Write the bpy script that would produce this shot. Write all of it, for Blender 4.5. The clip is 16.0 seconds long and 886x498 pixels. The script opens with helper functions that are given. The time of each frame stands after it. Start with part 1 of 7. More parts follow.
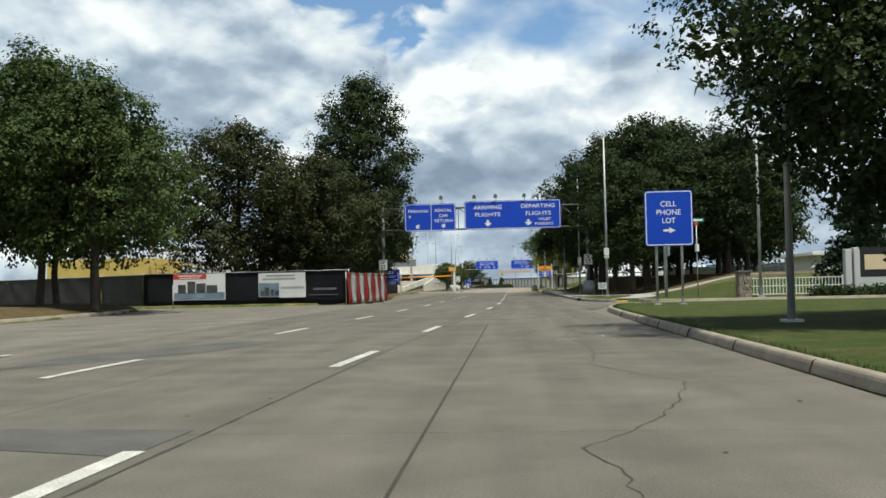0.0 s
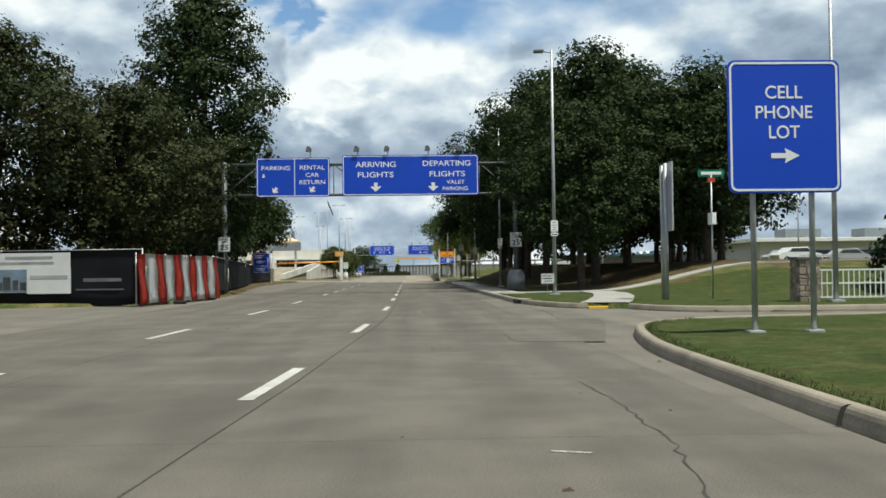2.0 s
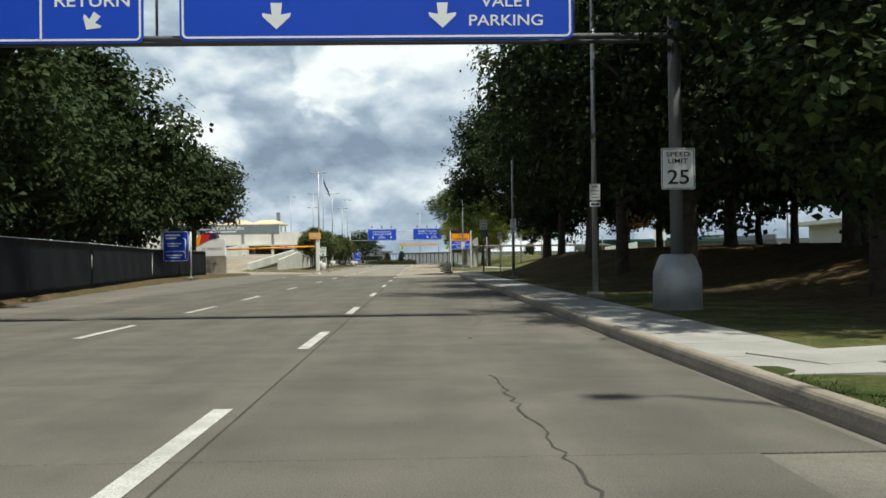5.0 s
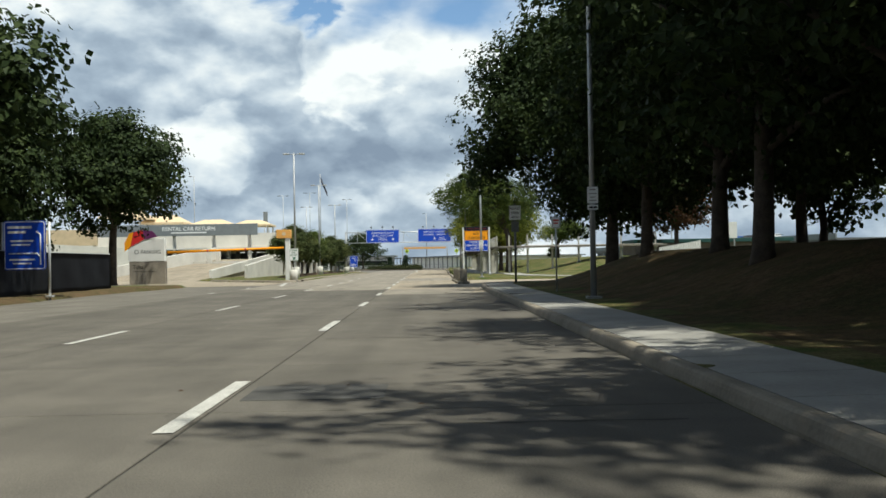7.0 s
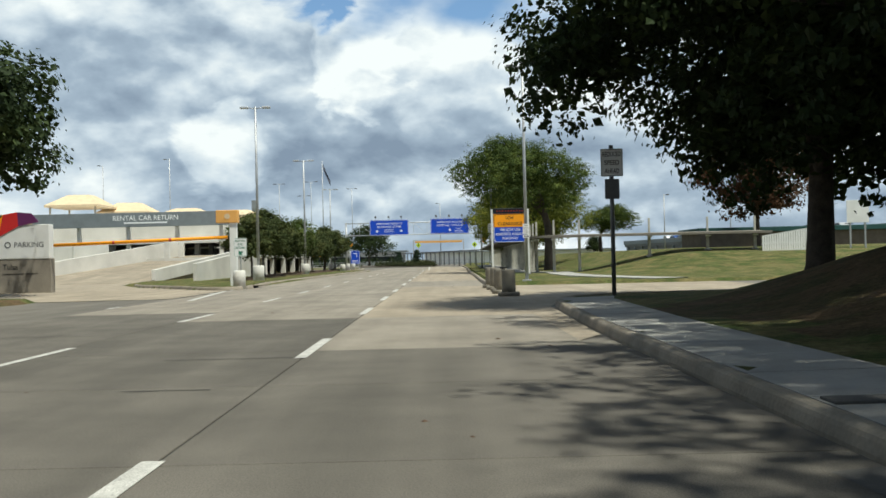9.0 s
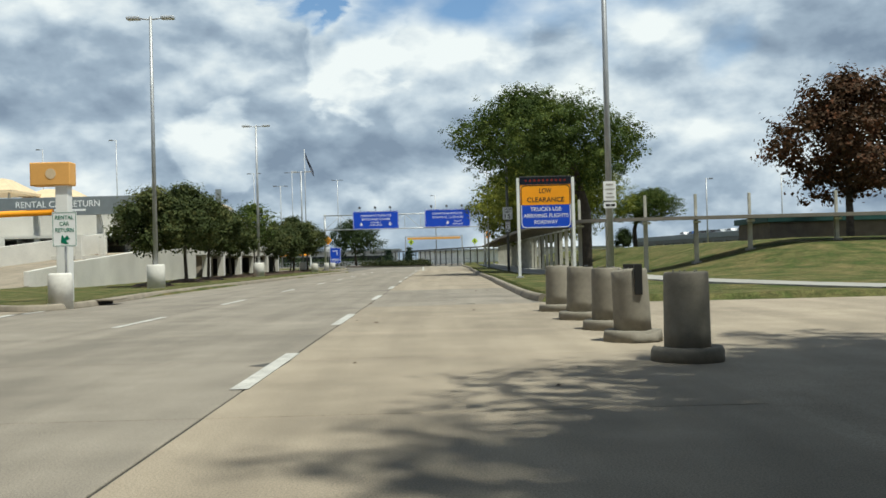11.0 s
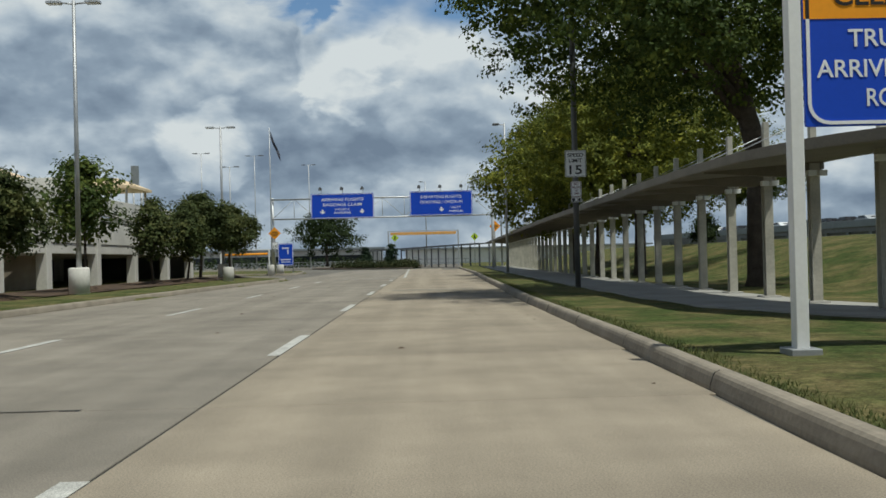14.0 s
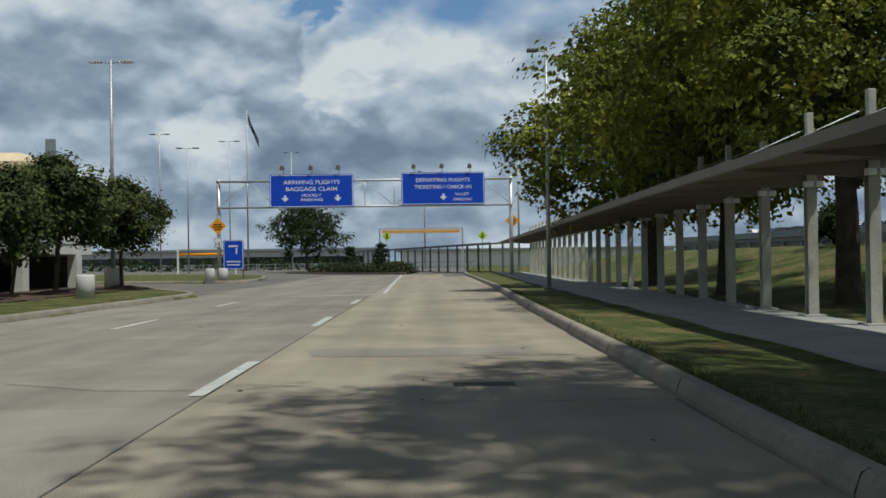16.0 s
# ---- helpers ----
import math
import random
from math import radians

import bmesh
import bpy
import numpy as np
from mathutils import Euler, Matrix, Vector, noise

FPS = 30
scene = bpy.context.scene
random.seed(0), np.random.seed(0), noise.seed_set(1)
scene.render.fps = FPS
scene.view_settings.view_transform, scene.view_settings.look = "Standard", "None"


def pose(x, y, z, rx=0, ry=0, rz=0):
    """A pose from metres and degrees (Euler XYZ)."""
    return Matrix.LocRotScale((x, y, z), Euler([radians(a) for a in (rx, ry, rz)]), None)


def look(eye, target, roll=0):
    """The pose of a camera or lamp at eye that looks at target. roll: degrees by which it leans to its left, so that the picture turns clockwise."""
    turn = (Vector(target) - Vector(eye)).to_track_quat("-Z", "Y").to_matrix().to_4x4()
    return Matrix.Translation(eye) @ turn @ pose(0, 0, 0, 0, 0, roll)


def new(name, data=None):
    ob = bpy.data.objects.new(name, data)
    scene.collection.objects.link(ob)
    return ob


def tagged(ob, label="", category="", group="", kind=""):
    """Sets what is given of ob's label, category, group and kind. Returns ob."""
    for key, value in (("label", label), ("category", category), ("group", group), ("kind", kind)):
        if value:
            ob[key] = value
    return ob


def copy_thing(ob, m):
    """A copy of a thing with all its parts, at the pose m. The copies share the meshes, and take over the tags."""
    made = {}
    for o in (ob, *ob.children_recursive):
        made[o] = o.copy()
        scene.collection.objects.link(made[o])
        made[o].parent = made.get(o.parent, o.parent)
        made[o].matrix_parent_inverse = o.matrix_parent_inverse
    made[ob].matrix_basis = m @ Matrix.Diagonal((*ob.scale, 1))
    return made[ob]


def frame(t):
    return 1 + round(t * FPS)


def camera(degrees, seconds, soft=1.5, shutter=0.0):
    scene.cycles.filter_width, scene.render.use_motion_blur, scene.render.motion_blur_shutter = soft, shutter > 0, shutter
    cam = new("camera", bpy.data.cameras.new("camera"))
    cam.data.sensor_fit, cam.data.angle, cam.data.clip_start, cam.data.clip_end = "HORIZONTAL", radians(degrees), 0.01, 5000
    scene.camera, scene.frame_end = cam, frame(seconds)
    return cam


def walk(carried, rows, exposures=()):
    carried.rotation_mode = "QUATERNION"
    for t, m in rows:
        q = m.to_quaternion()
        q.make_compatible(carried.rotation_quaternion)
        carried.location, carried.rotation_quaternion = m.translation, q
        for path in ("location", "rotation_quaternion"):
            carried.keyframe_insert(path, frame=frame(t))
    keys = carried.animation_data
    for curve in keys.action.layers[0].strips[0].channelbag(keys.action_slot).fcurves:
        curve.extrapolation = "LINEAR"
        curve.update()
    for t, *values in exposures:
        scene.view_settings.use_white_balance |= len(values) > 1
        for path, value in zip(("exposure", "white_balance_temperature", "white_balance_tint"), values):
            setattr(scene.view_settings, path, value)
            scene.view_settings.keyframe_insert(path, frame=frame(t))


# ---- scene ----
cam = camera(49.0, 16.0, 1.6)
PATH = [
    (0, (0.549, 0.767, 1.046), (0.41, 2.761, 1.121), -1.2),
    (0.5, (0.325, 6.297, 1.108), (0.295, 8.296, 1.168), -0.5),
    (1, (0.274, 11.831, 1.135), (0.304, 13.83, 1.187), -0.2),
    (1.5, (0.4, 17.403, 1.164), (0.457, 19.401, 1.209), -0.4),
    (2, (0.576, 23.098, 1.201), (0.647, 25.096, 1.245), -0.7),
    (2.5, (0.745, 28.91, 1.164), (0.821, 30.909, 1.176), -1.1),
    (3, (0.92, 34.849, 1.136), (0.992, 36.847, 1.176), -1.1),
    (3.5, (1.071, 40.848, 1.213), (1.136, 42.846, 1.272), -0.7),
    (3.7, (1.146, 43.267, 1.253), (1.206, 45.266, 1.27), -0.8),
    (5.8, (1.604, 67.093, 1.12), (1.65, 69.093, 1.15), -0.7),
    (6, (1.648, 69.576, 1.12), (1.694, 71.575, 1.159), -0.9),
    (6.5, (1.718, 75.6, 1.132), (1.761, 77.599, 1.172), -0.8),
    (7, (1.815, 81.757, 1.158), (1.85, 83.756, 1.188), -1.0),
    (7.5, (1.857, 87.902, 1.168), (1.877, 89.901, 1.204), -1.0),
    (8, (1.797, 93.996, 1.172), (1.807, 95.996, 1.196), -0.8),
    (8.5, (1.788, 99.907, 1.231), (1.792, 101.907, 1.255), -0.9),
    (9, (1.744, 105.983, 1.213), (1.751, 107.983, 1.234), -1.3),
    (9.2, (1.75, 108.401, 1.198), (1.757, 110.401, 1.227), -1.3),
    (11.3, (1.534, 130.829, 0.992), (1.555, 132.829, 1.012), -1.4),
    (11.5, (1.538, 132.883, 0.986), (1.56, 134.883, 1.025), -1.2),
    (12, (1.575, 138.174, 1.027), (1.597, 140.174, 1.034), -1.3),
    (12.5, (1.607, 143.749, 1.024), (1.631, 145.749, 1.058), -1.4),
    (13, (1.673, 149.276, 1.019), (1.699, 151.276, 1.044), -1.5),
    (13.5, (1.686, 154.688, 1.079), (1.718, 156.687, 1.134), -1.5),
    (14, (1.749, 160.236, 1.093), (1.786, 162.236, 1.112), -1.4),
    (14.5, (1.808, 165.78, 1.098), (1.848, 167.779, 1.151), -1.1),
    (15, (1.883, 171.231, 1.167), (1.925, 173.231, 1.19), -1.0),
    (15.5, (1.965, 176.611, 1.153), (2.006, 178.611, 1.175), -0.8),
    (16, (2.058, 181.718, 1.209), (2.094, 183.718, 1.232), -0.8),
]
walk(cam, [(t, look(eye, target, roll)) for t, eye, target, roll in PATH],
     [(0.0, 0.1, 6550, 2), (3.7, 0.05, 6450, 1), (5.8, 0.1, 6550, 2), (9.2, 0.05, 6450, 1), (11.3, -0.05, 6400, 1), (12.3, -0.17, 6300, 1), (13.6, -0.42, 6300, 2), (16.0, -0.55, 6100, 2)])


# ---- world and sun ----
SUN_ELEV, SUN_AZ = radians(68.5), radians(131.5)  # azimuth clockwise from +y
world = bpy.data.worlds.new("world")
scene.world = world
world.use_nodes = True


def build_sky(nt):
    nt.nodes.clear()
    N, Lk = nt.nodes.new, nt.links.new
    out, bg = N("ShaderNodeOutputWorld"), N("ShaderNodeBackground")
    sky = N("ShaderNodeTexSky")
    sky.sky_type, sky.sun_disc, sky.sun_elevation, sky.sun_rotation = "NISHITA", False, SUN_ELEV, SUN_AZ
    sky.air_density, sky.dust_density, sky.ozone_density = 1.0, 0.2, 5.0
    tc, sep = N("ShaderNodeTexCoord"), N("ShaderNodeSeparateXYZ")
    Lk(tc.outputs["Generated"], sep.inputs[0])

    def m(op, a, b=None, c=None):
        n = N("ShaderNodeMath")
        n.operation = op
        for k, v in enumerate((a, b, c)):
            if v is None:
                continue
            if isinstance(v, (int, float)):
                n.inputs[k].default_value = v
            else:
                Lk(v, n.inputs[k])
        return n.outputs[0]
    squash = N("ShaderNodeVectorMath")
    squash.operation = "MULTIPLY"
    Lk(tc.outputs["Generated"], squash.inputs[0])
    squash.inputs[1].default_value = (1.0, 1.0, 1.7)

    def cloud(scale, detail, rough, dist, off):
        n = N("ShaderNodeTexNoise")
        n.inputs["Scale"].default_value, n.inputs["Detail"].default_value = scale, detail
        n.inputs["Roughness"].default_value, n.inputs["Distortion"].default_value = rough, dist
        mp = N("ShaderNodeMapping")
        mp.inputs["Location"].default_value = off
        Lk(squash.outputs[0], mp.inputs[0]), Lk(mp.outputs[0], n.inputs["Vector"])
        return n

    def plus(a, b):
        n = N("ShaderNodeVectorMath")
        n.operation = "ADD"
        Lk(a, n.inputs[0])
        if isinstance(b, tuple):
            n.inputs[1].default_value = b
        else:
            Lk(b, n.inputs[1])
        return n.outputs[0]
    # heaped cloud: the same noise looked up here and a little higher gives lit tops and grey bases
    def heap(scale, detail, rough, lift, off, gain):
        low = cloud(scale, detail, rough, 0.1, off)
        high = cloud(scale, detail, rough, 0.1, (off[0], off[1], off[2] + lift))
        return low.outputs["Fac"], m("MULTIPLY", m("SUBTRACT", low.outputs["Fac"], high.outputs["Fac"]), gain)
    big, big_lit = heap(4.0, 7, 0.46, 0.055, (4.1, 2.6, 0.9), 3.0)
    mid, mid_lit = heap(10.5, 6, 0.5, 0.026, (1.7, 6.3, 2.4), 1.7)
    wide = cloud(2.3, 5, 0.5, 0.3, (1.3, 5.2, 0.7)).outputs["Fac"]
    puff = cloud(13.0, 7, 0.5, 0.4, (0.7, 2.2, 1.9)).outputs["Fac"]
    # one clear gap in the cloud, ahead and high up
    gap = N("ShaderNodeVectorMath")
    gap.operation = "DOT_PRODUCT"
    Lk(tc.outputs["Generated"], gap.inputs[0])
    gap.inputs[1].default_value = Vector((-0.140, 0.945, 0.322)).normalized()
    ragged = m("ADD", gap.outputs["Value"], m("MULTIPLY", m("SUBTRACT", puff, 0.5), 0.012))
    open_sky = m("MULTIPLY", m("SUBTRACT", m("MAXIMUM", ragged, 0.9952), 0.9952), 40.0)
    # the cover breaks up overhead, where one looks between the heaps
    aloft = N("ShaderNodeMapRange")
    aloft.interpolation_type = "SMOOTHSTEP"
    Lk(sep.outputs["Z"], aloft.inputs[0])
    aloft.inputs["From Min"].default_value, aloft.inputs["From Max"].default_value = 0.3, 0.62
    aloft.inputs["To Max"].default_value = 0.06
    def toward(d, inner):
        """1 in the direction d, falling to 0 at the given cosine, with a billowing edge."""
        n = N("ShaderNodeVectorMath")
        n.operation = "DOT_PRODUCT"
        Lk(tc.outputs["Generated"], n.inputs[0])
        n.inputs[1].default_value = Vector(d).normalized()
        lump = m("ADD", n.outputs["Value"], m("MULTIPLY", m("SUBTRACT", puff, 0.5), (1 - inner) * 4.5))
        r = N("ShaderNodeMapRange")
        Lk(lump, r.inputs[0])
        r.inputs["From Min"].default_value, r.inputs["From Max"].default_value = inner, inner + (1 - inner) * 0.45
        return r.outputs[0]
    # white heads of cumulus ahead, with their grey bases below
    heads = m("MAXIMUM", toward((-0.068, 0.975, 0.21), 0.9982), m("MAXIMUM", m("MULTIPLY", toward((0.055, 0.97, 0.23), 0.9984), 0.6), m("MULTIPLY", toward((-0.217, 0.97, 0.112), 0.9988), 0.7)))
    base = toward((-0.10, 0.982, 0.135), 0.9968)
    dens = m("SUBTRACT", m("ADD", m("MULTIPLY", big, 0.45), m("MULTIPLY", wide, 0.55)), m("ADD", open_sky, aloft.outputs[0]))
    relief = m("ADD", m("ADD", 0.56, big_lit), m("ADD", mid_lit, m("MULTIPLY", m("SUBTRACT", puff, 0.5), 0.3)))
    relief = m("SUBTRACT", relief, m("MULTIPLY", m("SUBTRACT", wide, 0.5), 1.1))
    relief = m("ADD", relief, m("SUBTRACT", m("MULTIPLY", heads, m("ADD", 0.10, m("MULTIPLY", puff, 0.5))), m("MULTIPLY", base, 0.2)))

    def ramp(fac, stops):
        r = N("ShaderNodeValToRGB")
        Lk(fac, r.inputs[0])
        el = r.color_ramp.elements
        while len(el) < len(stops):
            el.new(0.5)
        for e, (p, c) in zip(el, stops):
            e.position, e.color = p, (*c, 1)
        return r.outputs[0]
    cover = ramp(dens, [(0.36, (0, 0, 0)), (0.43, (1, 1, 1))])
    tone = ramp(relief, [(0.04, (0.235, 0.295, 0.40)), (0.38, (0.375, 0.45, 0.565)), (0.66, (0.61, 0.675, 0.77)), (1.0, (0.92, 0.935, 0.96))])
    skyc = N("ShaderNodeVectorMath")
    skyc.operation = "SCALE"
    Lk(sky.outputs[0], skyc.inputs[0])
    skyc.inputs["Scale"].default_value = 0.13
    cl = N("ShaderNodeVectorMath")
    cl.operation = "SCALE"
    Lk(tone, cl.inputs[0])
    # grey bases overhead, lit tops towards the horizon
    Lk(m("SUBTRACT", 1.02, m("MULTIPLY", aloft.outputs[0], 10.5)), cl.inputs["Scale"])
    mix = N("ShaderNodeMix")
    mix.data_type = "RGBA"
    Lk(cover, mix.inputs["Factor"]), Lk(skyc.outputs[0], mix.inputs["A"]), Lk(cl.outputs[0], mix.inputs["B"])
    Lk(mix.outputs["Result"], bg.inputs["Color"])
    bg.inputs["Strength"].default_value = 1.0
    Lk(bg.outputs[0], out.inputs[0])


build_sky(world.node_tree)
sun_data = bpy.data.lights.new("sun", "SUN")
sun_data.energy, sun_data.angle, sun_data.color = 5.0, radians(1.2), (1.0, 0.95, 0.87)
sun = new("sun", sun_data)
sd = Vector((math.sin(SUN_AZ) * math.cos(SUN_ELEV), math.cos(SUN_AZ) * math.cos(SUN_ELEV), math.sin(SUN_ELEV)))
sun.matrix_world = look(sd * 400, (0, 0, 0))

# ---- materials ----


def mat(name, color, rough=0.8, metal=0.0, var=0.25, scale=1.5, fine=25.0, bump=0.15, island=0.0, obj=0.0, dark=None, spec=0.4, speck=0.0, track=0.0):
    """A node material: base colour broken by a coarse and a fine noise, with fine relief."""
    m = bpy.data.materials.new(name)
    m.use_nodes = True
    nt = m.node_tree
    N, Lk = nt.nodes.new, nt.links.new
    b = nt.nodes["Principled BSDF"]
    b.inputs["Roughness"].default_value, b.inputs["Metallic"].default_value = rough, metal
    b.inputs["Specular IOR Level"].default_value = spec
    geo = N("ShaderNodeNewGeometry")

    def noise_tex(s, d):
        n = N("ShaderNodeTexNoise")
        n.inputs["Scale"].default_value, n.inputs["Detail"].default_value = s, d
        Lk(geo.outputs["Position"], n.inputs["Vector"])
        return n.outputs["Fac"]
    a, f = noise_tex(scale, 6), noise_tex(fine, 4)
    mixn = N("ShaderNodeMath")
    mixn.operation = "MULTIPLY_ADD"
    Lk(a, mixn.inputs[0])
    mixn.inputs[1].default_value = 0.65
    sc = N("ShaderNodeMath")
    sc.operation = "MULTIPLY"
    Lk(f, sc.inputs[0])
    sc.inputs[1].default_value = 0.35
    Lk(sc.outputs[0], mixn.inputs[2])
    r = N("ShaderNodeValToRGB")
    Lk(mixn.outputs[0], r.inputs[0])
    lo = dark or tuple(c * (1 - var) for c in color)
    r.color_ramp.elements[0].position, r.color_ramp.elements[0].color = 0.36, (*lo, 1)
    r.color_ramp.elements[1].position, r.color_ramp.elements[1].color = 0.64, (*[min(1, c * (1 + var * 0.5)) for c in color], 1)
    col = r.outputs[0]
    for amount, node, sock in ((island, geo, "Random Per Island"), (obj, None, "Random")):
        if not amount:
            continue
        node = node or N("ShaderNodeObjectInfo")
        h = N("ShaderNodeHueSaturation")
        mr = N("ShaderNodeMapRange")
        Lk(node.outputs[sock], mr.inputs[0])
        mr.inputs["To Min"].default_value, mr.inputs["To Max"].default_value = 1 - amount, 1 + amount
        Lk(mr.outputs[0], h.inputs["Value"]), Lk(col, h.inputs["Color"])
        col = h.outputs[0]
    if speck:
        grit, lv, hs = noise_tex(95, 3), N("ShaderNodeMapRange"), N("ShaderNodeHueSaturation")
        Lk(grit, lv.inputs[0])
        lv.inputs["From Min"].default_value, lv.inputs["From Max"].default_value = 0.33, 0.6
        lv.inputs["To Min"].default_value, lv.inputs["To Max"].default_value = 1 - speck * 2, 1 + speck * 0.5
        Lk(lv.outputs[0], hs.inputs["Value"]), Lk(col, hs.inputs["Color"])
        col = hs.outputs[0]
    if track:
        # oil and tyre wear drawn out along the lanes, and loose blotches
        st, n1, n2 = N("ShaderNodeMapping"), N("ShaderNodeTexNoise"), noise_tex(0.55, 5)
        st.inputs["Scale"].default_value = (1.5, 0.07, 1.0)
        Lk(geo.outputs["Position"], st.inputs[0]), Lk(st.outputs[0], n1.inputs["Vector"])
        n1.inputs["Scale"].default_value, n1.inputs["Detail"].default_value = 1.0, 4
        sm_, lv, hs = N("ShaderNodeMath"), N("ShaderNodeMapRange"), N("ShaderNodeHueSaturation")
        Lk(n1.outputs["Fac"], sm_.inputs[0]), Lk(n2, sm_.inputs[1])
        Lk(sm_.outputs[0], lv.inputs[0])
        lv.inputs["From Min"].default_value, lv.inputs["From Max"].default_value = 0.8, 1.2
        lv.inputs["To Min"].default_value, lv.inputs["To Max"].default_value = 1 - track, 1 + track * 0.6
        Lk(lv.outputs[0], hs.inputs["Value"]), Lk(col, hs.inputs["Color"])
        col = hs.outputs[0]
    Lk(col, b.inputs["Base Color"])
    if bump:
        bp = N("ShaderNodeBump")
        bp.inputs["Strength"].default_value, bp.inputs["Distance"].default_value = bump, 0.02
        Lk(f, bp.inputs["Height"]), Lk(bp.outputs[0], b.inputs["Normal"])
    return m


def grass_mat(name, green, dry, soil, share=0.5):
    """Mown grass: green and dry patches a few metres wide, tufts, and a fine weave of blades; soil shows through here and there."""
    m = bpy.data.materials.new(name)
    m.use_nodes = True
    nt = m.node_tree
    N, Lk = nt.nodes.new, nt.links.new
    b, geo = nt.nodes["Principled BSDF"], N("ShaderNodeNewGeometry")
    b.inputs["Roughness"].default_value, b.inputs["Specular IOR Level"].default_value = 0.95, 0.1

    def field(scale, detail, rough, lo, hi, a=0.0, z=1.0):
        n, r = N("ShaderNodeTexNoise"), N("ShaderNodeMapRange")
        n.inputs["Scale"].default_value, n.inputs["Detail"].default_value, n.inputs["Roughness"].default_value = scale, detail, rough
        Lk(geo.outputs["Position"], n.inputs["Vector"]), Lk(n.outputs["Fac"], r.inputs[0])
        r.inputs["From Min"].default_value, r.inputs["From Max"].default_value = lo, hi
        r.inputs["To Min"].default_value, r.inputs["To Max"].default_value = a, z
        return r.outputs[0]

    def blend(fac, a, c):
        x = N("ShaderNodeMix")
        x.data_type = "RGBA"
        Lk(fac, x.inputs["Factor"])
        for k, v in (("A", a), ("B", c)):
            if isinstance(v, tuple):
                x.inputs[k].default_value = (*v, 1)
            else:
                Lk(v, x.inputs[k])
        return x.outputs["Result"]
    col = blend(field(0.8, 10, 0.66, share - 0.09, share + 0.12), green, dry)
    col = blend(field(1.7, 10, 0.68, 0.60, 0.74), col, soil)
    for scale, lo, hi in ((3.0, 0.75, 1.25), (11.0, 0.62, 1.38), (38.0, 0.5, 1.5)):
        h = N("ShaderNodeHueSaturation")
        Lk(field(scale, 6, 0.6, 0.3, 0.7, lo, hi), h.inputs["Value"]), Lk(col, h.inputs["Color"])
        col = h.outputs[0]
    Lk(col, b.inputs["Base Color"])
    bp = N("ShaderNodeBump")
    bp.inputs["Strength"].default_value, bp.inputs["Distance"].default_value = 0.8, 0.03
    Lk(field(26.0, 6, 0.6, 0.25, 0.75), bp.inputs["Height"]), Lk(bp.outputs[0], b.inputs["Normal"])
    return m


def leaf_mat(name, color, tip, low=0.6):
    """Leaf green that varies from leaf to leaf and from bough to bough, a little light passing through."""
    m = bpy.data.materials.new(name)
    m.use_nodes = True
    nt = m.node_tree
    N, Lk = nt.nodes.new, nt.links.new
    b, out = nt.nodes["Principled BSDF"], nt.nodes["Material Output"]
    b.inputs["Roughness"].default_value, b.inputs["Specular IOR Level"].default_value = 0.65, 0.15
    geo = N("ShaderNodeNewGeometry")
    n = N("ShaderNodeTexNoise")
    n.inputs["Scale"].default_value, n.inputs["Detail"].default_value = 0.55, 3
    Lk(geo.outputs["Position"], n.inputs["Vector"])
    sprig, both, ad = N("ShaderNodeTexNoise"), N("ShaderNodeMath"), N("ShaderNodeMath")
    sprig.inputs["Scale"].default_value, sprig.inputs["Detail"].default_value = 2.1, 2
    Lk(geo.outputs["Position"], sprig.inputs["Vector"])
    both.operation = ad.operation = "MULTIPLY_ADD"
    Lk(sprig.outputs["Fac"], both.inputs[0]), Lk(n.outputs["Fac"], both.inputs[2])
    both.inputs[1].default_value = 0.9
    Lk(geo.outputs["Random Per Island"], ad.inputs[0]), Lk(both.outputs[0], ad.inputs[2])
    ad.inputs[1].default_value = 0.26
    r, halve = N("ShaderNodeValToRGB"), N("ShaderNodeMath")
    halve.operation = "MULTIPLY"
    Lk(ad.outputs[0], halve.inputs[0])
    halve.inputs[1].default_value = 0.5
    Lk(halve.outputs[0], r.inputs[0])
    e = r.color_ramp.elements
    e[0].position, e[0].color = 0.39, (*[c * low for c in color], 1)
    e[1].position, e[1].color = 0.68, (*tip, 1)
    e.new(0.53).color = (*color, 1)
    Lk(r.outputs[0], b.inputs["Base Color"])
    tr, mx = N("ShaderNodeBsdfTranslucent"), N("ShaderNodeMixShader")
    Lk(r.outputs[0], tr.inputs["Color"])
    mx.inputs[0].default_value = 0.22
    Lk(b.outputs[0], mx.inputs[1]), Lk(tr.outputs[0], mx.inputs[2]), Lk(mx.outputs[0], out.inputs["Surface"])
    return m


CONC = mat("road_concrete", (0.335, 0.284, 0.215), 0.9, var=0.13, scale=1.6, fine=45, bump=0.25, obj=0.05, speck=0.16, track=0.2)
CONC_GREY = mat("grey_road_concrete", (0.27, 0.24, 0.197), 0.9, var=0.13, scale=1.6, fine=45, bump=0.25, obj=0.05, speck=0.16, track=0.2)
# road concrete darkened to stand for cloud shade on the first stretch
CONC_SHADED = mat("shaded_road_concrete", (0.138, 0.125, 0.105), 0.92, var=0.16, scale=1.4, fine=45, bump=0.35, obj=0.07, speck=0.2, track=0.2)
BED = mat("joint_filler", (0.05, 0.047, 0.042), 0.95, var=0.3)
APRON = mat("pavement_concrete", (0.172, 0.157, 0.132), 0.9, var=0.2, scale=0.5, fine=12, bump=0.25, speck=0.16, track=0.2)
KERB = mat("kerb_concrete", (0.285, 0.248, 0.195), 0.9, var=0.28, scale=1.6, fine=22, bump=0.2)
WALK = mat("sidewalk_concrete", (0.34, 0.33, 0.305), 0.9, var=0.2, scale=1.2, fine=30, bump=0.15, obj=0.05)
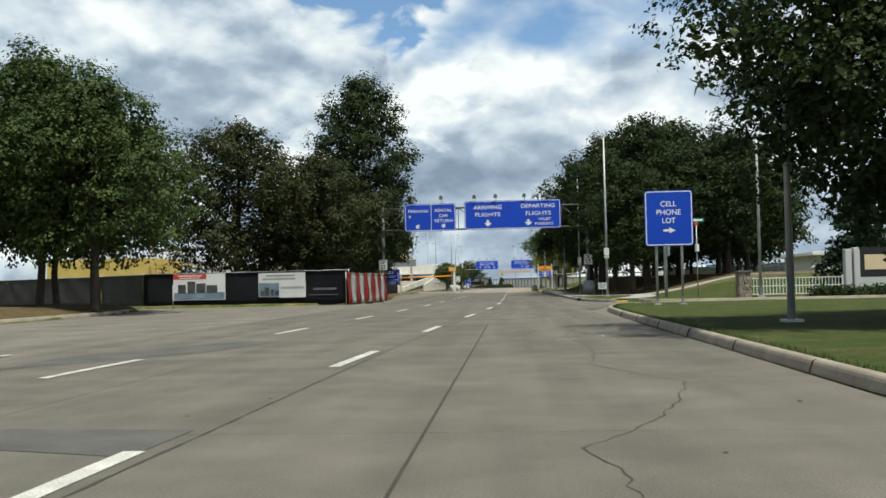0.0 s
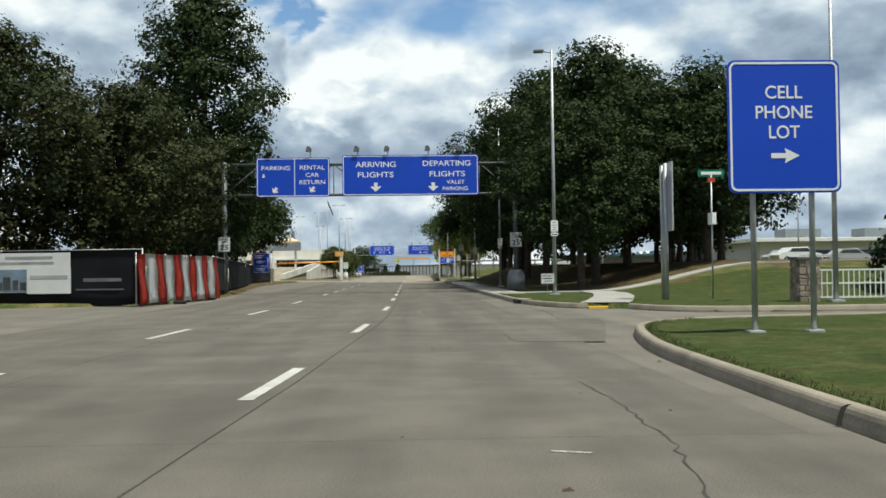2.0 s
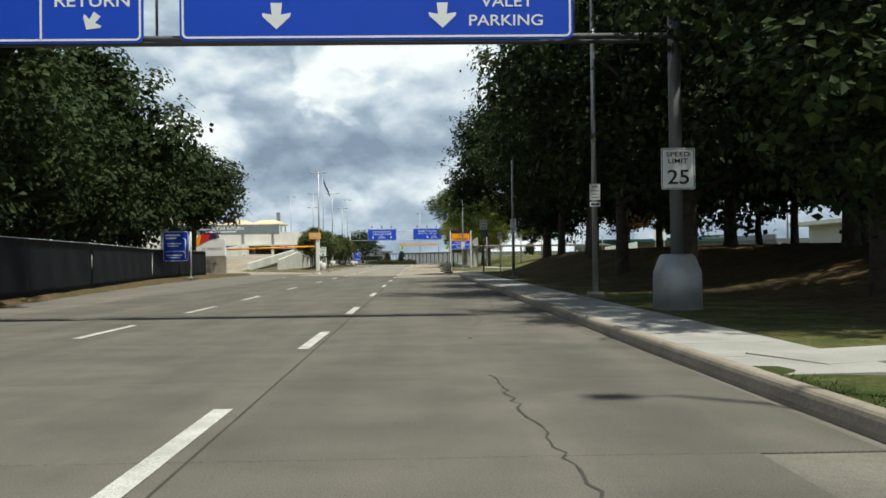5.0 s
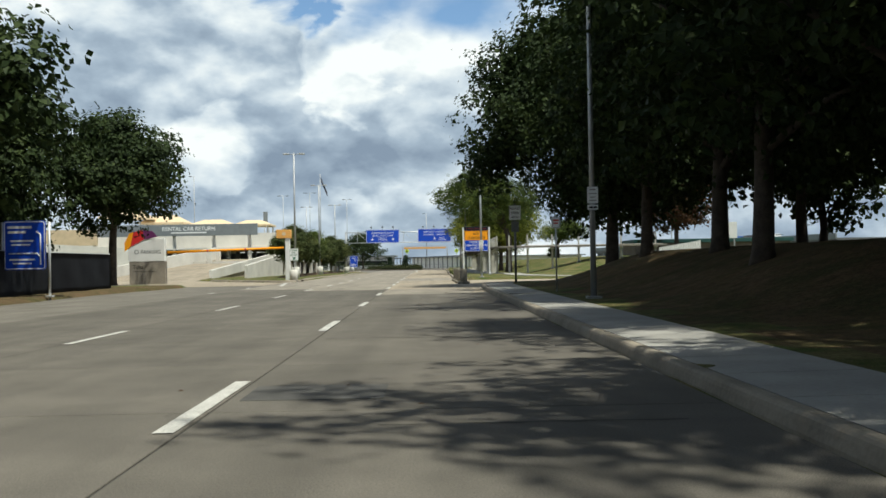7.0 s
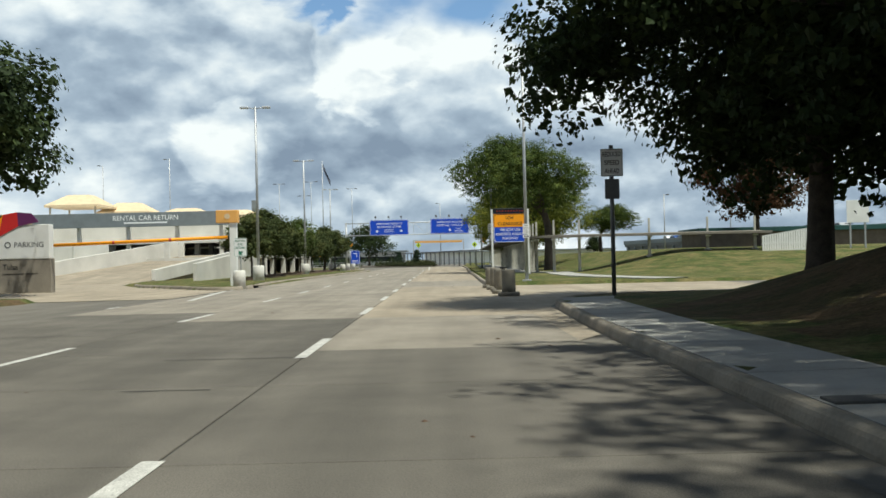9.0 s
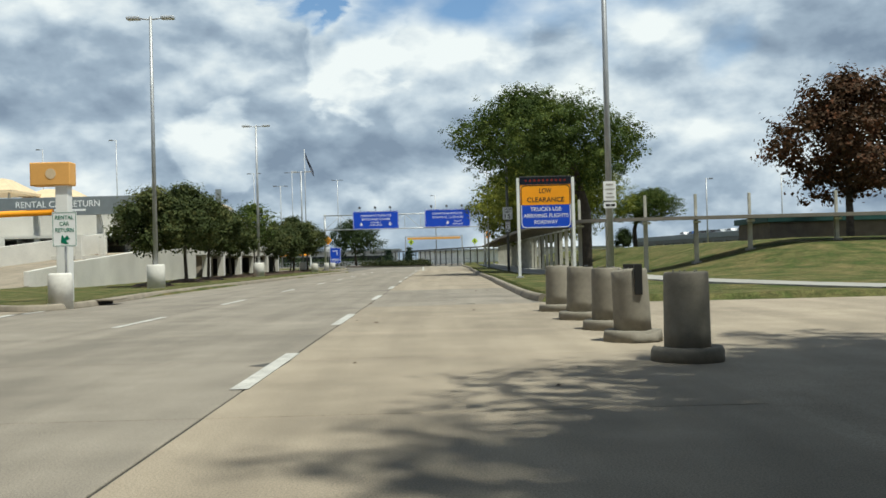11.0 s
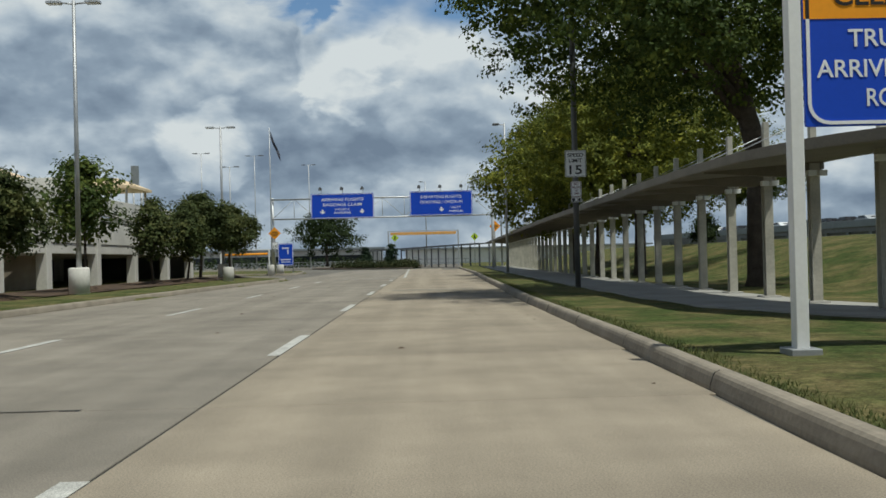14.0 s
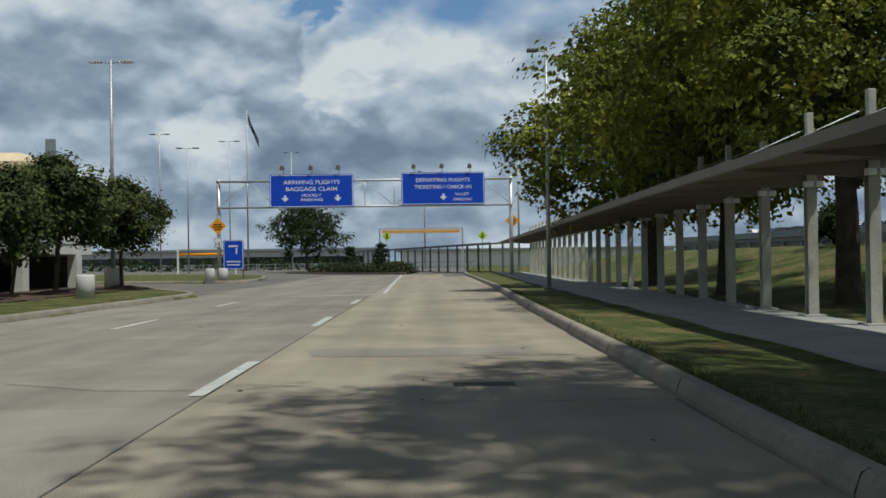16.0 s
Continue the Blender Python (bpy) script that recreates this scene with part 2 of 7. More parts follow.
GRASS = grass_mat("lawn", (0.062, 0.085, 0.025), (0.165, 0.14, 0.062), (0.14, 0.095, 0.05), 0.5)
TURF = grass_mat("green_turf", (0.05, 0.07, 0.02), (0.085, 0.085, 0.032), (0.10, 0.075, 0.04), 0.56)
LITTER = grass_mat("leaf_litter", (0.075, 0.068, 0.03), (0.125, 0.085, 0.048), (0.10, 0.065, 0.035), 0.48)
LAWN = leaf_mat("lawn_blades", (0.05, 0.07, 0.02), (0.075, 0.095, 0.03), 0.9)
BLADE = leaf_mat("grass_blades", (0.078, 0.098, 0.03), (0.135, 0.125, 0.05), 0.95)
MULCH = mat("mulch", (0.085, 0.055, 0.035), 0.95, var=0.5, scale=2, fine=20, bump=0.8)
PAINT = mat("road_paint", (0.56, 0.55, 0.51), 0.75, var=0.3, scale=3, fine=40, bump=0.1, speck=0.2)
CHALK = mat("survey_chalk", (0.44, 0.42, 0.37), 0.85, var=0.45, scale=9, fine=60, bump=0.05, speck=0.4)
YELLOW = mat("yellow_paint", (0.75, 0.42, 0.03), 0.7, var=0.2)
PATCH = mat("asphalt_patch", (0.095, 0.092, 0.086), 0.95, var=0.3, fine=40, bump=0.3)
BLUE = mat("sign_blue", (0.003, 0.062, 0.56), 0.55, var=0.08, scale=0.8, bump=0.0)
WHITE = mat("white_paint", (0.80, 0.80, 0.78), 0.5, var=0.08, bump=0.02)
SIGNWHITE = mat("reflective_white", (0.85, 0.86, 0.86), 0.4, var=0.04, bump=0.0)
NAVY = mat("dark_blue_board", (0.022, 0.028, 0.05), 0.6, var=0.15)
DARKRED = mat("faded_red_ink", (0.16, 0.03, 0.04), 0.6, var=0.2)
CAPORANGE = mat("portal_orange", (0.80, 0.42, 0.12), 0.6, var=0.1)
ORANGE = mat("sign_orange", (0.95, 0.36, 0.006), 0.6, var=0.06, bump=0.0)
BLACK = mat("black_lettering", (0.015, 0.015, 0.015), 0.6, var=0.1, bump=0.0)
GREEN = mat("sign_green", (0.0, 0.16, 0.09), 0.5, var=0.05, bump=0.0)
LIME = mat("sign_lime", (0.55, 0.75, 0.05), 0.5, var=0.05, bump=0.0)
RED = mat("red_paint", (0.55, 0.06, 0.04), 0.7, var=0.2, scale=2)
FADED = mat("faded_print", (0.42, 0.40, 0.38), 0.7, var=0.2, bump=0.0)
STEEL = mat("galvanised_steel", (0.42, 0.43, 0.44), 0.5, metal=0.55, var=0.2, scale=2, bump=0.05)
DARKSTEEL = mat("weathered_steel", (0.16, 0.165, 0.17), 0.6, metal=0.4, var=0.2, bump=0.05)
ALU = mat("aluminium", (0.55, 0.56, 0.57), 0.45, metal=0.5, var=0.1, bump=0.03)
BARK = mat("bark", (0.075, 0.06, 0.047), 0.95, var=0.4, scale=4, fine=22, bump=0.9)
LEAF_A = leaf_mat("leaves_dark_green", (0.026, 0.043, 0.014), (0.058, 0.082, 0.025))
LEAF_G = leaf_mat("leaves_mid_green", (0.05, 0.08, 0.024), (0.105, 0.14, 0.044))
LEAF_B = leaf_mat("leaves_bronze_green", (0.036, 0.048, 0.018), (0.08, 0.08, 0.032))
LEAF_C = leaf_mat("leaves_yellow_green", (0.13, 0.155, 0.028), (0.34, 0.34, 0.05))
LEAF_Y = leaf_mat("leaves_fresh_green", (0.058, 0.09, 0.02), (0.16, 0.19, 0.038))
LEAF_H = leaf_mat("leaves_olive", (0.055, 0.075, 0.024), (0.135, 0.14, 0.048))
LEAF_D = leaf_mat("leaves_rust", (0.07, 0.042, 0.022), (0.15, 0.062, 0.03))
NEEDLE = leaf_mat("spruce_needles", (0.022, 0.042, 0.022), (0.05, 0.075, 0.04))
FABRIC = mat("black_screen_mesh", (0.018, 0.02, 0.027), 0.8, var=0.35, scale=0.9, fine=50, bump=0.1)
GREYFABRIC = mat("grey_screen_mesh", (0.12, 0.12, 0.115), 0.8, var=0.35, scale=0.9, fine=50)
BANNER = mat("banner_white", (0.72, 0.73, 0.73), 0.6, var=0.08, scale=1.5, bump=0.05)
BANNERBLUE = mat("banner_picture_blue", (0.20, 0.27, 0.36), 0.6, var=0.4, scale=1.5)
BANNERDARK = mat("banner_picture_dark", (0.07, 0.075, 0.08), 0.6, var=0.5, scale=2.5)
STUCCO = mat("garage_concrete", (0.66, 0.64, 0.59), 0.9, var=0.18, scale=0.4, fine=12, bump=0.15)
GREYFASCIA = mat("grey_fascia", (0.20, 0.225, 0.24), 0.6, var=0.12, bump=0.02)
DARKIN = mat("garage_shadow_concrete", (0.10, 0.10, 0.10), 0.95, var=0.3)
TANROOF = mat("tan_canvas", (0.70, 0.55, 0.36), 0.8, var=0.12, bump=0.05)
CANOPY = mat("canopy_painted_steel", (0.21, 0.188, 0.155), 0.7, var=0.18, scale=1.5, bump=0.05)
POST = mat("post_paint_cream", (0.50, 0.48, 0.41), 0.7, var=0.25, scale=2.5, bump=0.08)
STONE = mat("field_stone", (0.30, 0.25, 0.20), 0.9, var=0.35, scale=5, bump=0.5, obj=0.3)
MORTAR = mat("mortar", (0.33, 0.31, 0.28), 0.95, var=0.2)
BOLL = mat("bollard_concrete", (0.25, 0.228, 0.185), 0.92, var=0.22, scale=2.2, fine=14, bump=0.12, speck=0.05)
TYRE = mat("tyre_rubber", (0.02, 0.02, 0.02), 0.85, bump=0.0)
GLASS = mat("dark_glass", (0.02, 0.025, 0.03), 0.08, var=0.05, bump=0.0, spec=0.6)
CARS = [mat("car_paint_" + n, c, 0.25, var=0.05, bump=0.0) for n, c in (("white", (0.75, 0.76, 0.77)), ("silver", (0.4, 0.42, 0.44)), ("black", (0.02, 0.02, 0.022)), ("blue", (0.03, 0.07, 0.2)))]
SHEDWALL = mat("shed_brick", (0.17, 0.14, 0.115), 0.9, var=0.25)
TEAL = mat("teal_roof", (0.02, 0.075, 0.07), 0.6, var=0.15)
FARWALL = mat("terminal_wall", (0.55, 0.55, 0.54), 0.8, var=0.12, scale=0.2)
SHEATH = mat("yellow_sheathing", (0.62, 0.46, 0.14), 0.8, var=0.15, scale=0.6)
PURPLE = mat("sign_purple", (0.14, 0.03, 0.12), 0.5, var=0.1, bump=0.0)
SCARLET = mat("sign_scarlet", (0.62, 0.03, 0.03), 0.5, var=0.1, bump=0.0)

# ---- helpers for meshes ----


def box(bm, x0, x1, y0, y1, z0, z1):
    v = [bm.verts.new(p) for p in ((x0, y0, z0), (x1, y0, z0), (x1, y1, z0), (x0, y1, z0), (x0, y0, z1), (x1, y0, z1), (x1, y1, z1), (x0, y1, z1))]
    for f in ((3, 2, 1, 0), (4, 5, 6, 7), (0, 1, 5, 4), (1, 2, 6, 5), (2, 3, 7, 6), (3, 0, 4, 7)):
        bm.faces.new([v[k] for k in f])
    return bm


def tube(bm, points, radii, n=8, caps=True):
    """A round bar through the points, with a radius at each."""
    rings = []
    pts = [Vector(p) for p in points]
    for k, p in enumerate(pts):
        d = (pts[min(k + 1, len(pts) - 1)] - pts[max(k - 1, 0)]).normalized()
        a = d.orthogonal().normalized() if abs(d.z) < 0.999 else Vector((1, 0, 0))
        if abs(d.z) > 0.3:
            a = (Vector((1, 0, 0)) - d * d.x).normalized()
        b = d.cross(a)
        rings.append([bm.verts.new(p + radii[k] * (math.cos(2 * math.pi * j / n) * a + math.sin(2 * math.pi * j / n) * b)) for j in range(n)])
    for r, s in zip(rings, rings[1:]):
        for j in range(n):
            f = bm.faces.new((r[j], r[(j + 1) % n], s[(j + 1) % n], s[j]))
            f.smooth = True
    if caps:
        bm.faces.new(rings[0][::-1]), bm.faces.new(rings[-1])
    return bm


def rod(p0, p1, r, n=8, r1=None):
    return tube(bmesh.new(), [p0, p1], [r, r if r1 is None else r1], n)


def cube(x0, x1, y0, y1, z0, z1, bevel=0.0):
    bm = box(bmesh.new(), x0, x1, y0, y1, z0, z1)
    if bevel:
        bmesh.ops.bevel(bm, geom=bm.edges[:], offset=bevel, segments=2, affect="EDGES", profile=0.5)
    return bm


def round_outline(w, h, r, seg=5):
    pts = []
    for cx, cz, a0 in ((w / 2 - r, h / 2 - r, 0), (-w / 2 + r, h / 2 - r, 90), (-w / 2 + r, -h / 2 + r, 180), (w / 2 - r, -h / 2 + r, 270)):
        for k in range(seg + 1):
            a = radians(a0 + 90 * k / seg)
            pts.append((cx + r * math.cos(a), cz + r * math.sin(a)))
    return pts


def plate(outline, cx, cz, y0, y1):
    """A flat plate with that outline in x and z, from y0 (its face) back to y1."""
    bm = bmesh.new()
    a = [bm.verts.new((cx + p, y0, cz + q)) for p, q in outline]
    b = [bm.verts.new((cx + p, y1, cz + q)) for p, q in outline]
    bm.faces.new(a), bm.faces.new(b[::-1])
    for k in range(len(a)):
        j = (k + 1) % len(a)
        bm.faces.new((a[j], a[k], b[k], b[j]))
    bmesh.ops.recalc_face_normals(bm, faces=bm.faces[:])
    return bm


def ring(w, h, r, t, cx, cz, y0, y1):
    """A raised border of thickness t."""
    bm = bmesh.new()
    o, i = round_outline(w, h, r), round_outline(w - 2 * t, h - 2 * t, max(0.01, r - t))
    L = [[bm.verts.new((cx + p, y, cz + q)) for p, q in s] for s in (o, i) for y in (y0, y1)]
    n = len(o)
    for k in range(n):
        j = (k + 1) % n
        for a, b in ((0, 2), (2, 3), (3, 1), (1, 0)):
            bm.faces.new((L[a][k], L[a][j], L[b][j], L[b][k]))
    bmesh.ops.recalc_face_normals(bm, faces=bm.faces[:])
    return bm


def part(name, bm, material, parent, label=""):
    me = bpy.data.meshes.new(name)
    bm.to_mesh(me)
    bm.free()
    me.materials.append(material)
    ob = new(name, me)
    if parent:
        ob.parent = parent
    return tagged(ob, label) if label else ob


def thing(name, place, label, category, group="", kind="", turn=0.0):
    ob = new(name)
    ob.empty_display_size = 0.2
    ob.matrix_world = pose(*place, 0, 0, turn)
    return tagged(ob, label, category, group, kind)


def solid(name, bm, material, label, category, group="", kind="", place=None):
    ob = part(name, bm, material, None)
    if place:
        ob.matrix_world = place
    return tagged(ob, label, category, group, kind)


def lettering(text, height, width, cx, cz, y, material, parent, name="lettering", depth=0.006):
    """Words in the built-in font, capital height and width given, facing -y."""
    cu = bpy.data.curves.new(name, "FONT")
    cu.body, cu.align_x, cu.align_y, cu.extrude, cu.offset = text, "CENTER", "CENTER", 0.02, 0.009
    tmp = new("tmp", cu)
    bpy.context.view_layer.update()
    me = bpy.data.meshes.new_from_object(tmp.evaluated_get(bpy.context.evaluated_depsgraph_get()))
    bpy.data.objects.remove(tmp)
    co = np.array([v.co[:] for v in me.vertices])
    lo, hi = co.min(0), co.max(0)
    sx, sz = width / (hi[0] - lo[0]), height / (hi[1] - lo[1])
    mid = (lo + hi) / 2
    for v in me.vertices:
        p = v.co.copy()
        v.co = (cx + (p.x - mid[0]) * sx, y - (depth if p.z > 0 else 0), cz + (p.y - mid[1]) * sz)
    me.name = name
    me.materials.clear()
    me.materials.append(material)
    ob = new(name, me)
    ob.parent = parent
    return ob


def bars(rows, y, material, parent, name="lettering"):
    """Plain bars for writing that cannot be read: (cx, cz, width, height)."""
    bm = bmesh.new()
    for cx, cz, w, h in rows:
        box(bm, cx - w / 2, cx + w / 2, y - 0.006, y, cz - h / 2, cz + h / 2)
    return part(name, bm, material, parent)


def arrow(cx, cz, size, angle, y, material, parent):
    """A short broad arrow that points down at angle 0, turned clockwise."""
    o = [(-0.22, 0.5), (0.22, 0.5), (0.17, 0.05), (0.55, 0.12), (0.52, -0.02), (0, -0.5), (-0.52, -0.02), (-0.55, 0.12), (-0.17, 0.05)]
    c, s = math.cos(radians(angle)), math.sin(radians(angle))
    return part("arrow", plate([(size * (c * p + s * q), size * (-s * p + c * q)) for p, q in o], cx, cz, y - 0.006, y), material, parent)


# ---- plan: edge of the pavement, ground ----
RIGHT = [(3.78, -60), (3.8, 30), (3.92, 35.2), (4.05, 37.3), (4.45, 39.8), (4.9, 41.7), (5.8, 43.0), (7.2, 43.8), (10, 44.3), (60, 46.5),
         (60, 50.5), (13, 48.7), (9.6, 48.8), (8.1, 49.4), (7.35, 50.6), (7.1, 51.8), (6.95, 52.3), (6.05, 52.5), (5.5, 52.8), (4.95, 54.6), (4.5, 57.2), (4.38, 60), (4.3, 66), (4.2, 75), (4.2, 108),
         (4.25, 122), (4.5, 130), (5.0, 132.2), (6.2, 133.6), (8.5, 134.3), (40, 135.5), (40, 147.5), (8, 148.4), (5.2, 148.7), (4.3, 149.1), (3.85, 150.0), (3.76, 152), (3.78, 156), (3.9, 164), (4.05, 172),
         (4.1, 184), (4.3, 193), (4.5, 205), (5.0, 225), (5.2, 262), (6.0, 275), (8, 330), (8, 420)]
LEFT = [(-17.5, -60), (-17.8, 38), (-18.3, 46), (-20, 53), (-23, 57), (-22.5, 58.3), (-15, 59.6), (-9.8, 60.4), (-8.8, 62), (-8.6, 70), (-9.6, 82), (-11.2, 96), (-12.6, 112), (-13.2, 126), (-12.8, 136), (-12.4, 140),
        (-13.5, 141.6), (-16, 142.6), (-19, 143.2), (-24, 146), (-30, 150), (-31, 170), (-31, 186), (-19, 186), (-18.5, 168), (-15, 160.2), (-12.4, 156.6), (-10.2, 153.0), (-9.0, 151.2), (-7.9, 150.8), (-7.35, 152.2), (-7.5, 155.5), (-7.85, 160), (-7.9, 170), (-7.5, 187), (-7.1, 200), (-6.4, 214),
        (-6.3, 217.5), (-7.3, 220), (-9.6, 224), (-12.5, 231), (-30, 238), (-30, 246), (-13, 242), (-9.6, 240), (-9.0, 242), (-9.4, 250), (-11, 262), (-16, 274), (-26, 284), (-60, 295), (-160, 300), (-160, 420)]


def smooth(points, steps=3):
    """Corner-cut outline, so that bends run round."""
    for _ in range(steps):
        out = [points[0]]
        for (x0, y0), (x1, y1) in zip(points, points[1:]):
            cut = min(0.25, 0.9 / max(0.01, math.hypot(x1 - x0, y1 - y0)))
            out += [(x0 + (x1 - x0) * cut, y0 + (y1 - y0) * cut), (x1 + (x0 - x1) * cut, y1 + (y0 - y1) * cut)]
        points = out + [points[-1]]
    return points


RIGHT_S, LEFT_S = smooth(RIGHT), smooth(LEFT)
POLY = np.array(RIGHT_S + LEFT_S[::-1])


def paved_distance(x, y):
    """Metres outside the pavement's edge, negative on the pavement."""
    P = np.stack([np.asarray(x, float).ravel(), np.asarray(y, float).ravel()], 1)
    best, inside = np.full(len(P), 1e9), np.zeros(len(P), bool)
    for a, b in zip(POLY, np.roll(POLY, -1, 0)):
        d = b - a
        t = np.clip(((P - a) @ d) / max(1e-9, d @ d), 0, 1)
        q = P - a - t[:, None] * d
        best = np.minimum(best, np.hypot(q[:, 0], q[:, 1]))
        if a[1] != b[1]:
            cross = (a[1] > P[:, 1]) != (b[1] > P[:, 1])
            inside ^= cross & (P[:, 0] < (b[0] - a[0]) * (P[:, 1] - a[1]) / (b[1] - a[1]) + a[0])
    return np.where(inside, -best, best).reshape(np.shape(x))


def sstep(a, b, v):
    t = np.clip((v - a) / (b - a), 0, 1)
    return t * t * (3 - 2 * t)


def land(x, y):
    """Height of the lawns: verges level, berms to the right under the trees and behind the walkway."""
    x, y = np.asarray(x, float), np.asarray(y, float)
    h = 0.13 + 0 * x
    start = 9.0 - 2.6 * sstep(85, 103, y)
    h = h + 1.45 * sstep(0, 1, (x - start) / (9 - 3.0 * sstep(88, 103, y))) * sstep(58, 74, y) * (1 - sstep(125, 133, y)) * (1 - 0.6 * sstep(30, 60, x))
    h = h + 1.5 * sstep(10.5, 19, x) * sstep(158, 176, y) * (1 - sstep(250, 300, y))
    h = h + 0.35 * sstep(-18.6, -21.5, x) * (1 - sstep(50, 56, y))
    return h


def land_at(x, y):
    return float(land(x, y))


def axis(spans):
    out = []
    for a, b, s in spans:
        out += list(np.arange(a, b - 1e-6, s))
    return np.array(out + [spans[-1][1]])


def grid_mesh(name, xs, ys, z, material):
    nx, ny = len(xs), len(ys)
    X, Y = np.meshgrid(xs, ys)
    co = np.stack([X.ravel(), Y.ravel(), np.asarray(z).ravel()], 1)
    k = (np.arange(ny - 1)[:, None] * nx + np.arange(nx - 1)[None]).ravel()
    faces = np.stack([k, k + 1, k + 1 + nx, k + nx], 1)
    me = bpy.data.meshes.new(name)
    me.from_pydata(co.tolist(), [], faces.tolist())
    me.materials.append(material)
    for p in me.polygons:
        p.use_smooth = True
    return new(name, me)


gx = axis([(-3000, -400, 650), (-400, -100, 50), (-100, -34, 6), (-34, -5.5, 0.5), (-5.5, 3.5, 3), (3.5, 9.5, 0.2), (9.5, 13, 0.5), (13, 45, 1), (45, 105, 6), (105, 400, 60), (400, 3000, 650)])
gy = axis([(-600, -60, 90), (-60, 30, 3), (30, 70, 0.3), (70, 128, 1.5), (128, 166, 0.3), (166, 212, 1), (212, 236, 0.5), (236, 310, 1.5), (310, 500, 20), (500, 4000, 500)])
GX, GY = np.meshgrid(gx, gy)
GD = paved_distance(GX, GY)
rough_z = 0.02 * np.sin(GX * 1.7 + np.sin(GY * 0.9)) * np.sin(GY * 1.3 + 0.7 * GX)
GZ = np.where(GD < 0.1, -0.12, land(GX, GY) + rough_z * (np.abs(GX) < 60))
ground = grid_mesh("ground", gx, gy, GZ, GRASS)
ground.data.materials.append(LITTER)
ground.data.materials.append(TURF)
for p in ground.data.polygons:
    c = p.center
    n_ = noise.noise((c.x * 0.35, c.y * 0.35, 0)) * 3.0
    if (6.4 + n_ * 0.5 + 2.5 * float(sstep(95, 78, c.y)) < c.x < 28 + n_ and 69 + n_ < c.y < 127 + n_) or (-45 < c.x < -18.2 and 30 < c.y < 56 + n_) or (-45 < c.x < -9 and 62 < c.y < 140):
        p.material_index = 1
    elif -10 < c.y < 68 and c.x > 0:
        p.material_index = 2
tagged(ground, "mown lawn with dry patches and bare berms beside the road", "ground", kind="structure")

# pavement that fills the outline, under the slabs


def filled(outline, z, name, material, label, category):
    bm = bmesh.new()
    vs = [bm.verts.new((x, y, z)) for x, y in outline]
    es = [bm.edges.new((vs[k], vs[(k + 1) % len(vs)])) for k in range(len(vs))]
    bmesh.ops.triangle_fill(bm, use_beauty=True, use_dissolve=False, edges=es)
    bmesh.ops.recalc_face_normals(bm, faces=bm.faces[:])
    if bm.faces and bm.faces[0].normal.z < 0:
        bmesh.ops.reverse_faces(bm, faces=bm.faces[:])
    return tagged(part(name, bm, material, None), label, category, kind="structure")


road = filled([tuple(p) for p in POLY], -0.014, "road", APRON, "worn tan-grey concrete roadway with sealed joints", "road")

# kerbs along the pavement's edge


def kerb_run(points, side, name="kerb"):
    """side: +1 where the lawn lies to the right of the way."""
    prof = [(-0.005, -0.12), (0.0, 0.03), (0.022, 0.10), (0.036, 0.13), (0.056, 0.149), (0.085, 0.157), (0.165, 0.154), (0.188, 0.147), (0.2, 0.128), (0.2, -0.12)]
    bm, rows = bmesh.new(), []
    pts = [Vector(p) for p in points]
    for k, p in enumerate(pts):
        d = (pts[min(k + 1, len(pts) - 1)] - pts[max(k - 1, 0)]).normalized()
        nrm = Vector((d.y, -d.x)) * side
        rows.append([bm.verts.new((p.x + nrm.x * o, p.y + nrm.y * o, z)) for o, z in prof])
    for a, b in zip(rows, rows[1:]):
        for j in range(len(prof) - 1):
            bm.faces.new((a[j], a[j + 1], b[j + 1], b[j]))
    bm.faces.new(rows[0]), bm.faces.new(rows[-1][::-1])
    bmesh.ops.recalc_face_normals(bm, faces=bm.faces[:])
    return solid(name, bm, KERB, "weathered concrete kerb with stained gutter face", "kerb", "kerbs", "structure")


def kerb_joint(x, y, turn):
    """A dark joint across the kerb."""
    ob = solid("kerb_joint", plate([(-0.004, 0.0), (-0.003, 0.042), (0.032, 0.138), (0.074, 0.158), (0.19, 0.153), (0.19, 0.0)], 0, 0, -0.003, 0.003), BED, "dark joint across the concrete kerb", "kerb joint", "kerb joints", "structure")
    ob.matrix_world = pose(x, y, 0.0, 0, 0, turn)


def stretch(points, test):
    """Runs of the outline where test holds, with long sides cut into two-metre pieces."""
    fine_pts = []
    for (x0, y0), (x1, y1) in zip(points, points[1:]):
        n = max(1, int(math.hypot(x1 - x0, y1 - y0) / 2.0))
        fine_pts += [(x0 + (x1 - x0) * k / n, y0 + (y1 - y0) * k / n) for k in range(n)]
    runs, cur = [], []
    for p in fine_pts + [points[-1]]:
        if test(*p):
            cur.append(p)
        elif cur:
            runs.append(cur)
            cur = []
    return [r for r in runs + [cur] if len(r) > 2]


for run in stretch(RIGHT_S, lambda x, y: -40 < y < 300 and x < 35 and not (x > 3.95 and 146 < y < 150.5) and not (6.0 < x < 7.1 and 51.9 < y < 52.7)):
    kerb_run(run, 1)
for run in stretch(LEFT_S, lambda x, y: -40 < y < 300 and x > -30 and not (57 < y < 141) and not (163 < y < 190 and x < -15)):
    kerb_run(run, -1)


for k in range(15):
    y = 153.0 + 3.72 * k
    kerb_joint(float(np.interp(y, [152, 156, 164, 172, 184, 193, 205], [3.76, 3.78, 3.9, 4.05, 4.1, 4.3, 4.5])), y, 0)
for k in range(7):
    kerb_joint(3.78, 8.0 + 3.72 * k, 0)


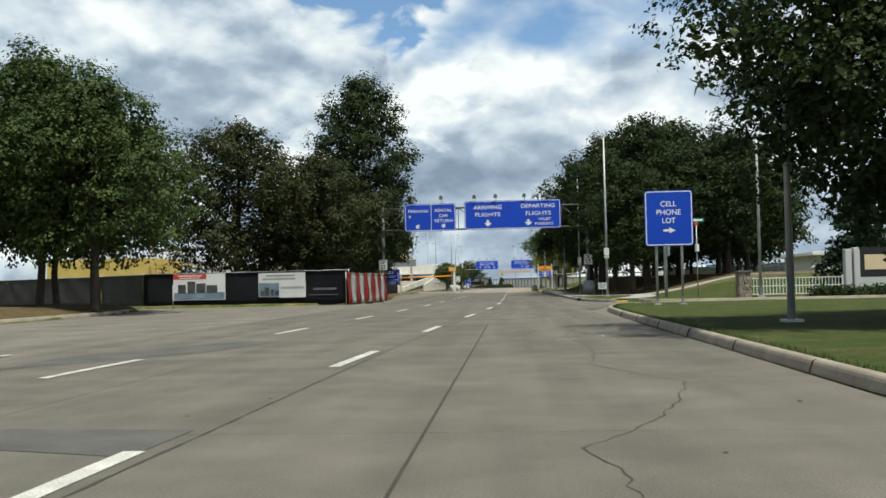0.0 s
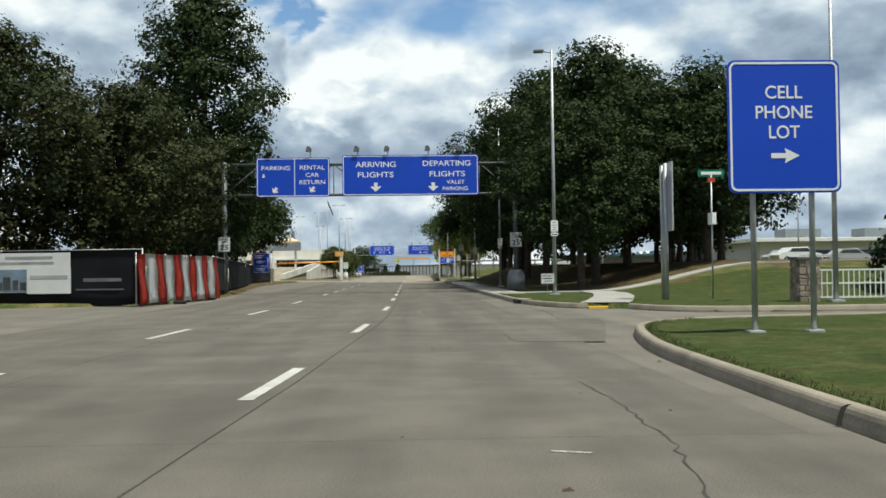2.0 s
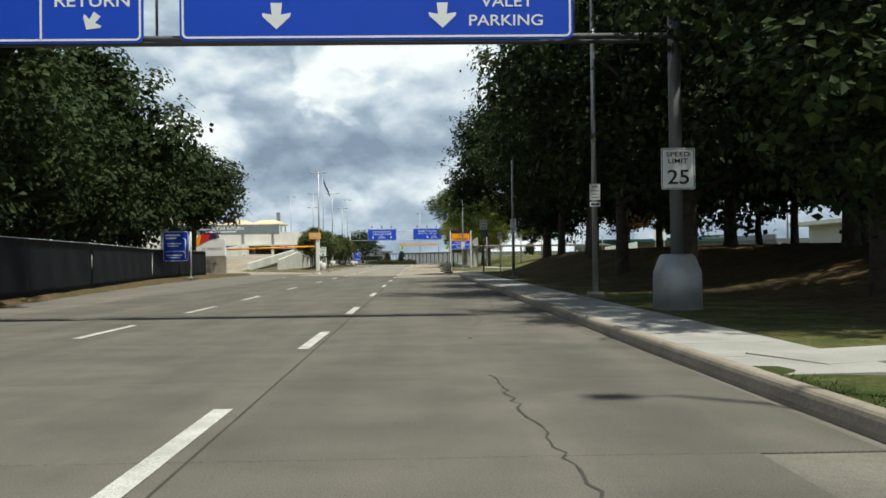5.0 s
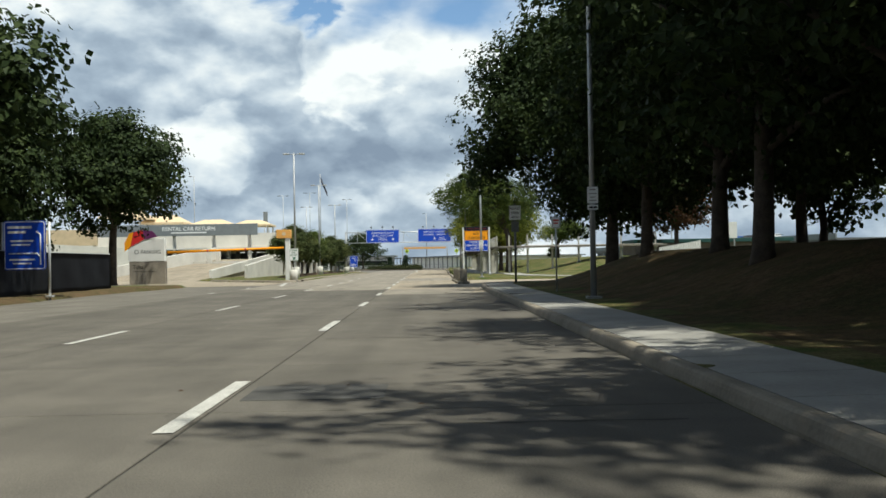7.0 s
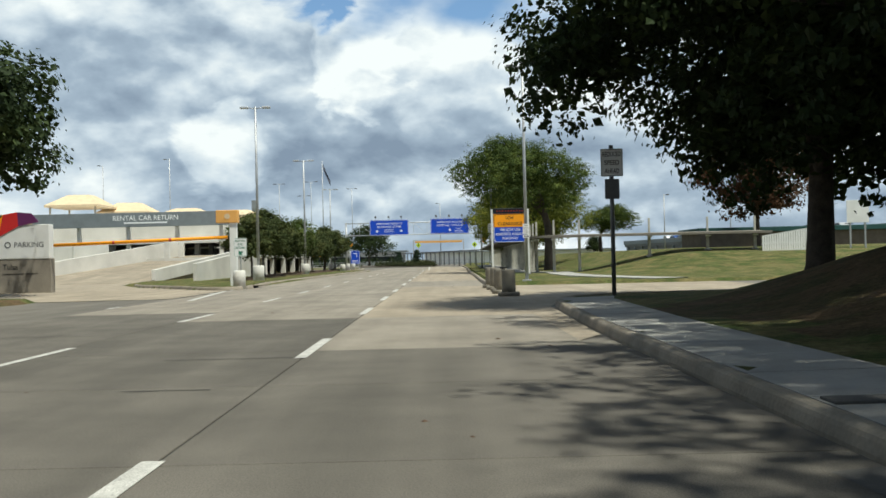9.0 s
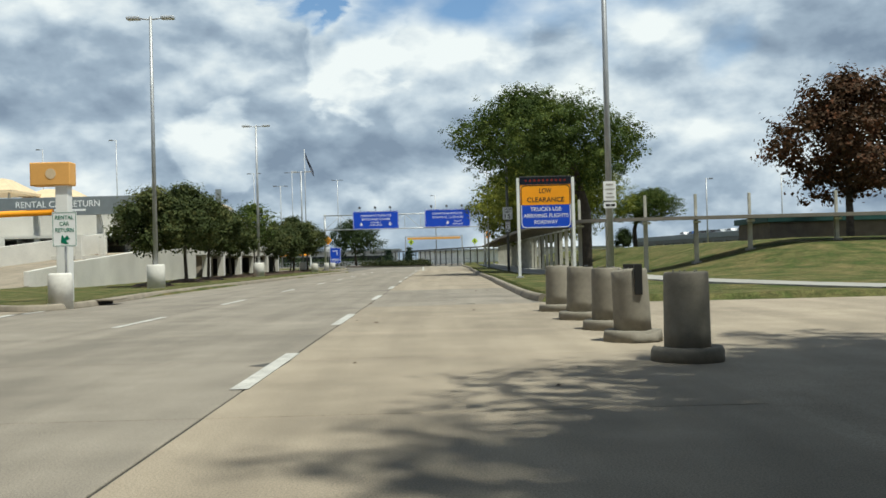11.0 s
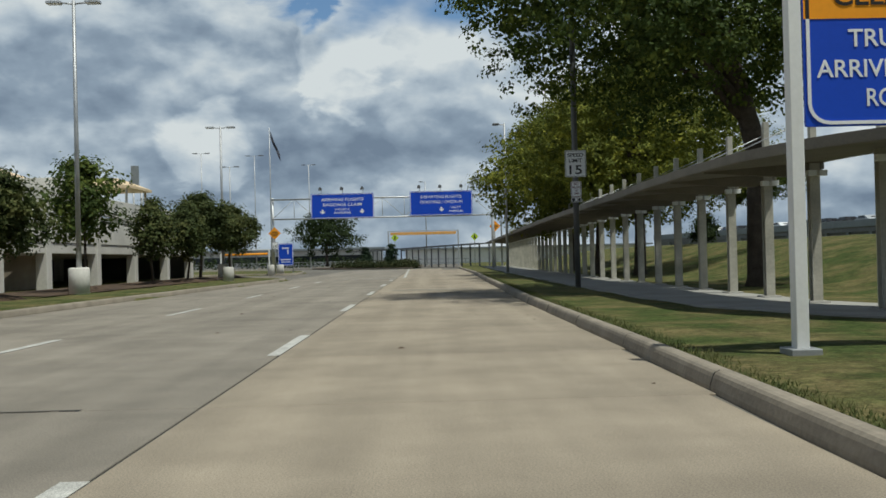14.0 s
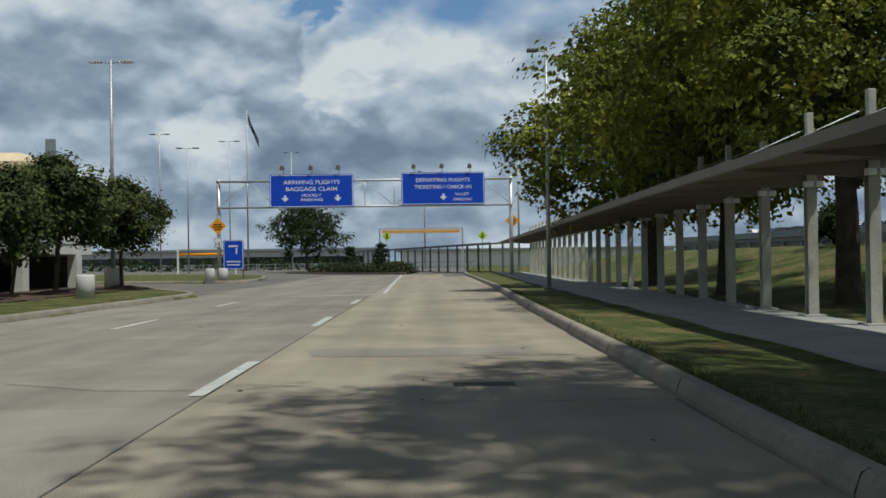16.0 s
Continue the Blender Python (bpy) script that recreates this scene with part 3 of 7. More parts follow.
def lane_x(y):
    """x of the main dashed line, which bends to the left towards the start."""
    return float(np.interp(y, [0, 5, 14, 17, 26.5, 35.3, 44.7, 55.6, 75], [-1.94, -1.87, -1.7, -1.56, -1.21, -0.7, -0.29, -0.02, 0.05]))


def seam_x(y):
    """x of the sealed seam along the dashed line."""
    return float(np.interp(y, [0, 17, 22, 26.8, 33.7, 38.3, 42.8, 47, 60, 75, 97, 111, 148, 187, 210], [-1.9, -1.49, -1.3, -1.11, -0.67, -0.46, -0.23, -0.02, 0.1, 0.09, 0.05, -0.03, 0.0, 0.02, 0.08]))


def lane2_x(y):
    return lane_x(y) - float(np.interp(y, [0, 26, 45], [3.4, 3.55, 3.8]))


def stripe(points, w, z, name, material, label, category, group):
    bm, rows = bmesh.new(), []
    pts = [Vector(p) for p in points]
    for k, p in enumerate(pts):
        d = (pts[min(k + 1, len(pts) - 1)] - pts[max(k - 1, 0)]).normalized()
        nrm = Vector((d.y, -d.x))
        rows.append([bm.verts.new((p.x + nrm.x * o, p.y + nrm.y * o, zz)) for o, zz in ((-w / 2, z - 0.004), (-w / 2, z), (w / 2, z), (w / 2, z - 0.004))])
    for a, b in zip(rows, rows[1:]):
        for j in range(3):
            bm.faces.new((a[j], b[j], b[j + 1], a[j + 1]))
    bmesh.ops.recalc_face_normals(bm, faces=bm.faces[:])
    if bm.faces[1].normal.z < 0:
        bmesh.ops.reverse_faces(bm, faces=bm.faces[:])
    return solid(name, bm, material, label, category, group, "structure")


dash_ends = [7.0, 16.5, 25.7, 35.3, 45.2, 55.7, 65.5, 73.6, 81.7, 91.6, 102.0, 112.0, 121.3, 131.0, 138.6, 146.3, 155.9, 165.2, 174.6, 184.2, 193.6, 203.0, 212.4]
for y1 in dash_ends:
    stripe([(lane_x(y) - 0.1, y) for y in (y1 - 3.0, y1 - 1.5, y1)], 0.15, 0.008, "lane_dash", PAINT, "worn white lane dash on the concrete", "lane marking", "lane dashes")
for y1 in [15.4, 26.0, 35.2, 44.2, 54.0, 63.4, 75.9, 83.0, 90.0, 100.0, 110.9, 120.6, 129.6, 139.4, 147.0, 155.2, 164.7, 175.0, 184.2, 193.3, 203.0, 212.0]:
    stripe([(lane2_x(y) - 0.05, y) for y in (y1 - 3.0, y1 - 1.5, y1)], 0.13, 0.008, "lane_dash", PAINT, "worn white lane dash on the concrete", "lane marking", "lane dashes")
stripe([(-8.3, 14), (-8.1, 17)], 0.13, 0.008, "lane_dash", PAINT, "worn white lane dash on the concrete", "lane marking", "lane dashes")
for y1 in (126, 135, 147, 151):
    stripe([(-7.8, y1 - 1.2), (-7.8, y1)], 0.13, 0.008, "lane_dash", PAINT, "short white lane dash on the concrete", "lane marking", "lane dashes")
stripe([(0.5, 218), (0.25, 240), (0.0, 264)], 0.16, 0.008, "gore_line", PAINT, "white line at the fork", "lane marking", "")
stripe([(0.0, 264), (-1.6, 265.5), (-3.0, 267)], 0.16, 0.008, "gore_line", PAINT, "white line at the fork", "lane marking", "")
stripe([(-3.0, 215.4), (0.7, 217.2)], 0.3, 0.008, "stop_line", PAINT, "worn white line across two lanes", "lane marking", "")
stripe([(-6.7, 138.7), (-7.9, 149.6)], 0.2, 0.008, "edge_line", PAINT, "white line at the garage entrance", "lane marking", "")

# ---- trees ----


def leaf_cloud(rng, centres, size, n_each, spread, outward=None, wide=0.42):
    """Small pointed leaf sprays round the centres, facing roughly outward and up: vertices and quads."""
    n = len(centres) * n_each
    off = rng.normal(0, 1, (n, 3)) * np.array([1, 1, 0.65])
    c = np.repeat(centres, n_each, 0) + off * spread
    o = np.repeat(outward, n_each, 0) if outward is not None else np.zeros((n, 3))
    nrm = o * 0.65 + off * 0.35 + np.array([0, 0, 0.5]) + rng.normal(0, 0.32, (n, 3))
    nrm /= np.linalg.norm(nrm, axis=1)[:, None]
    a = rng.normal(0, 1, (n, 3)) + o * 0.5 - np.array([0, 0, 0.35])
    a -= nrm * (a * nrm).sum(1)[:, None]
    a /= np.linalg.norm(a, axis=1)[:, None]
    q = np.cross(nrm, a)
    s = (size * rng.uniform(0.55, 1.25, n))[:, None]
    bend = nrm * s * 0.12
    v = np.stack([c - a * s * 0.5, c + q * s * wide - a * s * 0.05 + bend, c + a * s * 0.62, c - q * s * wide - a * s * 0.05 + bend], 1).reshape(-1, 3)
    return v, np.arange(4 * n).reshape(-1, 4)


def crown_mesh(name, v, f, material):
    me = bpy.data.meshes.new(name)
    me.from_pydata(v.tolist(), [], f if isinstance(f, list) else f.tolist())
    me.materials.append(material)
    return me


def broadleaf(seed, h, r, base, material, leaves=13000, size=0.26, lean=0.0, trunk_r=0.28, top=0.62, label="", lobes=30, fill=85, coarse=1.5):
    """A broadleaf tree at the origin: trunk with limbs, crown of leaf clumps on uneven boughs."""
    rng = np.random.default_rng(seed)
    root = thing("tree", (0, 0, 0), label, "tree", "trees along the road")
    ch = h - base
    C, R = [], []
    for k in range(lobes):
        t = (k + 0.5) / lobes
        t = t ** 0.9
        prof = max(0.12, math.sin(math.pi * min(1, 0.14 + t * 0.86)) ** top)
        ang = k * 2.399 + rng.uniform(-0.4, 0.4)
        lr = r * rng.uniform(0.26, 0.40) * (0.75 + 0.3 * prof) * min(1.0, (34 / lobes) ** 0.5)
        rad = max(0, r * prof * rng.uniform(0.82, 1.12) - lr * 0.8) * (1 if k % 4 else 0.35)
        z = base + lr * 0.55 + t * (ch - lr * 1.15)
        C.append((rad * math.cos(ang) + lean * (0.35 + 0.65 * t), rad * math.sin(ang), z))
        R.append(lr)
    C, R = np.array(C), np.array(R)
    per = 30
    share = R ** 2 / (R ** 2).sum()
    pts, outs = [], []
    for c, lr, w in zip(C, R, share):
        n = max(4, int(leaves / per * w))
        d = rng.normal(0, 1, (n, 3))
        d /= np.linalg.norm(d, axis=1)[:, None]
        d[:, 2] = np.abs(d[:, 2]) * np.where(rng.uniform(0, 1, n) < 0.68, 1, -1)
        rr = lr * rng.uniform(0.62, 1.2, n)
        pts.append(c + d * rr[:, None] * np.array([1, 1, 0.8]))
        outs.append(d)
    pts, outs = np.concatenate(pts), np.concatenate(outs)
    v, f = leaf_cloud(rng, pts, size, per, size * 1.35, outs)
    # coarse inner sprays close the crown against the sky
    inner = np.repeat(C, fill, 0) + rng.normal(0, 0.34, (len(C) * fill, 3)) * np.repeat(R, fill)[:, None] * np.array([1, 1, 0.75])
    v2, f2 = leaf_cloud(rng, inner, size * coarse, 1, 0.02)
    v, f = np.concatenate([v, v2]), np.concatenate([f, f2 + len(v)])
    crown = new("crown", crown_mesh("crown", v, f, material))
    crown.parent = root
    bm = bmesh.new()
    kink = rng.uniform(-0.25, 0.25, (4, 2))
    zs = [-0.3, 0.25, base * 0.7 + 0.3, base + ch * 0.35, base + ch * 0.8]
    pth = [(0, 0, zs[0]), (0, 0, zs[1]), (kink[0][0] * 0.4, kink[0][1] * 0.4, zs[2]), (kink[1][0] + lean * 0.3, kink[1][1], zs[3]), (kink[2][0] * 2 + lean * 0.7, kink[2][1] * 2, zs[4])]
    tube(bm, pth, [trunk_r * 1.55, trunk_r * 1.05, trunk_r * 0.9, trunk_r * 0.6, trunk_r * 0.15], 10)
    for k in range(0, lobes, max(1, lobes // 11)):
        e = Vector(C[k])
        s = Vector(pth[2]).lerp(Vector(pth[3]), min(1, max(0, (e.z - base) / ch * 1.1)))
        s.z = min(s.z, e.z - 0.3)
        midp = s.lerp(e, 0.5) + Vector((0, 0, 0.25 + rng.uniform(-0.2, 0.3)))
        tube(bm, [s, midp, e], [trunk_r * 0.42, trunk_r * 0.28, trunk_r * 0.08], 6)
    part("trunk", bm, BARK, root)
    return root


def conifer(seed, h, r, material, leaves=9000, size=0.2, label="", base=0.3):
    rng = np.random.default_rng(seed)
    root = thing("conifer", (0, 0, 0), label, "tree", "conifers")
    pts = []
    tiers = int(h * 2.2)
    bm = bmesh.new()
    tube(bm, [(0, 0, -0.3), (0, 0, h * 0.97)], [0.02 * h, 0.01], 8)
    for k in range(tiers):
        t = k / tiers
        for j in range(int(9 - 5 * t)):
            a = rng.uniform(0, 6.28)
            L = r * (1 - t) ** 0.85 * rng.uniform(0.75, 1.12) + 0.1
            z = base + t * (h - base)
            e = Vector((L * math.cos(a), L * math.sin(a), z - 0.22 * L))
            tube(bm, [(0, 0, z), e], [0.03, 0.008], 4)
            for q in np.linspace(0.2, 1.0, 5):
                pts.append((e.x * q, e.y * q, z - 0.22 * L * q))
    pts = np.array(pts)
    v, f = leaf_cloud(rng, pts, size, max(3, int(leaves / len(pts))), size * 0.9)
    c = new("crown", crown_mesh("crown", v, f, material))
    c.parent = root
    part("trunk", bm, BARK, root)
    return root


def plant(proto, x, y, turn, s=1.0, sz=1.0, label=""):
    t = copy_thing(proto, pose(x, y, land_at(x, y) - 0.02, 0, 0, turn))
    t.scale = (s, s, s * sz)
    return tagged(t, label) if label else t


# prototypes stand where the first of their kind stands
oak_label = "tall broad oak with dark green foliage on the berm"
oak1 = broadleaf(11, 13.8, 6.4, 2.0, LEAF_A, 26000, 0.21, label=oak_label, trunk_r=0.27, fill=90)
oak2 = broadleaf(12, 13.6, 6.0, 2.2, LEAF_A, 25000, 0.21, label=oak_label, trunk_r=0.26, fill=90)
oak3 = broadleaf(13, 13.2, 5.9, 2.4, LEAF_A, 25000, 0.21, label=oak_label, trunk_r=0.26, fill=90)
far_oak = broadleaf(14, 13.4, 6.2, 2.2, LEAF_A, 14000, 0.29, label=oak_label, trunk_r=0.27)
far_oak.matrix_world = pose(23, 105, 1.3, 0, 0, 20)
for k, (x, y, s, sz) in enumerate(((17.5, 122, 0.9, 0.9), (14.8, 99, 1.0, 1.0), (15.5, 89, 1.05, 1.0), (21.0, 93, 0.95, 0.85), (20.2, 83.5, 0.92, 0.92), (21.5, 101, 1.0, 1.0), (25, 118, 1.0, 1.0), (15.2, 109, 0.95, 1.0))):
    plant(far_oak, x, y, k * 47, s, sz)
back_oak = broadleaf(16, 10.5, 6.0, 1.2, LEAF_A, 7000, 0.36, label="dark green tree at the back of the grove", trunk_r=0.22, lobes=24, fill=50, coarse=1.4)
back_oak.matrix_world = pose(18.8, 88, land_at(18.8, 88), 0, 0, 0)
for k, (x, y, s, sz) in enumerate(((22.5, 97, 1.0, 1.0), (21, 113, 0.95, 1.0), (26, 107, 0.9, 1.0), (29, 117, 0.95, 1.0), (20, 126, 0.9, 0.95))):
    plant(back_oak, x, y, 40 + 67 * k, s, sz)
near_oak = broadleaf(15, 13.8, 7.5, 2.1, LEAF_A, 80000, 0.19, label=oak_label, trunk_r=0.34, fill=600, coarse=1.6, lobes=44)
near_oak.matrix_world = pose(11.0, 129.6, land_at(11.0, 129.6), 0, 0, 0)
for k, (x, y, s, sz) in enumerate(((10.9, 121.6, 0.95, 0.95), (9.6, 87, 1.0, 1.04), (9.4, 72.5, 0.8, 0.9), (11.2, 78, 0.98, 1.02), (17.2, 76.6, 0.87, 0.95))):
    plant((oak1, oak2, oak3)[k % 3], x, y, k * 73, s, sz)
for o, (x, y) in ((oak1, (11.2, 112.6)), (oak2, (10.1, 105.5)), (oak3, (9.6, 96.5))):
    o.matrix_world = pose(x, y, land_at(x, y), 0, 0, 20)

# left side, behind the fence
tall = broadleaf(21, 19.3, 5.6, 2.0, LEAF_A, 36000, 0.22, top=0.5, trunk_r=0.35, label="tall dark green tree rising behind the fence", lobes=38)
tall.matrix_world = pose(-12.2, 84, 0.1, 0, 0, 0)
bronze = broadleaf(22, 13.4, 6.6, 1.3, LEAF_B, 34000, 0.21, top=0.55, lobes=42, trunk_r=0.32, label="round tree with bronze-green foliage behind the fence")
bronze.matrix_world = pose(-19.5, 71, 0.1, 0, 0, 40)
plant(bronze, -14.2, 74.0, 150, 0.9, 0.92)
leftoak = broadleaf(23, 14.0, 6.4, 1.8, LEAF_A, 15000, 0.32, label="broad dark green tree behind the black fence")
leftoak.matrix_world = pose(-21.0, 132, 0.1, 0, 0, 0)
leftoak.scale = (0.9, 0.9, 0.92)
for k, (x, y, s, sz) in enumerate(((-16.8, 95, 0.85, 1.0), (-18.3, 107, 0.9, 0.95), (-19.4, 119, 1.08, 1.0), (-26, 127, 1.0, 0.95), (-27, 140, 1.0, 0.9))):
    plant(leftoak, x, y, 60 + k * 80, s, sz)
high = broadleaf(26, 11.2, 5.5, 3.8, LEAF_A, 24000, 0.26, label="green tree with a high crown behind the entrance sign")
high.matrix_world = pose(-18.8, 146.0, 0.1, 0, 0, 0)
mulched = broadleaf(24, 12.9, 5.7, 2.3, LEAF_G, 27000, 0.2, lobes=40, trunk_r=0.2, label="rounded green tree in a mulched bed")
mulched.matrix_world = pose(-22.8, 47.5, 0.4, 0, 0, 0)
for x, y, a, s in ((-18.95, 45.2, 80, 0.88), (-24.6, 53, 200, 0.96), (-20.9, 49.4, 260, 0.8), (-30, 47, 300, 1.05), (-28.5, 41, 30, 1.05)):
    plant(mulched, x, y, a, s)

# right side at the start, over the verge
verge = broadleaf(25, 10.5, 6.4, 1.5, LEAF_A, 92000, 0.105, label="spreading green tree over the lawn verge", trunk_r=0.25, fill=600, coarse=2.1, lobes=36)
verge.matrix_world = pose(10.5, 20.5, 0.1, 0, 0, 70)

# by the covered walkway
young = broadleaf(31, 11.0, 5.8, 4.6, LEAF_Y, 68000, 0.12, -3.4, label="broad green tree behind the covered walkway", trunk_r=0.34, fill=170, coarse=1.5, lobes=46)
young.matrix_world = pose(10.7, 186.1, land_at(10.7, 186.1), 0, 0, 0)
golden = broadleaf(33, 9.7, 5.9, 2.3, LEAF_C, 76000, 0.105, 0.0, label="sunlit yellow-green tree behind the covered walkway", trunk_r=0.26, fill=150, coarse=1.8, lobes=52)
golden.matrix_world = pose(11.1, 202.4, land_at(11.1, 202.4), 0, 0, 0)
olive = broadleaf(35, 9.2, 5.4, 2.2, LEAF_C, 24000, 0.19, -0.4, label="yellow-green tree farther along the covered walkway", trunk_r=0.24, fill=70, coarse=1.6, lobes=44)
olive.matrix_world = pose(10.5, 209.0, land_at(10.5, 209.0), 0, 0, 0)
plant(olive, 10.9, 219.5, 80, 1.05, 0.95)
plant(young, 20.5, 219.0, 130, 0.62, 0.8, "dark spreading tree on the berm behind the walkway")
bush = broadleaf(34, 2.0, 1.1, 0.1, LEAF_A, 1800, 0.16, label="round dark green bush on the berm", trunk_r=0.05, lobes=12)
bush.matrix_world = pose(20.8, 226, land_at(20.8, 226), 0, 0, 0)
rust = broadleaf(32, 12.6, 5.7, 2.6, LEAF_D, 15000, 0.27, label="large tree turning rust brown beyond the berm", trunk_r=0.3, lobes=36)
rust.matrix_world = pose(32.2, 199, land_at(32.2, 199), 0, 0, 0)

# small trees on the garage island
street = broadleaf(41, 5.7, 2.6, 1.9, LEAF_H, 10000, 0.15, label="young street tree in a mulched ring", trunk_r=0.10, lobes=46, fill=60, coarse=1.8)
street.matrix_world = pose(-11.35, 178.4, 0.26, 0, 0, 0)
street.scale = (0.9, 0.9, 0.87)
street_b = broadleaf(42, 5.2, 1.75, 1.7, LEAF_Y, 4600, 0.17, label="young thin-crowned yellow-green street tree in mulch", trunk_r=0.06, lobes=22, fill=8)
street_b.matrix_world = pose(-11.5, 198.3, 0.26, 0, 0, 0)
street_c = broadleaf(44, 4.1, 1.55, 1.1, LEAF_H, 4600, 0.15, label="small dark street tree with a narrow crown in mulch", trunk_r=0.06, top=1.0, lobes=24, fill=22)
street_c.matrix_world = pose(-11.7, 208.5, 0.26, 0, 0, 0)
for x, y, a_, s in ((-11.5, 184.0, 60, 0.86), (-10.7, 170.4, 220, 0.78), (-11.5, 190.2, 300, 0.74), (-11.4, 217.3, 120, 0.92), (-10.9, 223.4, 10, 0.86)):
    plant(street, x, y, a_, s, 0.98)
plant(street_c, -11.0, 212.6, 150, 1.02, 1.0, "small brownish street tree with a loose crown in mulch")
# mounds of mulch round their trunks
rng = random.Random(77)
for x, y in ((-10.7, 170.4), (-11.35, 178.4), (-11.5, 184.0), (-11.5, 190.2), (-11.5, 198.3), (-11.7, 208.5), (-11.0, 212.6), (-11.4, 217.3), (-10.9, 223.4)):
    bm = bmesh.new()
    tip = bm.verts.new((x, y, 0.33))
    loops = []
    for rr, zz in ((0.35, 0.31), (0.75, 0.22), (1.15, 0.06)):
        loops.append([bm.verts.new((x + rr * rng.uniform(0.85, 1.15) * math.cos(k * 0.449), y + rr * rng.uniform(0.85, 1.15) * math.sin(k * 0.449), zz + rng.uniform(-0.02, 0.02) * (zz > 0.1))) for k in range(14)])
    for k in range(14):
        j = (k + 1) % 14
        bm.faces.new((tip, loops[0][k], loops[0][j]))
        for p, q in zip(loops, loops[1:]):
            bm.faces.new((p[k], q[k], q[j], p[j]))
    bmesh.ops.recalc_face_normals(bm, faces=bm.faces[:])
    solid("mulch_mound", bm, MULCH, "low mound of brown bark mulch round a trunk", "mulch", "mulch mounds", "structure")
fork = broadleaf(43, 7.8, 6.2, 1.3, LEAF_A, 8000, 0.26, label="broad dark tree beyond the fork", trunk_r=0.2, lobes=22, fill=60, coarse=1.6)
fork.matrix_world = pose(-12.3, 300, 0.6, 0, 0, 0)
spruce = conifer(51, 7.3, 3.0, NEEDLE, 15000, 0.22, label="dark green spruce behind the lot fence")
spruce.matrix_world = pose(21.2, 60, land_at(21.2, 60), 0, 0, 0)
cone = conifer(52, 3.0, 1.1, NEEDLE, 4000, 0.18, label="small conifer on the planted median")
cone.matrix_world = pose(-2.2, 276, 0.2, 0, 0, 0)
plant(cone, -5.6, 281, 90, 0.95)

# ---- signs ----


def big_sign(name, place, w, h, zc, label, posts, post_r=0.05, post_mat=STEEL, category="road sign"):
    root = thing(name, place, label, category, "road signs")
    panel = part("panel", plate(round_outline(w, h, 0.12), 0, zc, -0.03, 0.0), BLUE, root)
    part("border", ring(w - 0.06, h - 0.06, 0.11, 0.035, 0, zc, -0.036, -0.03), SIGNWHITE, panel, "white border")
    for px in posts:
        p = part("post", rod((px, 0.09, -0.15), (px, 0.09, zc + h / 2 - 0.05), post_r), post_mat, root)
        part("base_plate", cube(px - 0.13, px + 0.13, -0.04, 0.22, -0.02, 0.05, 0.01), post_mat, p)
    return root, panel


cell, cp = big_sign("guide_sign", (6.61, 38.44, 0.13), 1.82, 2.13, 3.31, "blue phone lot sign with white words on two steel posts", (-0.49, 0.47))
for s, w, z in (("CELL", 0.60, 3.86), ("PHONE", 0.92, 3.54), ("LOT", 0.50, 3.22)):
    lettering(s, 0.21, w, 0.0, z, -0.03, SIGNWHITE, cp)
part("arrow", plate([(-0.22, 2.80), (0.02, 2.80), (0.0, 2.72), (0.24, 2.84), (0.0, 2.96), (0.02, 2.88), (-0.22, 2.88)], 0, 0, -0.036, -0.03), SIGNWHITE, cp)


def gantry(place, x_left, x_right, z_low, z_high, label, post_r, truss_mat):
    """Two chords with posts and diagonals between, from post to post."""
    root = thing("sign_gantry", place, label, "sign gantry", "sign gantries")
    for px in (x_left, x_right):
        part("post", rod((px, 0.35, 0), (px, 0.35, z_high + 0.15), post_r, 12), truss_mat, root)
    for z in (z_low, z_high):
        for y in (0.15, 0.55):
            part("chord", rod((x_left - 0.1, y, z), (x_right + 0.1, y, z), 0.06), truss_mat, root)
    n = int((x_right - x_left) / 1.9)
    for k in range(n):
        a, b = x_left + (x_right - x_left) * k / n, x_left + (x_right - x_left) * (k + 1) / n
        part("strut", rod((a, 0.15, z_low), (a, 0.15, z_high), 0.028, 6), truss_mat, root)
        part("diagonal", rod((a, 0.15, z_high if k % 2 else z_low), (b, 0.15, z_low if k % 2 else z_high), 0.025, 6), truss_mat, root)
    return root


def sign_lamp(x, z, parent):
    """A hooded floodlight on a short stem over a sign."""
    stem = part("lamp_stem", tube(bmesh.new(), [(x, 0.2, z - 0.05), (x, 0.2, z + 0.28), (x - 0.04, -0.05, z + 0.42)], [0.02] * 3, 6), DARKSTEEL, parent)
    part("lamp_head", plate([(-0.15, -0.14), (0.13, -0.14), (0.16, 0.02), (0.06, 0.15), (-0.1, 0.13)], x - 0.06, z + 0.40, -0.2, 0.08), DARKSTEEL, stem)


ga = gantry((0, 76.3, 0), -9.45, 6.5, 5.42, 7.1, "galvanised sign bridge with two blue signs and floodlights", 0.13, DARKSTEEL)


def gantry_panel(root, x0, x1, z0, z1):
    w, h = x1 - x0, z1 - z0
    p = part("panel", plate(round_outline(w, h, 0.12), (x0 + x1) / 2, (z0 + z1) / 2, -0.06, -0.02), BLUE, root)
    part("border", ring(w - 0.08, h - 0.08, 0.11, 0.04, (x0 + x1) / 2, (z0 + z1) / 2, -0.066, -0.06), SIGNWHITE, p, "white border")
    return p


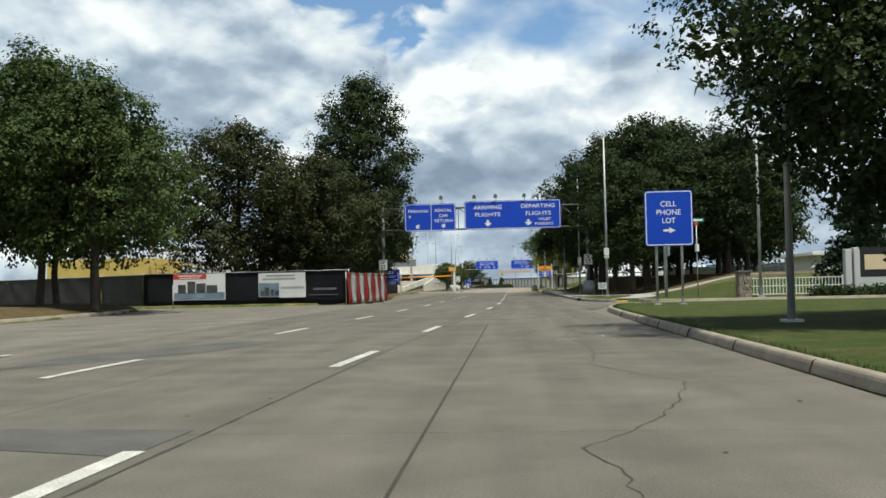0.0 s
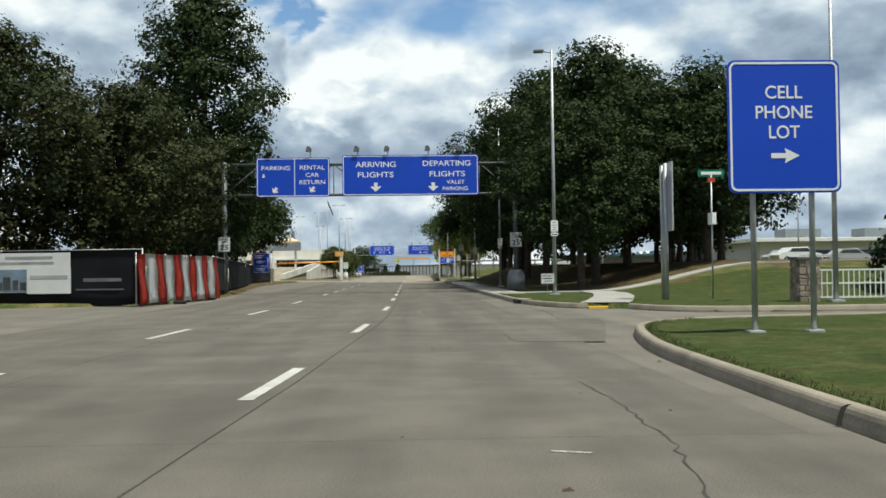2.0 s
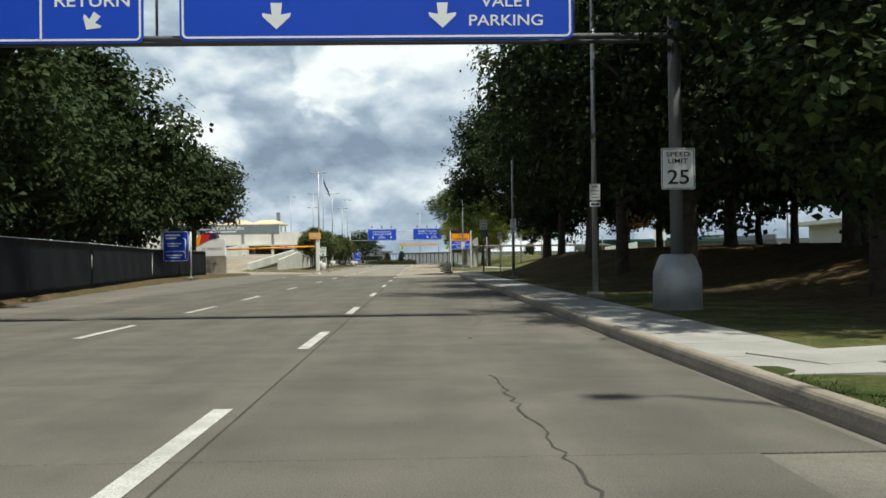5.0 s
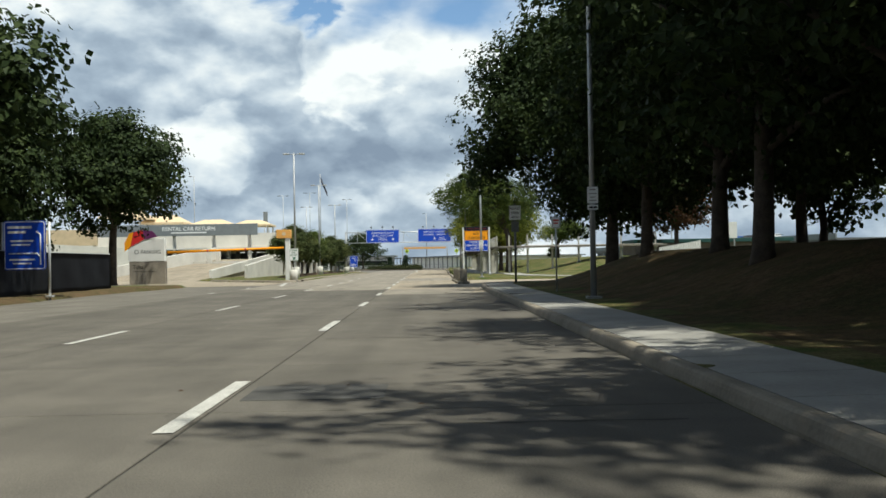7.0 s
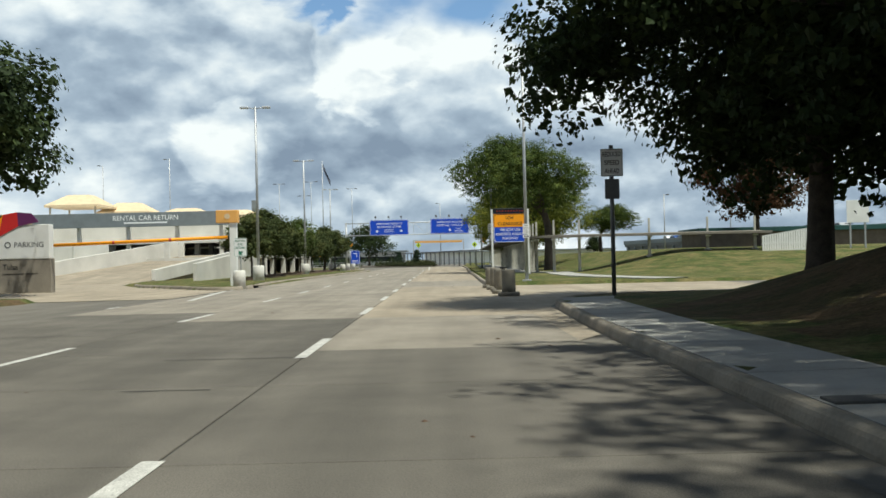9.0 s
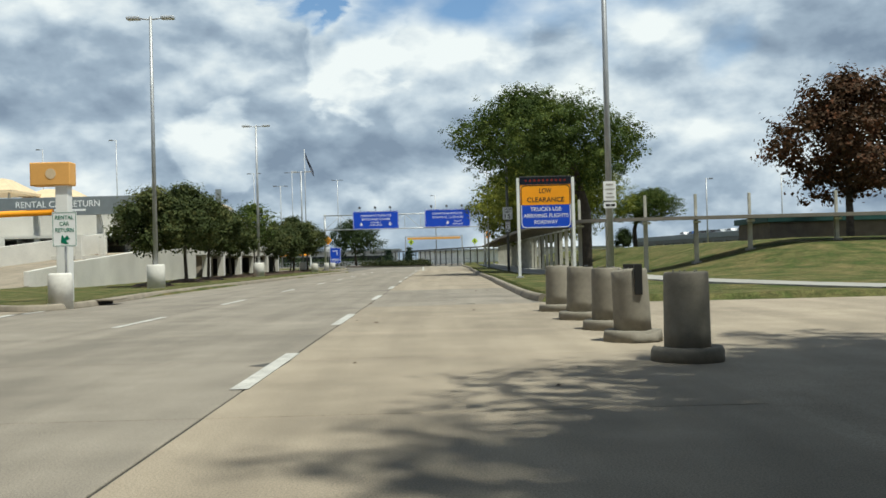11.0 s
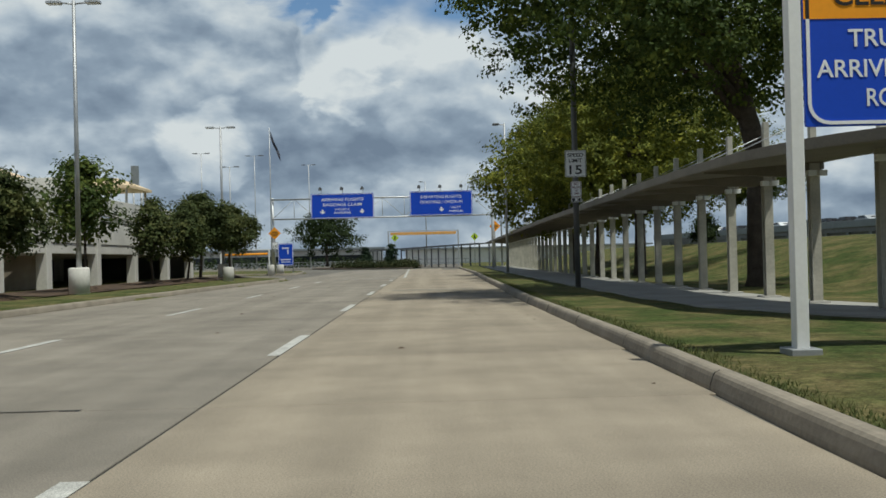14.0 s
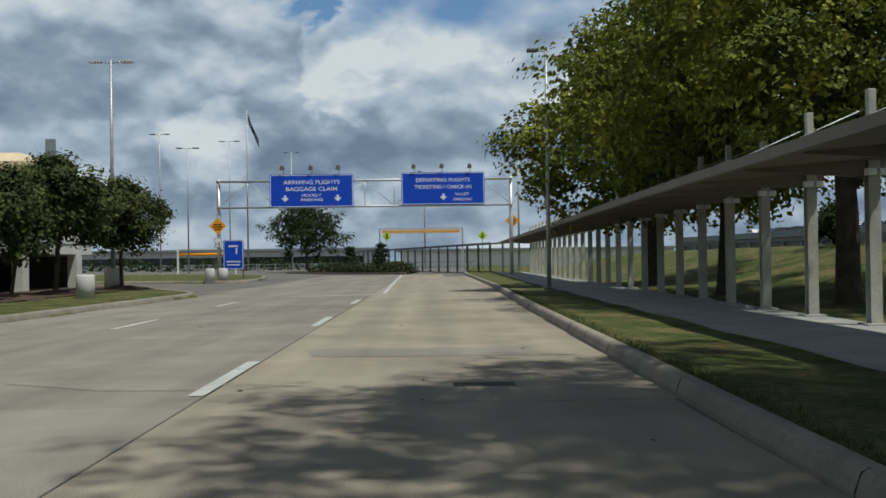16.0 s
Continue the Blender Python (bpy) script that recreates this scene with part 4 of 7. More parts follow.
p1 = gantry_panel(ga, -7.66, -3.67, 5.30, 7.44)
part("divider", cube(-5.60, -5.56, -0.066, -0.06, 5.36, 7.38), SIGNWHITE, p1)
lettering("PARKING", 0.23, 1.55, -6.60, 6.88, -0.06, SIGNWHITE, p1)
lettering("&", 0.20, 0.18, -7.25, 6.46, -0.06, SIGNWHITE, p1)
for s, w, z in (("RENTAL", 1.35, 6.90), ("CAR", 0.72, 6.50), ("RETURN", 1.40, 6.10)):
    lettering(s, 0.23, w, -4.62, z, -0.06, SIGNWHITE, p1)
arrow(-6.65, 5.66, 0.36, 35, -0.06, SIGNWHITE, p1)
arrow(-4.63, 5.70, 0.36, 35, -0.06, SIGNWHITE, p1)
p2 = gantry_panel(ga, -2.99, 4.46, 5.33, 7.55)
for s, w, x, z, h in (("ARRIVING", 2.2, -1.17, 7.04, 0.30), ("FLIGHTS", 1.95, -1.17, 6.48, 0.30), ("DEPARTING", 2.62, 2.72, 7.08, 0.30), ("FLIGHTS", 1.95, 2.75, 6.50, 0.30), ("VALET", 1.0, 3.2, 6.05, 0.21), ("PARKING", 1.4, 3.18, 5.69, 0.21)):
    lettering(s, h, w, x, z, -0.06, SIGNWHITE, p2)
arrow(-1.17, 5.79, 0.50, 0, -0.06, SIGNWHITE, p2)
arrow(1.97, 5.79, 0.48, 0, -0.06, SIGNWHITE, p2)
for x in (-6.85, -4.75, -2.15, -0.5, 1.72, 3.45):
    sign_lamp(x, 7.5, ga)
ped = tube(bmesh.new(), [(6.5, 0.35, -0.1), (6.5, 0.35, 0.85), (6.5, 0.35, 1.15), (6.5, 0.35, 1.2)], [0.5, 0.48, 0.36, 0.3], 8)
part("pedestal", ped, STEEL, ga, "grey painted pedestal block")

gb = gantry((0, 246.7, 0), -11.75, 7.85, 4.9, 6.65, "white sign bridge with two blue signs over the fork", 0.14, ALU)
p3 = gantry_panel(gb, -8.28, -2.70, 4.86, 7.06)
for s, w, z, h in (("ARRIVING FLIGHTS", 3.75, 6.53, 0.27), ("BAGGAGE CLAIM", 3.4, 6.08, 0.27), ("HOURLY", 1.3, 5.66, 0.19), ("PARKING", 1.45, 5.36, 0.19)):
    lettering(s, h, w, -5.48, z, -0.06, SIGNWHITE, p3)
arrow(-7.25, 5.45, 0.42, 0, -0.06, SIGNWHITE, p3), arrow(-3.75, 5.45, 0.42, 0, -0.06, SIGNWHITE, p3)
p4 = gantry_panel(gb, 0.50, 6.07, 4.92, 7.10)
for s, w, x, z, h in (("DEPARTING FLIGHTS", 3.6, 3.28, 6.58, 0.25), ("TICKETING / CHECK-IN", 3.8, 3.28, 6.12, 0.25), ("VALET", 0.95, 4.55, 5.62, 0.19), ("PARKING", 1.25, 4.6, 5.28, 0.19)):
    lettering(s, h, w, x, z, -0.06, SIGNWHITE, p4)
arrow(3.3, 5.45, 0.42, 0, -0.06, SIGNWHITE, p4)
for x in (-7.38, -5.48, -3.66, 1.38, 3.25, 5.12):
    sign_lamp(x, 7.1, gb)

# low clearance sign
lc = thing("clearance_sign", (6.35, 169.1, 0.15), "orange and blue clearance sign between two white posts", "road sign", "road signs")
for px in (-1.17, 1.17):
    q = part("post", cube(px - 0.06, px + 0.06, -0.05, 0.09, -0.1, 4.22, 0.008), WHITE, lc, "white steel post")
    part("foot_plate", cube(px - 0.14, px + 0.14, -0.14, 0.18, -0.03, 0.04, 0.008), STEEL, q)
pan = part("panel", plate(round_outline(2.14, 2.10, 0.02), 0, 3.12, 0.0, 0.04), BLUE, lc)
part("orange_field", cube(-1.07, 1.07, -0.006, -0.001, 3.06, 3.93), ORANGE, pan, "orange field")


def half_border(keep_up, material, label):
    """The upper or the lower half of one rounded border round both fields."""
    bm = ring(2.10, 1.82, 0.2, 0.032, 0, 2.995, -0.012, -0.002)
    bmesh.ops.bisect_plane(bm, geom=bm.verts[:] + bm.edges[:] + bm.faces[:], plane_co=(0, 0, 3.06), plane_no=(0, 0, -1 if keep_up else 1), clear_outer=True)
    part("border", bm, material, pan, label)


half_border(True, BLACK, "black border")
half_border(False, SIGNWHITE, "white border")
vb = part("flashing_board", cube(-1.09, 1.09, -0.02, 0.03, 3.94, 4.26, 0.01), NAVY, lc, "dark blue-grey board with a row of red lamps")
for k in range(10):
    lx = -0.83 + k * 0.184
    part("lamp", rod((lx, -0.035, 4.1), (lx, -0.015, 4.1), 0.05), RED, vb)
part("hood", cube(-1.1, 1.1, -0.10, 0.05, 4.25, 4.275), DARKSTEEL, lc)
for s, w, z in (("LOW", 0.52, 3.66), ("CLEARANCE", 1.58, 3.28)):
    lettering(s, 0.205, w, 0, z, -0.007, BLACK, pan)
for s, w, z in (("TRUCKS USE", 1.32, 2.88), ("ARRIVING FLIGHTS", 1.92, 2.60), ("ROADWAY", 1.0, 2.33)):
    lettering(s, 0.165, w, 0, z, -0.001, SIGNWHITE, pan)


def small_sign(parent, w, h, zc, lines, face=SIGNWHITE, ink=BLACK, y=-0.09, x=0.0, name="sign_plate"):
    p = part(name, plate(round_outline(w, h, 0.035), x, zc, y - 0.004, y), face, parent)
    part("border", ring(w - 0.03, h - 0.03, 0.03, 0.012, x, zc, y - 0.008, y - 0.004), ink, p)
    for s, lw, lh, dz in lines:
        lettering(s, lh, lw, x, zc + dz, y - 0.004, ink, p)
    return p


def lamp_pole(place, h, arms, label, base="plinth", r=0.085, material=STEEL, group="street lamps"):
    """A tapered steel pole; arms: (length along x, drop) for each lamp head."""
    root = thing("street_lamp", place, label, "street lamp", group)
    z0 = 0.0
    if base == "pedestal":
        z0 = 0.95
        part("pedestal", tube(bmesh.new(), [(0, 0, -0.15), (0, 0, 0.9), (0, 0, 0.95)], [0.36, 0.36, 0.31], 16), STUCCO, root, "round concrete pedestal")
    else:
        part("base_plate", cube(-0.2, 0.2, -0.2, 0.2, -0.06, 0.06, 0.015), material, root)
    part("pole", rod((0, 0, z0 - 0.02), (0, 0, h), r, 10, r * 0.6), material, root)
    for L in arms:
        a = part("arm", rod((0, 0, h - 0.12), (L * 0.55, 0, h - 0.06), 0.03, 6), material, root)
        s = 1 if L > 0 else -1
        part("lamp_head", cube(min(L * 0.45, L), max(L * 0.45, L), -0.16, 0.16, h - 0.12, h, 0.03), DARKSTEEL if group != "twin lamps" else ALU, a, "flat shoebox lamp head")
    return root


lamp_pole((13.27, 51.6, 0.13), 9.6, (0.45,), "galvanised lamp pole with one shoebox head by the lot fence")
for x, y, h, arms in ((6.62, 63.2, 10.2, (-0.75,)), (6.42, 85.0, 10.2, (-0.75,)), (6.44, 108.6, 10.2, (-0.75,)), (5.75, 150.9, 10.0, (-0.75,)), (6.6, 217.5, 8.85, (-0.7,)), (6.42, 21.75, 9.0, (-0.6,))):
    lp = lamp_pole((x, y, land_at(x, y)), h, arms, "galvanised street lamp with a single arm beside the walk")
    if 60 < y < 160:
        z = 2.85 if y < 140 else 2.4
        np_ = part("sign_plate", plate(round_outline(0.30, 0.46, 0.02), 0, z, -0.10, -0.096), SIGNWHITE, lp)
        bars([(0, z + 0.15, 0.17, 0.04), (0, z + 0.04, 0.22, 0.03), (0, z - 0.06, 0.14, 0.03), (0, z - 0.15, 0.2, 0.03)], -0.10, FADED, np_)
        sp = part("sub_plate", plate(round_outline(0.30, 0.14, 0.02), 0, z - 0.34, -0.10, -0.096), SIGNWHITE, lp)
        bars([(-0.05, z - 0.34, 0.1, 0.05), (0.07, z - 0.34, 0.1, 0.05)], -0.10, BLACK, sp)
for x, y, h in ((-9.6, 166.8, 10.9), (-10.55, 195.0, 10.45), (-11.4, 223.8, 9.9)):
    lamp_pole((x, y, 0.13), h, (-0.95, 0.95), "tall lamp with twin flat heads on a round concrete pedestal", "pedestal", 0.1, STEEL, "twin lamps")
for x, y, z, h, arms in ((-38, 250, 0, 17, (-0.9,)), (-52, 262, 0, 17.5, (-0.9,)), (-30, 300, 0, 17, (-1.2, 1.2)), (-23, 285, 0, 13.5, (-1.2, 1.2)), (-27.6, 330, 0, 19.8, (-1.6, 1.6)), (-18.2, 330, 0, 18.0, (-1.2, 1.2)), (2, 310, 0, 13, (-0.9,)), (9.8, 262, 0, 10, (-0.8,)), (42, 240, 0, 10, (0.8,)), (31, 232, 0, 9, (0.7,)), (47, 105, 0, 9, (0.6, -0.6)), (40, 120, 0, 9, (0.6, -0.6)), (33, 140, 0, 9.5, (0.6, -0.6))):
    lamp_pole((x, y, z), h, arms, "distant tall lamp pole", r=0.1, group="distant lamps")

# speed limit and warning signs
def pole_sign(place, h, label, name="sign_post", r=0.04, material=STEEL):
    root = thing(name, place, label, "road sign", "road signs")
    part("post", rod((0, 0, -0.15), (0, 0, h), r), material, root)
    return root


s15 = pole_sign((6.2, 188.6, 0.13), 9.95, "speed limit sign on a dark lamp pole by the walkway", r=0.085, material=DARKSTEEL)
arm15 = part("arm", rod((0, 0, 9.85), (-0.42, 0, 9.92), 0.03, 6), DARKSTEEL, s15)
part("lamp_head", cube(-0.95, -0.38, -0.17, 0.17, 9.86, 9.98, 0.03), DARKSTEEL, arm15, "flat shoebox lamp head")
small_sign(s15, 0.62, 0.78, 3.63, (("SPEED", 0.46, 0.11, 0.25), ("LIMIT", 0.38, 0.11, 0.09), ("15", 0.36, 0.26, -0.18)))
sp = small_sign(s15, 0.31, 0.46, 2.88, (("NO", 0.12, 0.065, 0.15), ("PARKING", 0.25, 0.065, 0.055), ("ANY", 0.10, 0.055, -0.04), ("TIME", 0.14, 0.055, -0.125)), ink=DARKRED)
sp = small_sign(s15, 0.31, 0.14, 2.57, ())
arrow(-0.08, 2.57, 0.1, 90, -0.095, BLACK, sp)
arrow(0.08, 2.57, 0.1, -90, -0.095, BLACK, sp)
rsa = pole_sign((6.5, 132.6, 0.13), 4.1, "reduced speed sign on a weathered post", r=0.06, material=DARKSTEEL)
small_sign(rsa, 0.61, 0.76, 3.62, (("REDUCED", 0.5, 0.13, 0.23), ("SPEED", 0.4, 0.13, 0.0), ("AHEAD", 0.4, 0.13, -0.23)))
part("sub_plate", plate(round_outline(0.4, 0.55, 0.03), 0, 2.9, -0.07, -0.065), DARKSTEEL, rsa)
for x, y, z in ((-9.45, 76.5, 2.75), (6.5, 76.6, 2.85)):
    sl = pole_sign((x, y - 0.02, 0), 3.3, "speed limit sign strapped to the sign bridge post", r=0.03)
    small_sign(sl, 0.66, 0.80, z, (("SPEED", 0.46, 0.09, 0.28), ("LIMIT", 0.38, 0.09, 0.15), ("25", 0.42, 0.28, -0.16)))
ow = pole_sign((6.3, 63.1, 0.13), 0.5, "white notice board low on stakes beside the lamp pole", r=0.012)
small_sign(ow, 0.55, 0.42, 0.68, (("ONE WAY", 0.44, 0.10, 0.10),))
bars([(0, 0.68, 0.4, 0.04), (0, 0.58, 0.36, 0.03)], -0.094, BLACK, ow)
pole_sign((-5.4 - 14.2, 57.5, 0.0), 1.4, "thin signpost in front of the fence", r=0.03)
st = pole_sign((10.9, 55.8, 0.1), 4.25, "street name sign on a slim post", r=0.03)
gp_ = part("name_plate", plate(round_outline(0.9, 0.24, 0.02), 0, 4.3, -0.02, 0.02), GREEN, st)
bars([(0, 4.3, 0.7, 0.1)], -0.02, SIGNWHITE, gp_)
part("cross_plate", cube(-0.12, 0.12, -0.03, -0.01, 4.0, 4.15), RED, st)
part("notice_plate", cube(-0.06, 0.08, -0.25, 0.25, 2.55, 2.95), SIGNWHITE, st)
bk = thing("guide_sign", (9.0, 54.8, 0.15), "two steel posts carrying a sign board seen edge on", "road sign", "road signs")
for dy in (-0.35, 0.35):
    part("post", rod((0.1 * dy, dy, -0.1), (0.1 * dy, dy, 4.45), 0.07), STEEL, bk)
part("panel", cube(0.10, 0.15, -0.62, 0.62, 2.25, 4.5, 0.01), ALU, bk)


def diamond(place, zc, face, label, symbol=True, lower=None):
    root = pole_sign(place, zc + 0.3, label, r=0.045)
    o = [(0, 0.62), (0.62, 0), (0, -0.62), (-0.62, 0)]
    p = part("sign_plate", plate([(a * 0.85, b * 0.85) for a, b in o], 0, zc, -0.1, -0.06), face, root)
    if symbol:
        part("symbol", plate([(-0.06, 0.3), (0.08, 0.3), (0.1, 0.0), (0.18, -0.32), (0.06, -0.32), (0.0, -0.1), (-0.12, -0.32), (-0.22, -0.3), (-0.08, 0.0)], 0, zc, -0.106, -0.1), BLACK, p)
    else:
        bars([(0, zc + 0.1, 0.5, 0.07), (0, zc - 0.05, 0.6, 0.07), (0, zc - 0.2, 0.4, 0.07)], -0.1, BLACK, p)
    return root


dl = diamond((-11.0, 243.2, 0.1), 3.45, ORANGE, "orange diamond warning sign over a small speed sign", False)
small_sign(dl, 0.5, 0.62, 2.4, (("15", 0.3, 0.26, -0.1),), y=-0.06)
diamond((8.5, 253.5, 0.1), 3.95, ORANGE, "orange diamond warning sign on a post", False)
diamond((-2.3, 292, 0.1), 3.9, LIME, "lime diamond pedestrian crossing sign")
diamond((8.3, 288, 0.1), 3.75, LIME, "lime diamond pedestrian crossing sign")
bsg, bp = big_sign("directory_sign", (-10.3, 244.5, 0.1), 1.3, 1.9, 1.65, "blue directory sign at the lot entrance", (-0.6, 0.6), 0.05)
bars([(0.0, 1.2, 0.9, 0.08), (0.0, 1.0, 0.8, 0.07), (0, 2.2, 0.6, 0.1), (0.2, 1.9, 0.1, 0.4)], -0.03, SIGNWHITE, bp)
bsl, bp = big_sign("directory_sign", (-14.05, 120.5, 0.12), 1.66, 1.95, 2.05, "blue directory sign with white route map on two posts", (-0.93, 0.93), 0.055, ALU)
bars([(-0.2, 2.76, 0.95, 0.1), (-0.3, 2.57, 0.7, 0.1), (-0.1, 2.22, 0.9, 0.07), (-0.15, 2.07, 0.75, 0.06), (-0.1, 1.48, 1.0, 0.07), (-0.1, 1.33, 0.75, 0.06)], -0.03, SIGNWHITE, bp)
part("route_line", tube(bmesh.new(), [(-0.62, -0.03, 1.72), (0.5, -0.03, 1.72), (0.62, -0.03, 1.57), (0.62, -0.03, 1.27)], [0.03] * 4, 6), SIGNWHITE, bp)
part("route_line", tube(bmesh.new(), [(0.45, -0.03, 2.59), (0.62, -0.03, 2.47), (0.62, -0.03, 1.57)], [0.03] * 3, 6), SIGNWHITE, bp)

ns = pole_sign((6.3, 115.2, 0.14), 2.6, "small white parking notice on a thin post", r=0.03)
small_sign(ns, 0.30, 0.38, 2.36, (), y=-0.05)
bars([(0, 2.44, 0.2, 0.06), (0, 2.34, 0.16, 0.05)], -0.055, RED, ns)
ab = thing("blank_board", (29.8, 171.0, land_at(29.8, 171.0)), "plain white board on two posts behind the berm", "sign board")
part("panel", cube(-0.75, 0.75, -0.04, 0.0, 1.7, 3.2, 0.01), WHITE, ab)
for x in (-0.5, 0.5):
    part("post", cube(x - 0.05, x + 0.05, 0.0, 0.08, -0.1, 3.1), STEEL, ab)

# ---- construction fence ----
FENCE = [(-42.0, 75.5), (-27.0, 64.5), (-22.6, 60.6), (-15.0, 60.8), (-9.45, 60.0)]
FENCE2 = [(-8.3, 68.0), (-9.9, 80.0), (-11.9, 98.0), (-14.6, 117.0), (-15.2, 126.0), (-15.2, 134.5)]


def fence_panel(a, b, h, material, label, wave=0.025, seed=1, group="construction fence panels"):
    """A run of fence: posts, top rail, and a screen that billows a little."""
    a, b = Vector((*a, 0)), Vector((*b, 0))
    L = (b - a).length
    ang = math.degrees(math.atan2(b.y - a.y, b.x - a.x))
    root = thing("fence_panel", (a.x, a.y, 0.02), label, "fence", group, turn=ang)
    rng = random.Random(seed)
    n = max(2, int(L / 2.6))
    for k in range(n + 1):
        part("post", rod((L * k / n, 0.08, -0.1), (L * k / n, 0.08, h + 0.04), 0.03, 6), STEEL, root)
    part("top_rail", rod((0, 0.08, h), (L, 0.08, h), 0.02, 6), STEEL, root)
    nx, nz = max(6, int(L / 0.4)), 6
    bm = bmesh.new()
    ph = rng.uniform(0, 6)
    V = [[bm.verts.new((L * i / nx, wave * math.sin(i * 0.9 + ph + 0.6 * j) * math.sin(math.pi * j / nz) - 0.0, 0.04 + (h - 0.06) * j / nz + 0.03 * math.sin(i * 0.7 + ph) * (j in (0,)))) for j in range(nz + 1)] for i in range(nx + 1)]
    for i in range(nx):
        for j in range(nz):
            bm.faces.new((V[i][j], V[i + 1][j], V[i + 1][j + 1], V[i][j + 1])).smooth = True
    bmesh.ops.solidify(bm, geom=bm.faces[:], thickness=0.012)
    part("screen", bm, material, root)
    return root


fence_panel(FENCE[0], FENCE[1], 2.1, GREYFABRIC, "chain-link fence with grey screen cloth", seed=2)
fence_panel(FENCE[1], FENCE[2], 2.1, GREYFABRIC, "chain-link fence with grey screen cloth", seed=3)
fence_panel(FENCE[2], FENCE[3], 2.12, FABRIC, "chain-link fence with black screen cloth and banners", seed=4)
f2 = fence_panel(FENCE[3], FENCE[4], 2.12, FABRIC, "chain-link fence with black screen cloth and banners", seed=5)
for k, (a, b) in enumerate(zip(FENCE2, FENCE2[1:])):
    fence_panel(a, b, 1.95, FABRIC, "chain-link fence with black screen cloth along the road", seed=6 + k)
fence_panel((-15.2, 134.5), (-19.5, 137.0), 1.9, FABRIC, "short black screened fence end turning from the road", seed=16)

# banners hung on the black screen
bn = thing("banner", (-15.0, 60.77, 0.02), "white printed banner with a picture, tied to the black fence", "banner", "fence banners", turn=-8.2)
part("sheet", plate(round_outline(3.1, 1.5, 0.02), 1.3, 1.28, -0.09, -0.075), BANNER, bn)
part("picture", plate(round_outline(1.45, 0.85, 0.02), 0.5, 0.98, -0.096, -0.09), BANNERBLUE, bn)
bmk = bmesh.new()
for k, (x, w, h) in enumerate(((0.0, 0.25, 0.3), (0.3, 0.3, 0.5), (0.65, 0.22, 0.38), (0.95, 0.25, 0.3))):
    box(bmk, x - w / 2 + 0.02, x + w / 2 + 0.02, -0.1, -0.096, 0.62, 0.62 + h)
part("picture_buildings", bmk, BANNERDARK, bn)
part("sheet_patch", plate(round_outline(1.75, 1.0, 0.02), 2.0, 0.98, -0.10, -0.092), BANNER, bn)
bars([(1.2, 1.85, 1.9, 0.10), (1.1, 1.65, 2.2, 0.09)], -0.091, mat("banner_ink", (0.33, 0.36, 0.36), 0.6), bn)
bars([(2.0, 1.10, 1.5, 0.14)], -0.101, mat("banner_ink_dark", (0.42, 0.44, 0.45), 0.6), bn)
bars([(4.1, 0.98, 1.5, 0.13)], -0.062, mat("screen_print", (0.16, 0.165, 0.18), 0.7), bn)
bars([(4.0, 0.62, 1.9, 0.05)], -0.062, mat("screen_print_faint", (0.14, 0.145, 0.16), 0.7), bn)
bn2 = thing("banner", (-19.6, 60.66, 0.02), "printed banner with red band and building picture on the fence", "banner", "fence banners", turn=1.5)
part("sheet", plate(round_outline(3.3, 1.65, 0.02), 0.6, 1.25, -0.09, -0.075), BANNER, bn2)
part("red_band", plate(round_outline(2.1, 0.32, 0.02), 0.0, 1.9, -0.096, -0.09), RED, bn2)
bars([(0.0, 1.95, 1.5, 0.06), (0.0, 1.82, 1.3, 0.05)], -0.0961, SIGNWHITE, bn2)
part("picture", plate(round_outline(3.2, 0.45, 0.02), 0.6, 0.68, -0.096, -0.09), BANNERBLUE, bn2)
bmk = bmesh.new()
for x, w, h in ((-0.5, 0.5, 0.55), (0.1, 0.5, 0.75), (0.7, 0.6, 0.62), (1.4, 0.7, 0.5)):
    box(bmk, x - w / 2, x + w / 2, -0.1, -0.092, 0.85, 0.85 + h)
part("picture_buildings", bmk, BANNERDARK, bn2)

# red and white striped sheet at the fence corner
sheet = thing("barricade_sheet", (-9.5, 59.2, 0.0), "red and white striped sheet sagging over the fence corner", "barricade", "", turn=math.degrees(math.atan2(8.8, 1.3)))
stripes = [0, 0.8, 1.75, 2.55, 3.5, 4.3, 5.2, 5.9, 6.75, 7.4, 8.15, 8.75]
for k, (a, b) in enumerate(zip(stripes, stripes[1:])):
    bm = bmesh.new()
    nz = 8
    V = []
    for i in range(4):
        u = a + (b - a) * i / 3
        V.append([bm.verts.new((u + 0.34 * (1 - j / nz) + 0.018 * math.sin(j * 1.1 + k), -0.07 - 0.05 * math.sin(u * 3 + j * 0.5) * math.sin(math.pi * j / nz), 0.08 + 1.88 * j / nz - 0.02 * math.cos(u * 2.2))) for j in range(nz + 1)])
    for i in range(3):
        for j in range(nz):
            bm.faces.new((V[i][j], V[i + 1][j], V[i + 1][j + 1], V[i][j + 1])).smooth = True
    bmesh.ops.solidify(bm, geom=bm.faces[:], thickness=0.015)
    part("stripe", bm, BANNER if k % 2 else RED, sheet, "white stripe" if k % 2 else "red stripe")
for k in range(4):
    part("post", rod((0.3 + 2.75 * k, 0.06, -0.1), (0.3 + 2.75 * k, 0.06, 2.0), 0.03, 6), STEEL, sheet)
solid("sandbag", cube(-8.75, -8.25, 61.9, 62.2, 0.0, 0.14, 0.05), BLACK, "black sandbag lying by the fence foot", "sandbag")

# ---- covered walkway ----
walkway = thing("covered_walkway", (0, 0, 0), "long cantilevered walkway roof on cream posts with stay cables", "canopy")


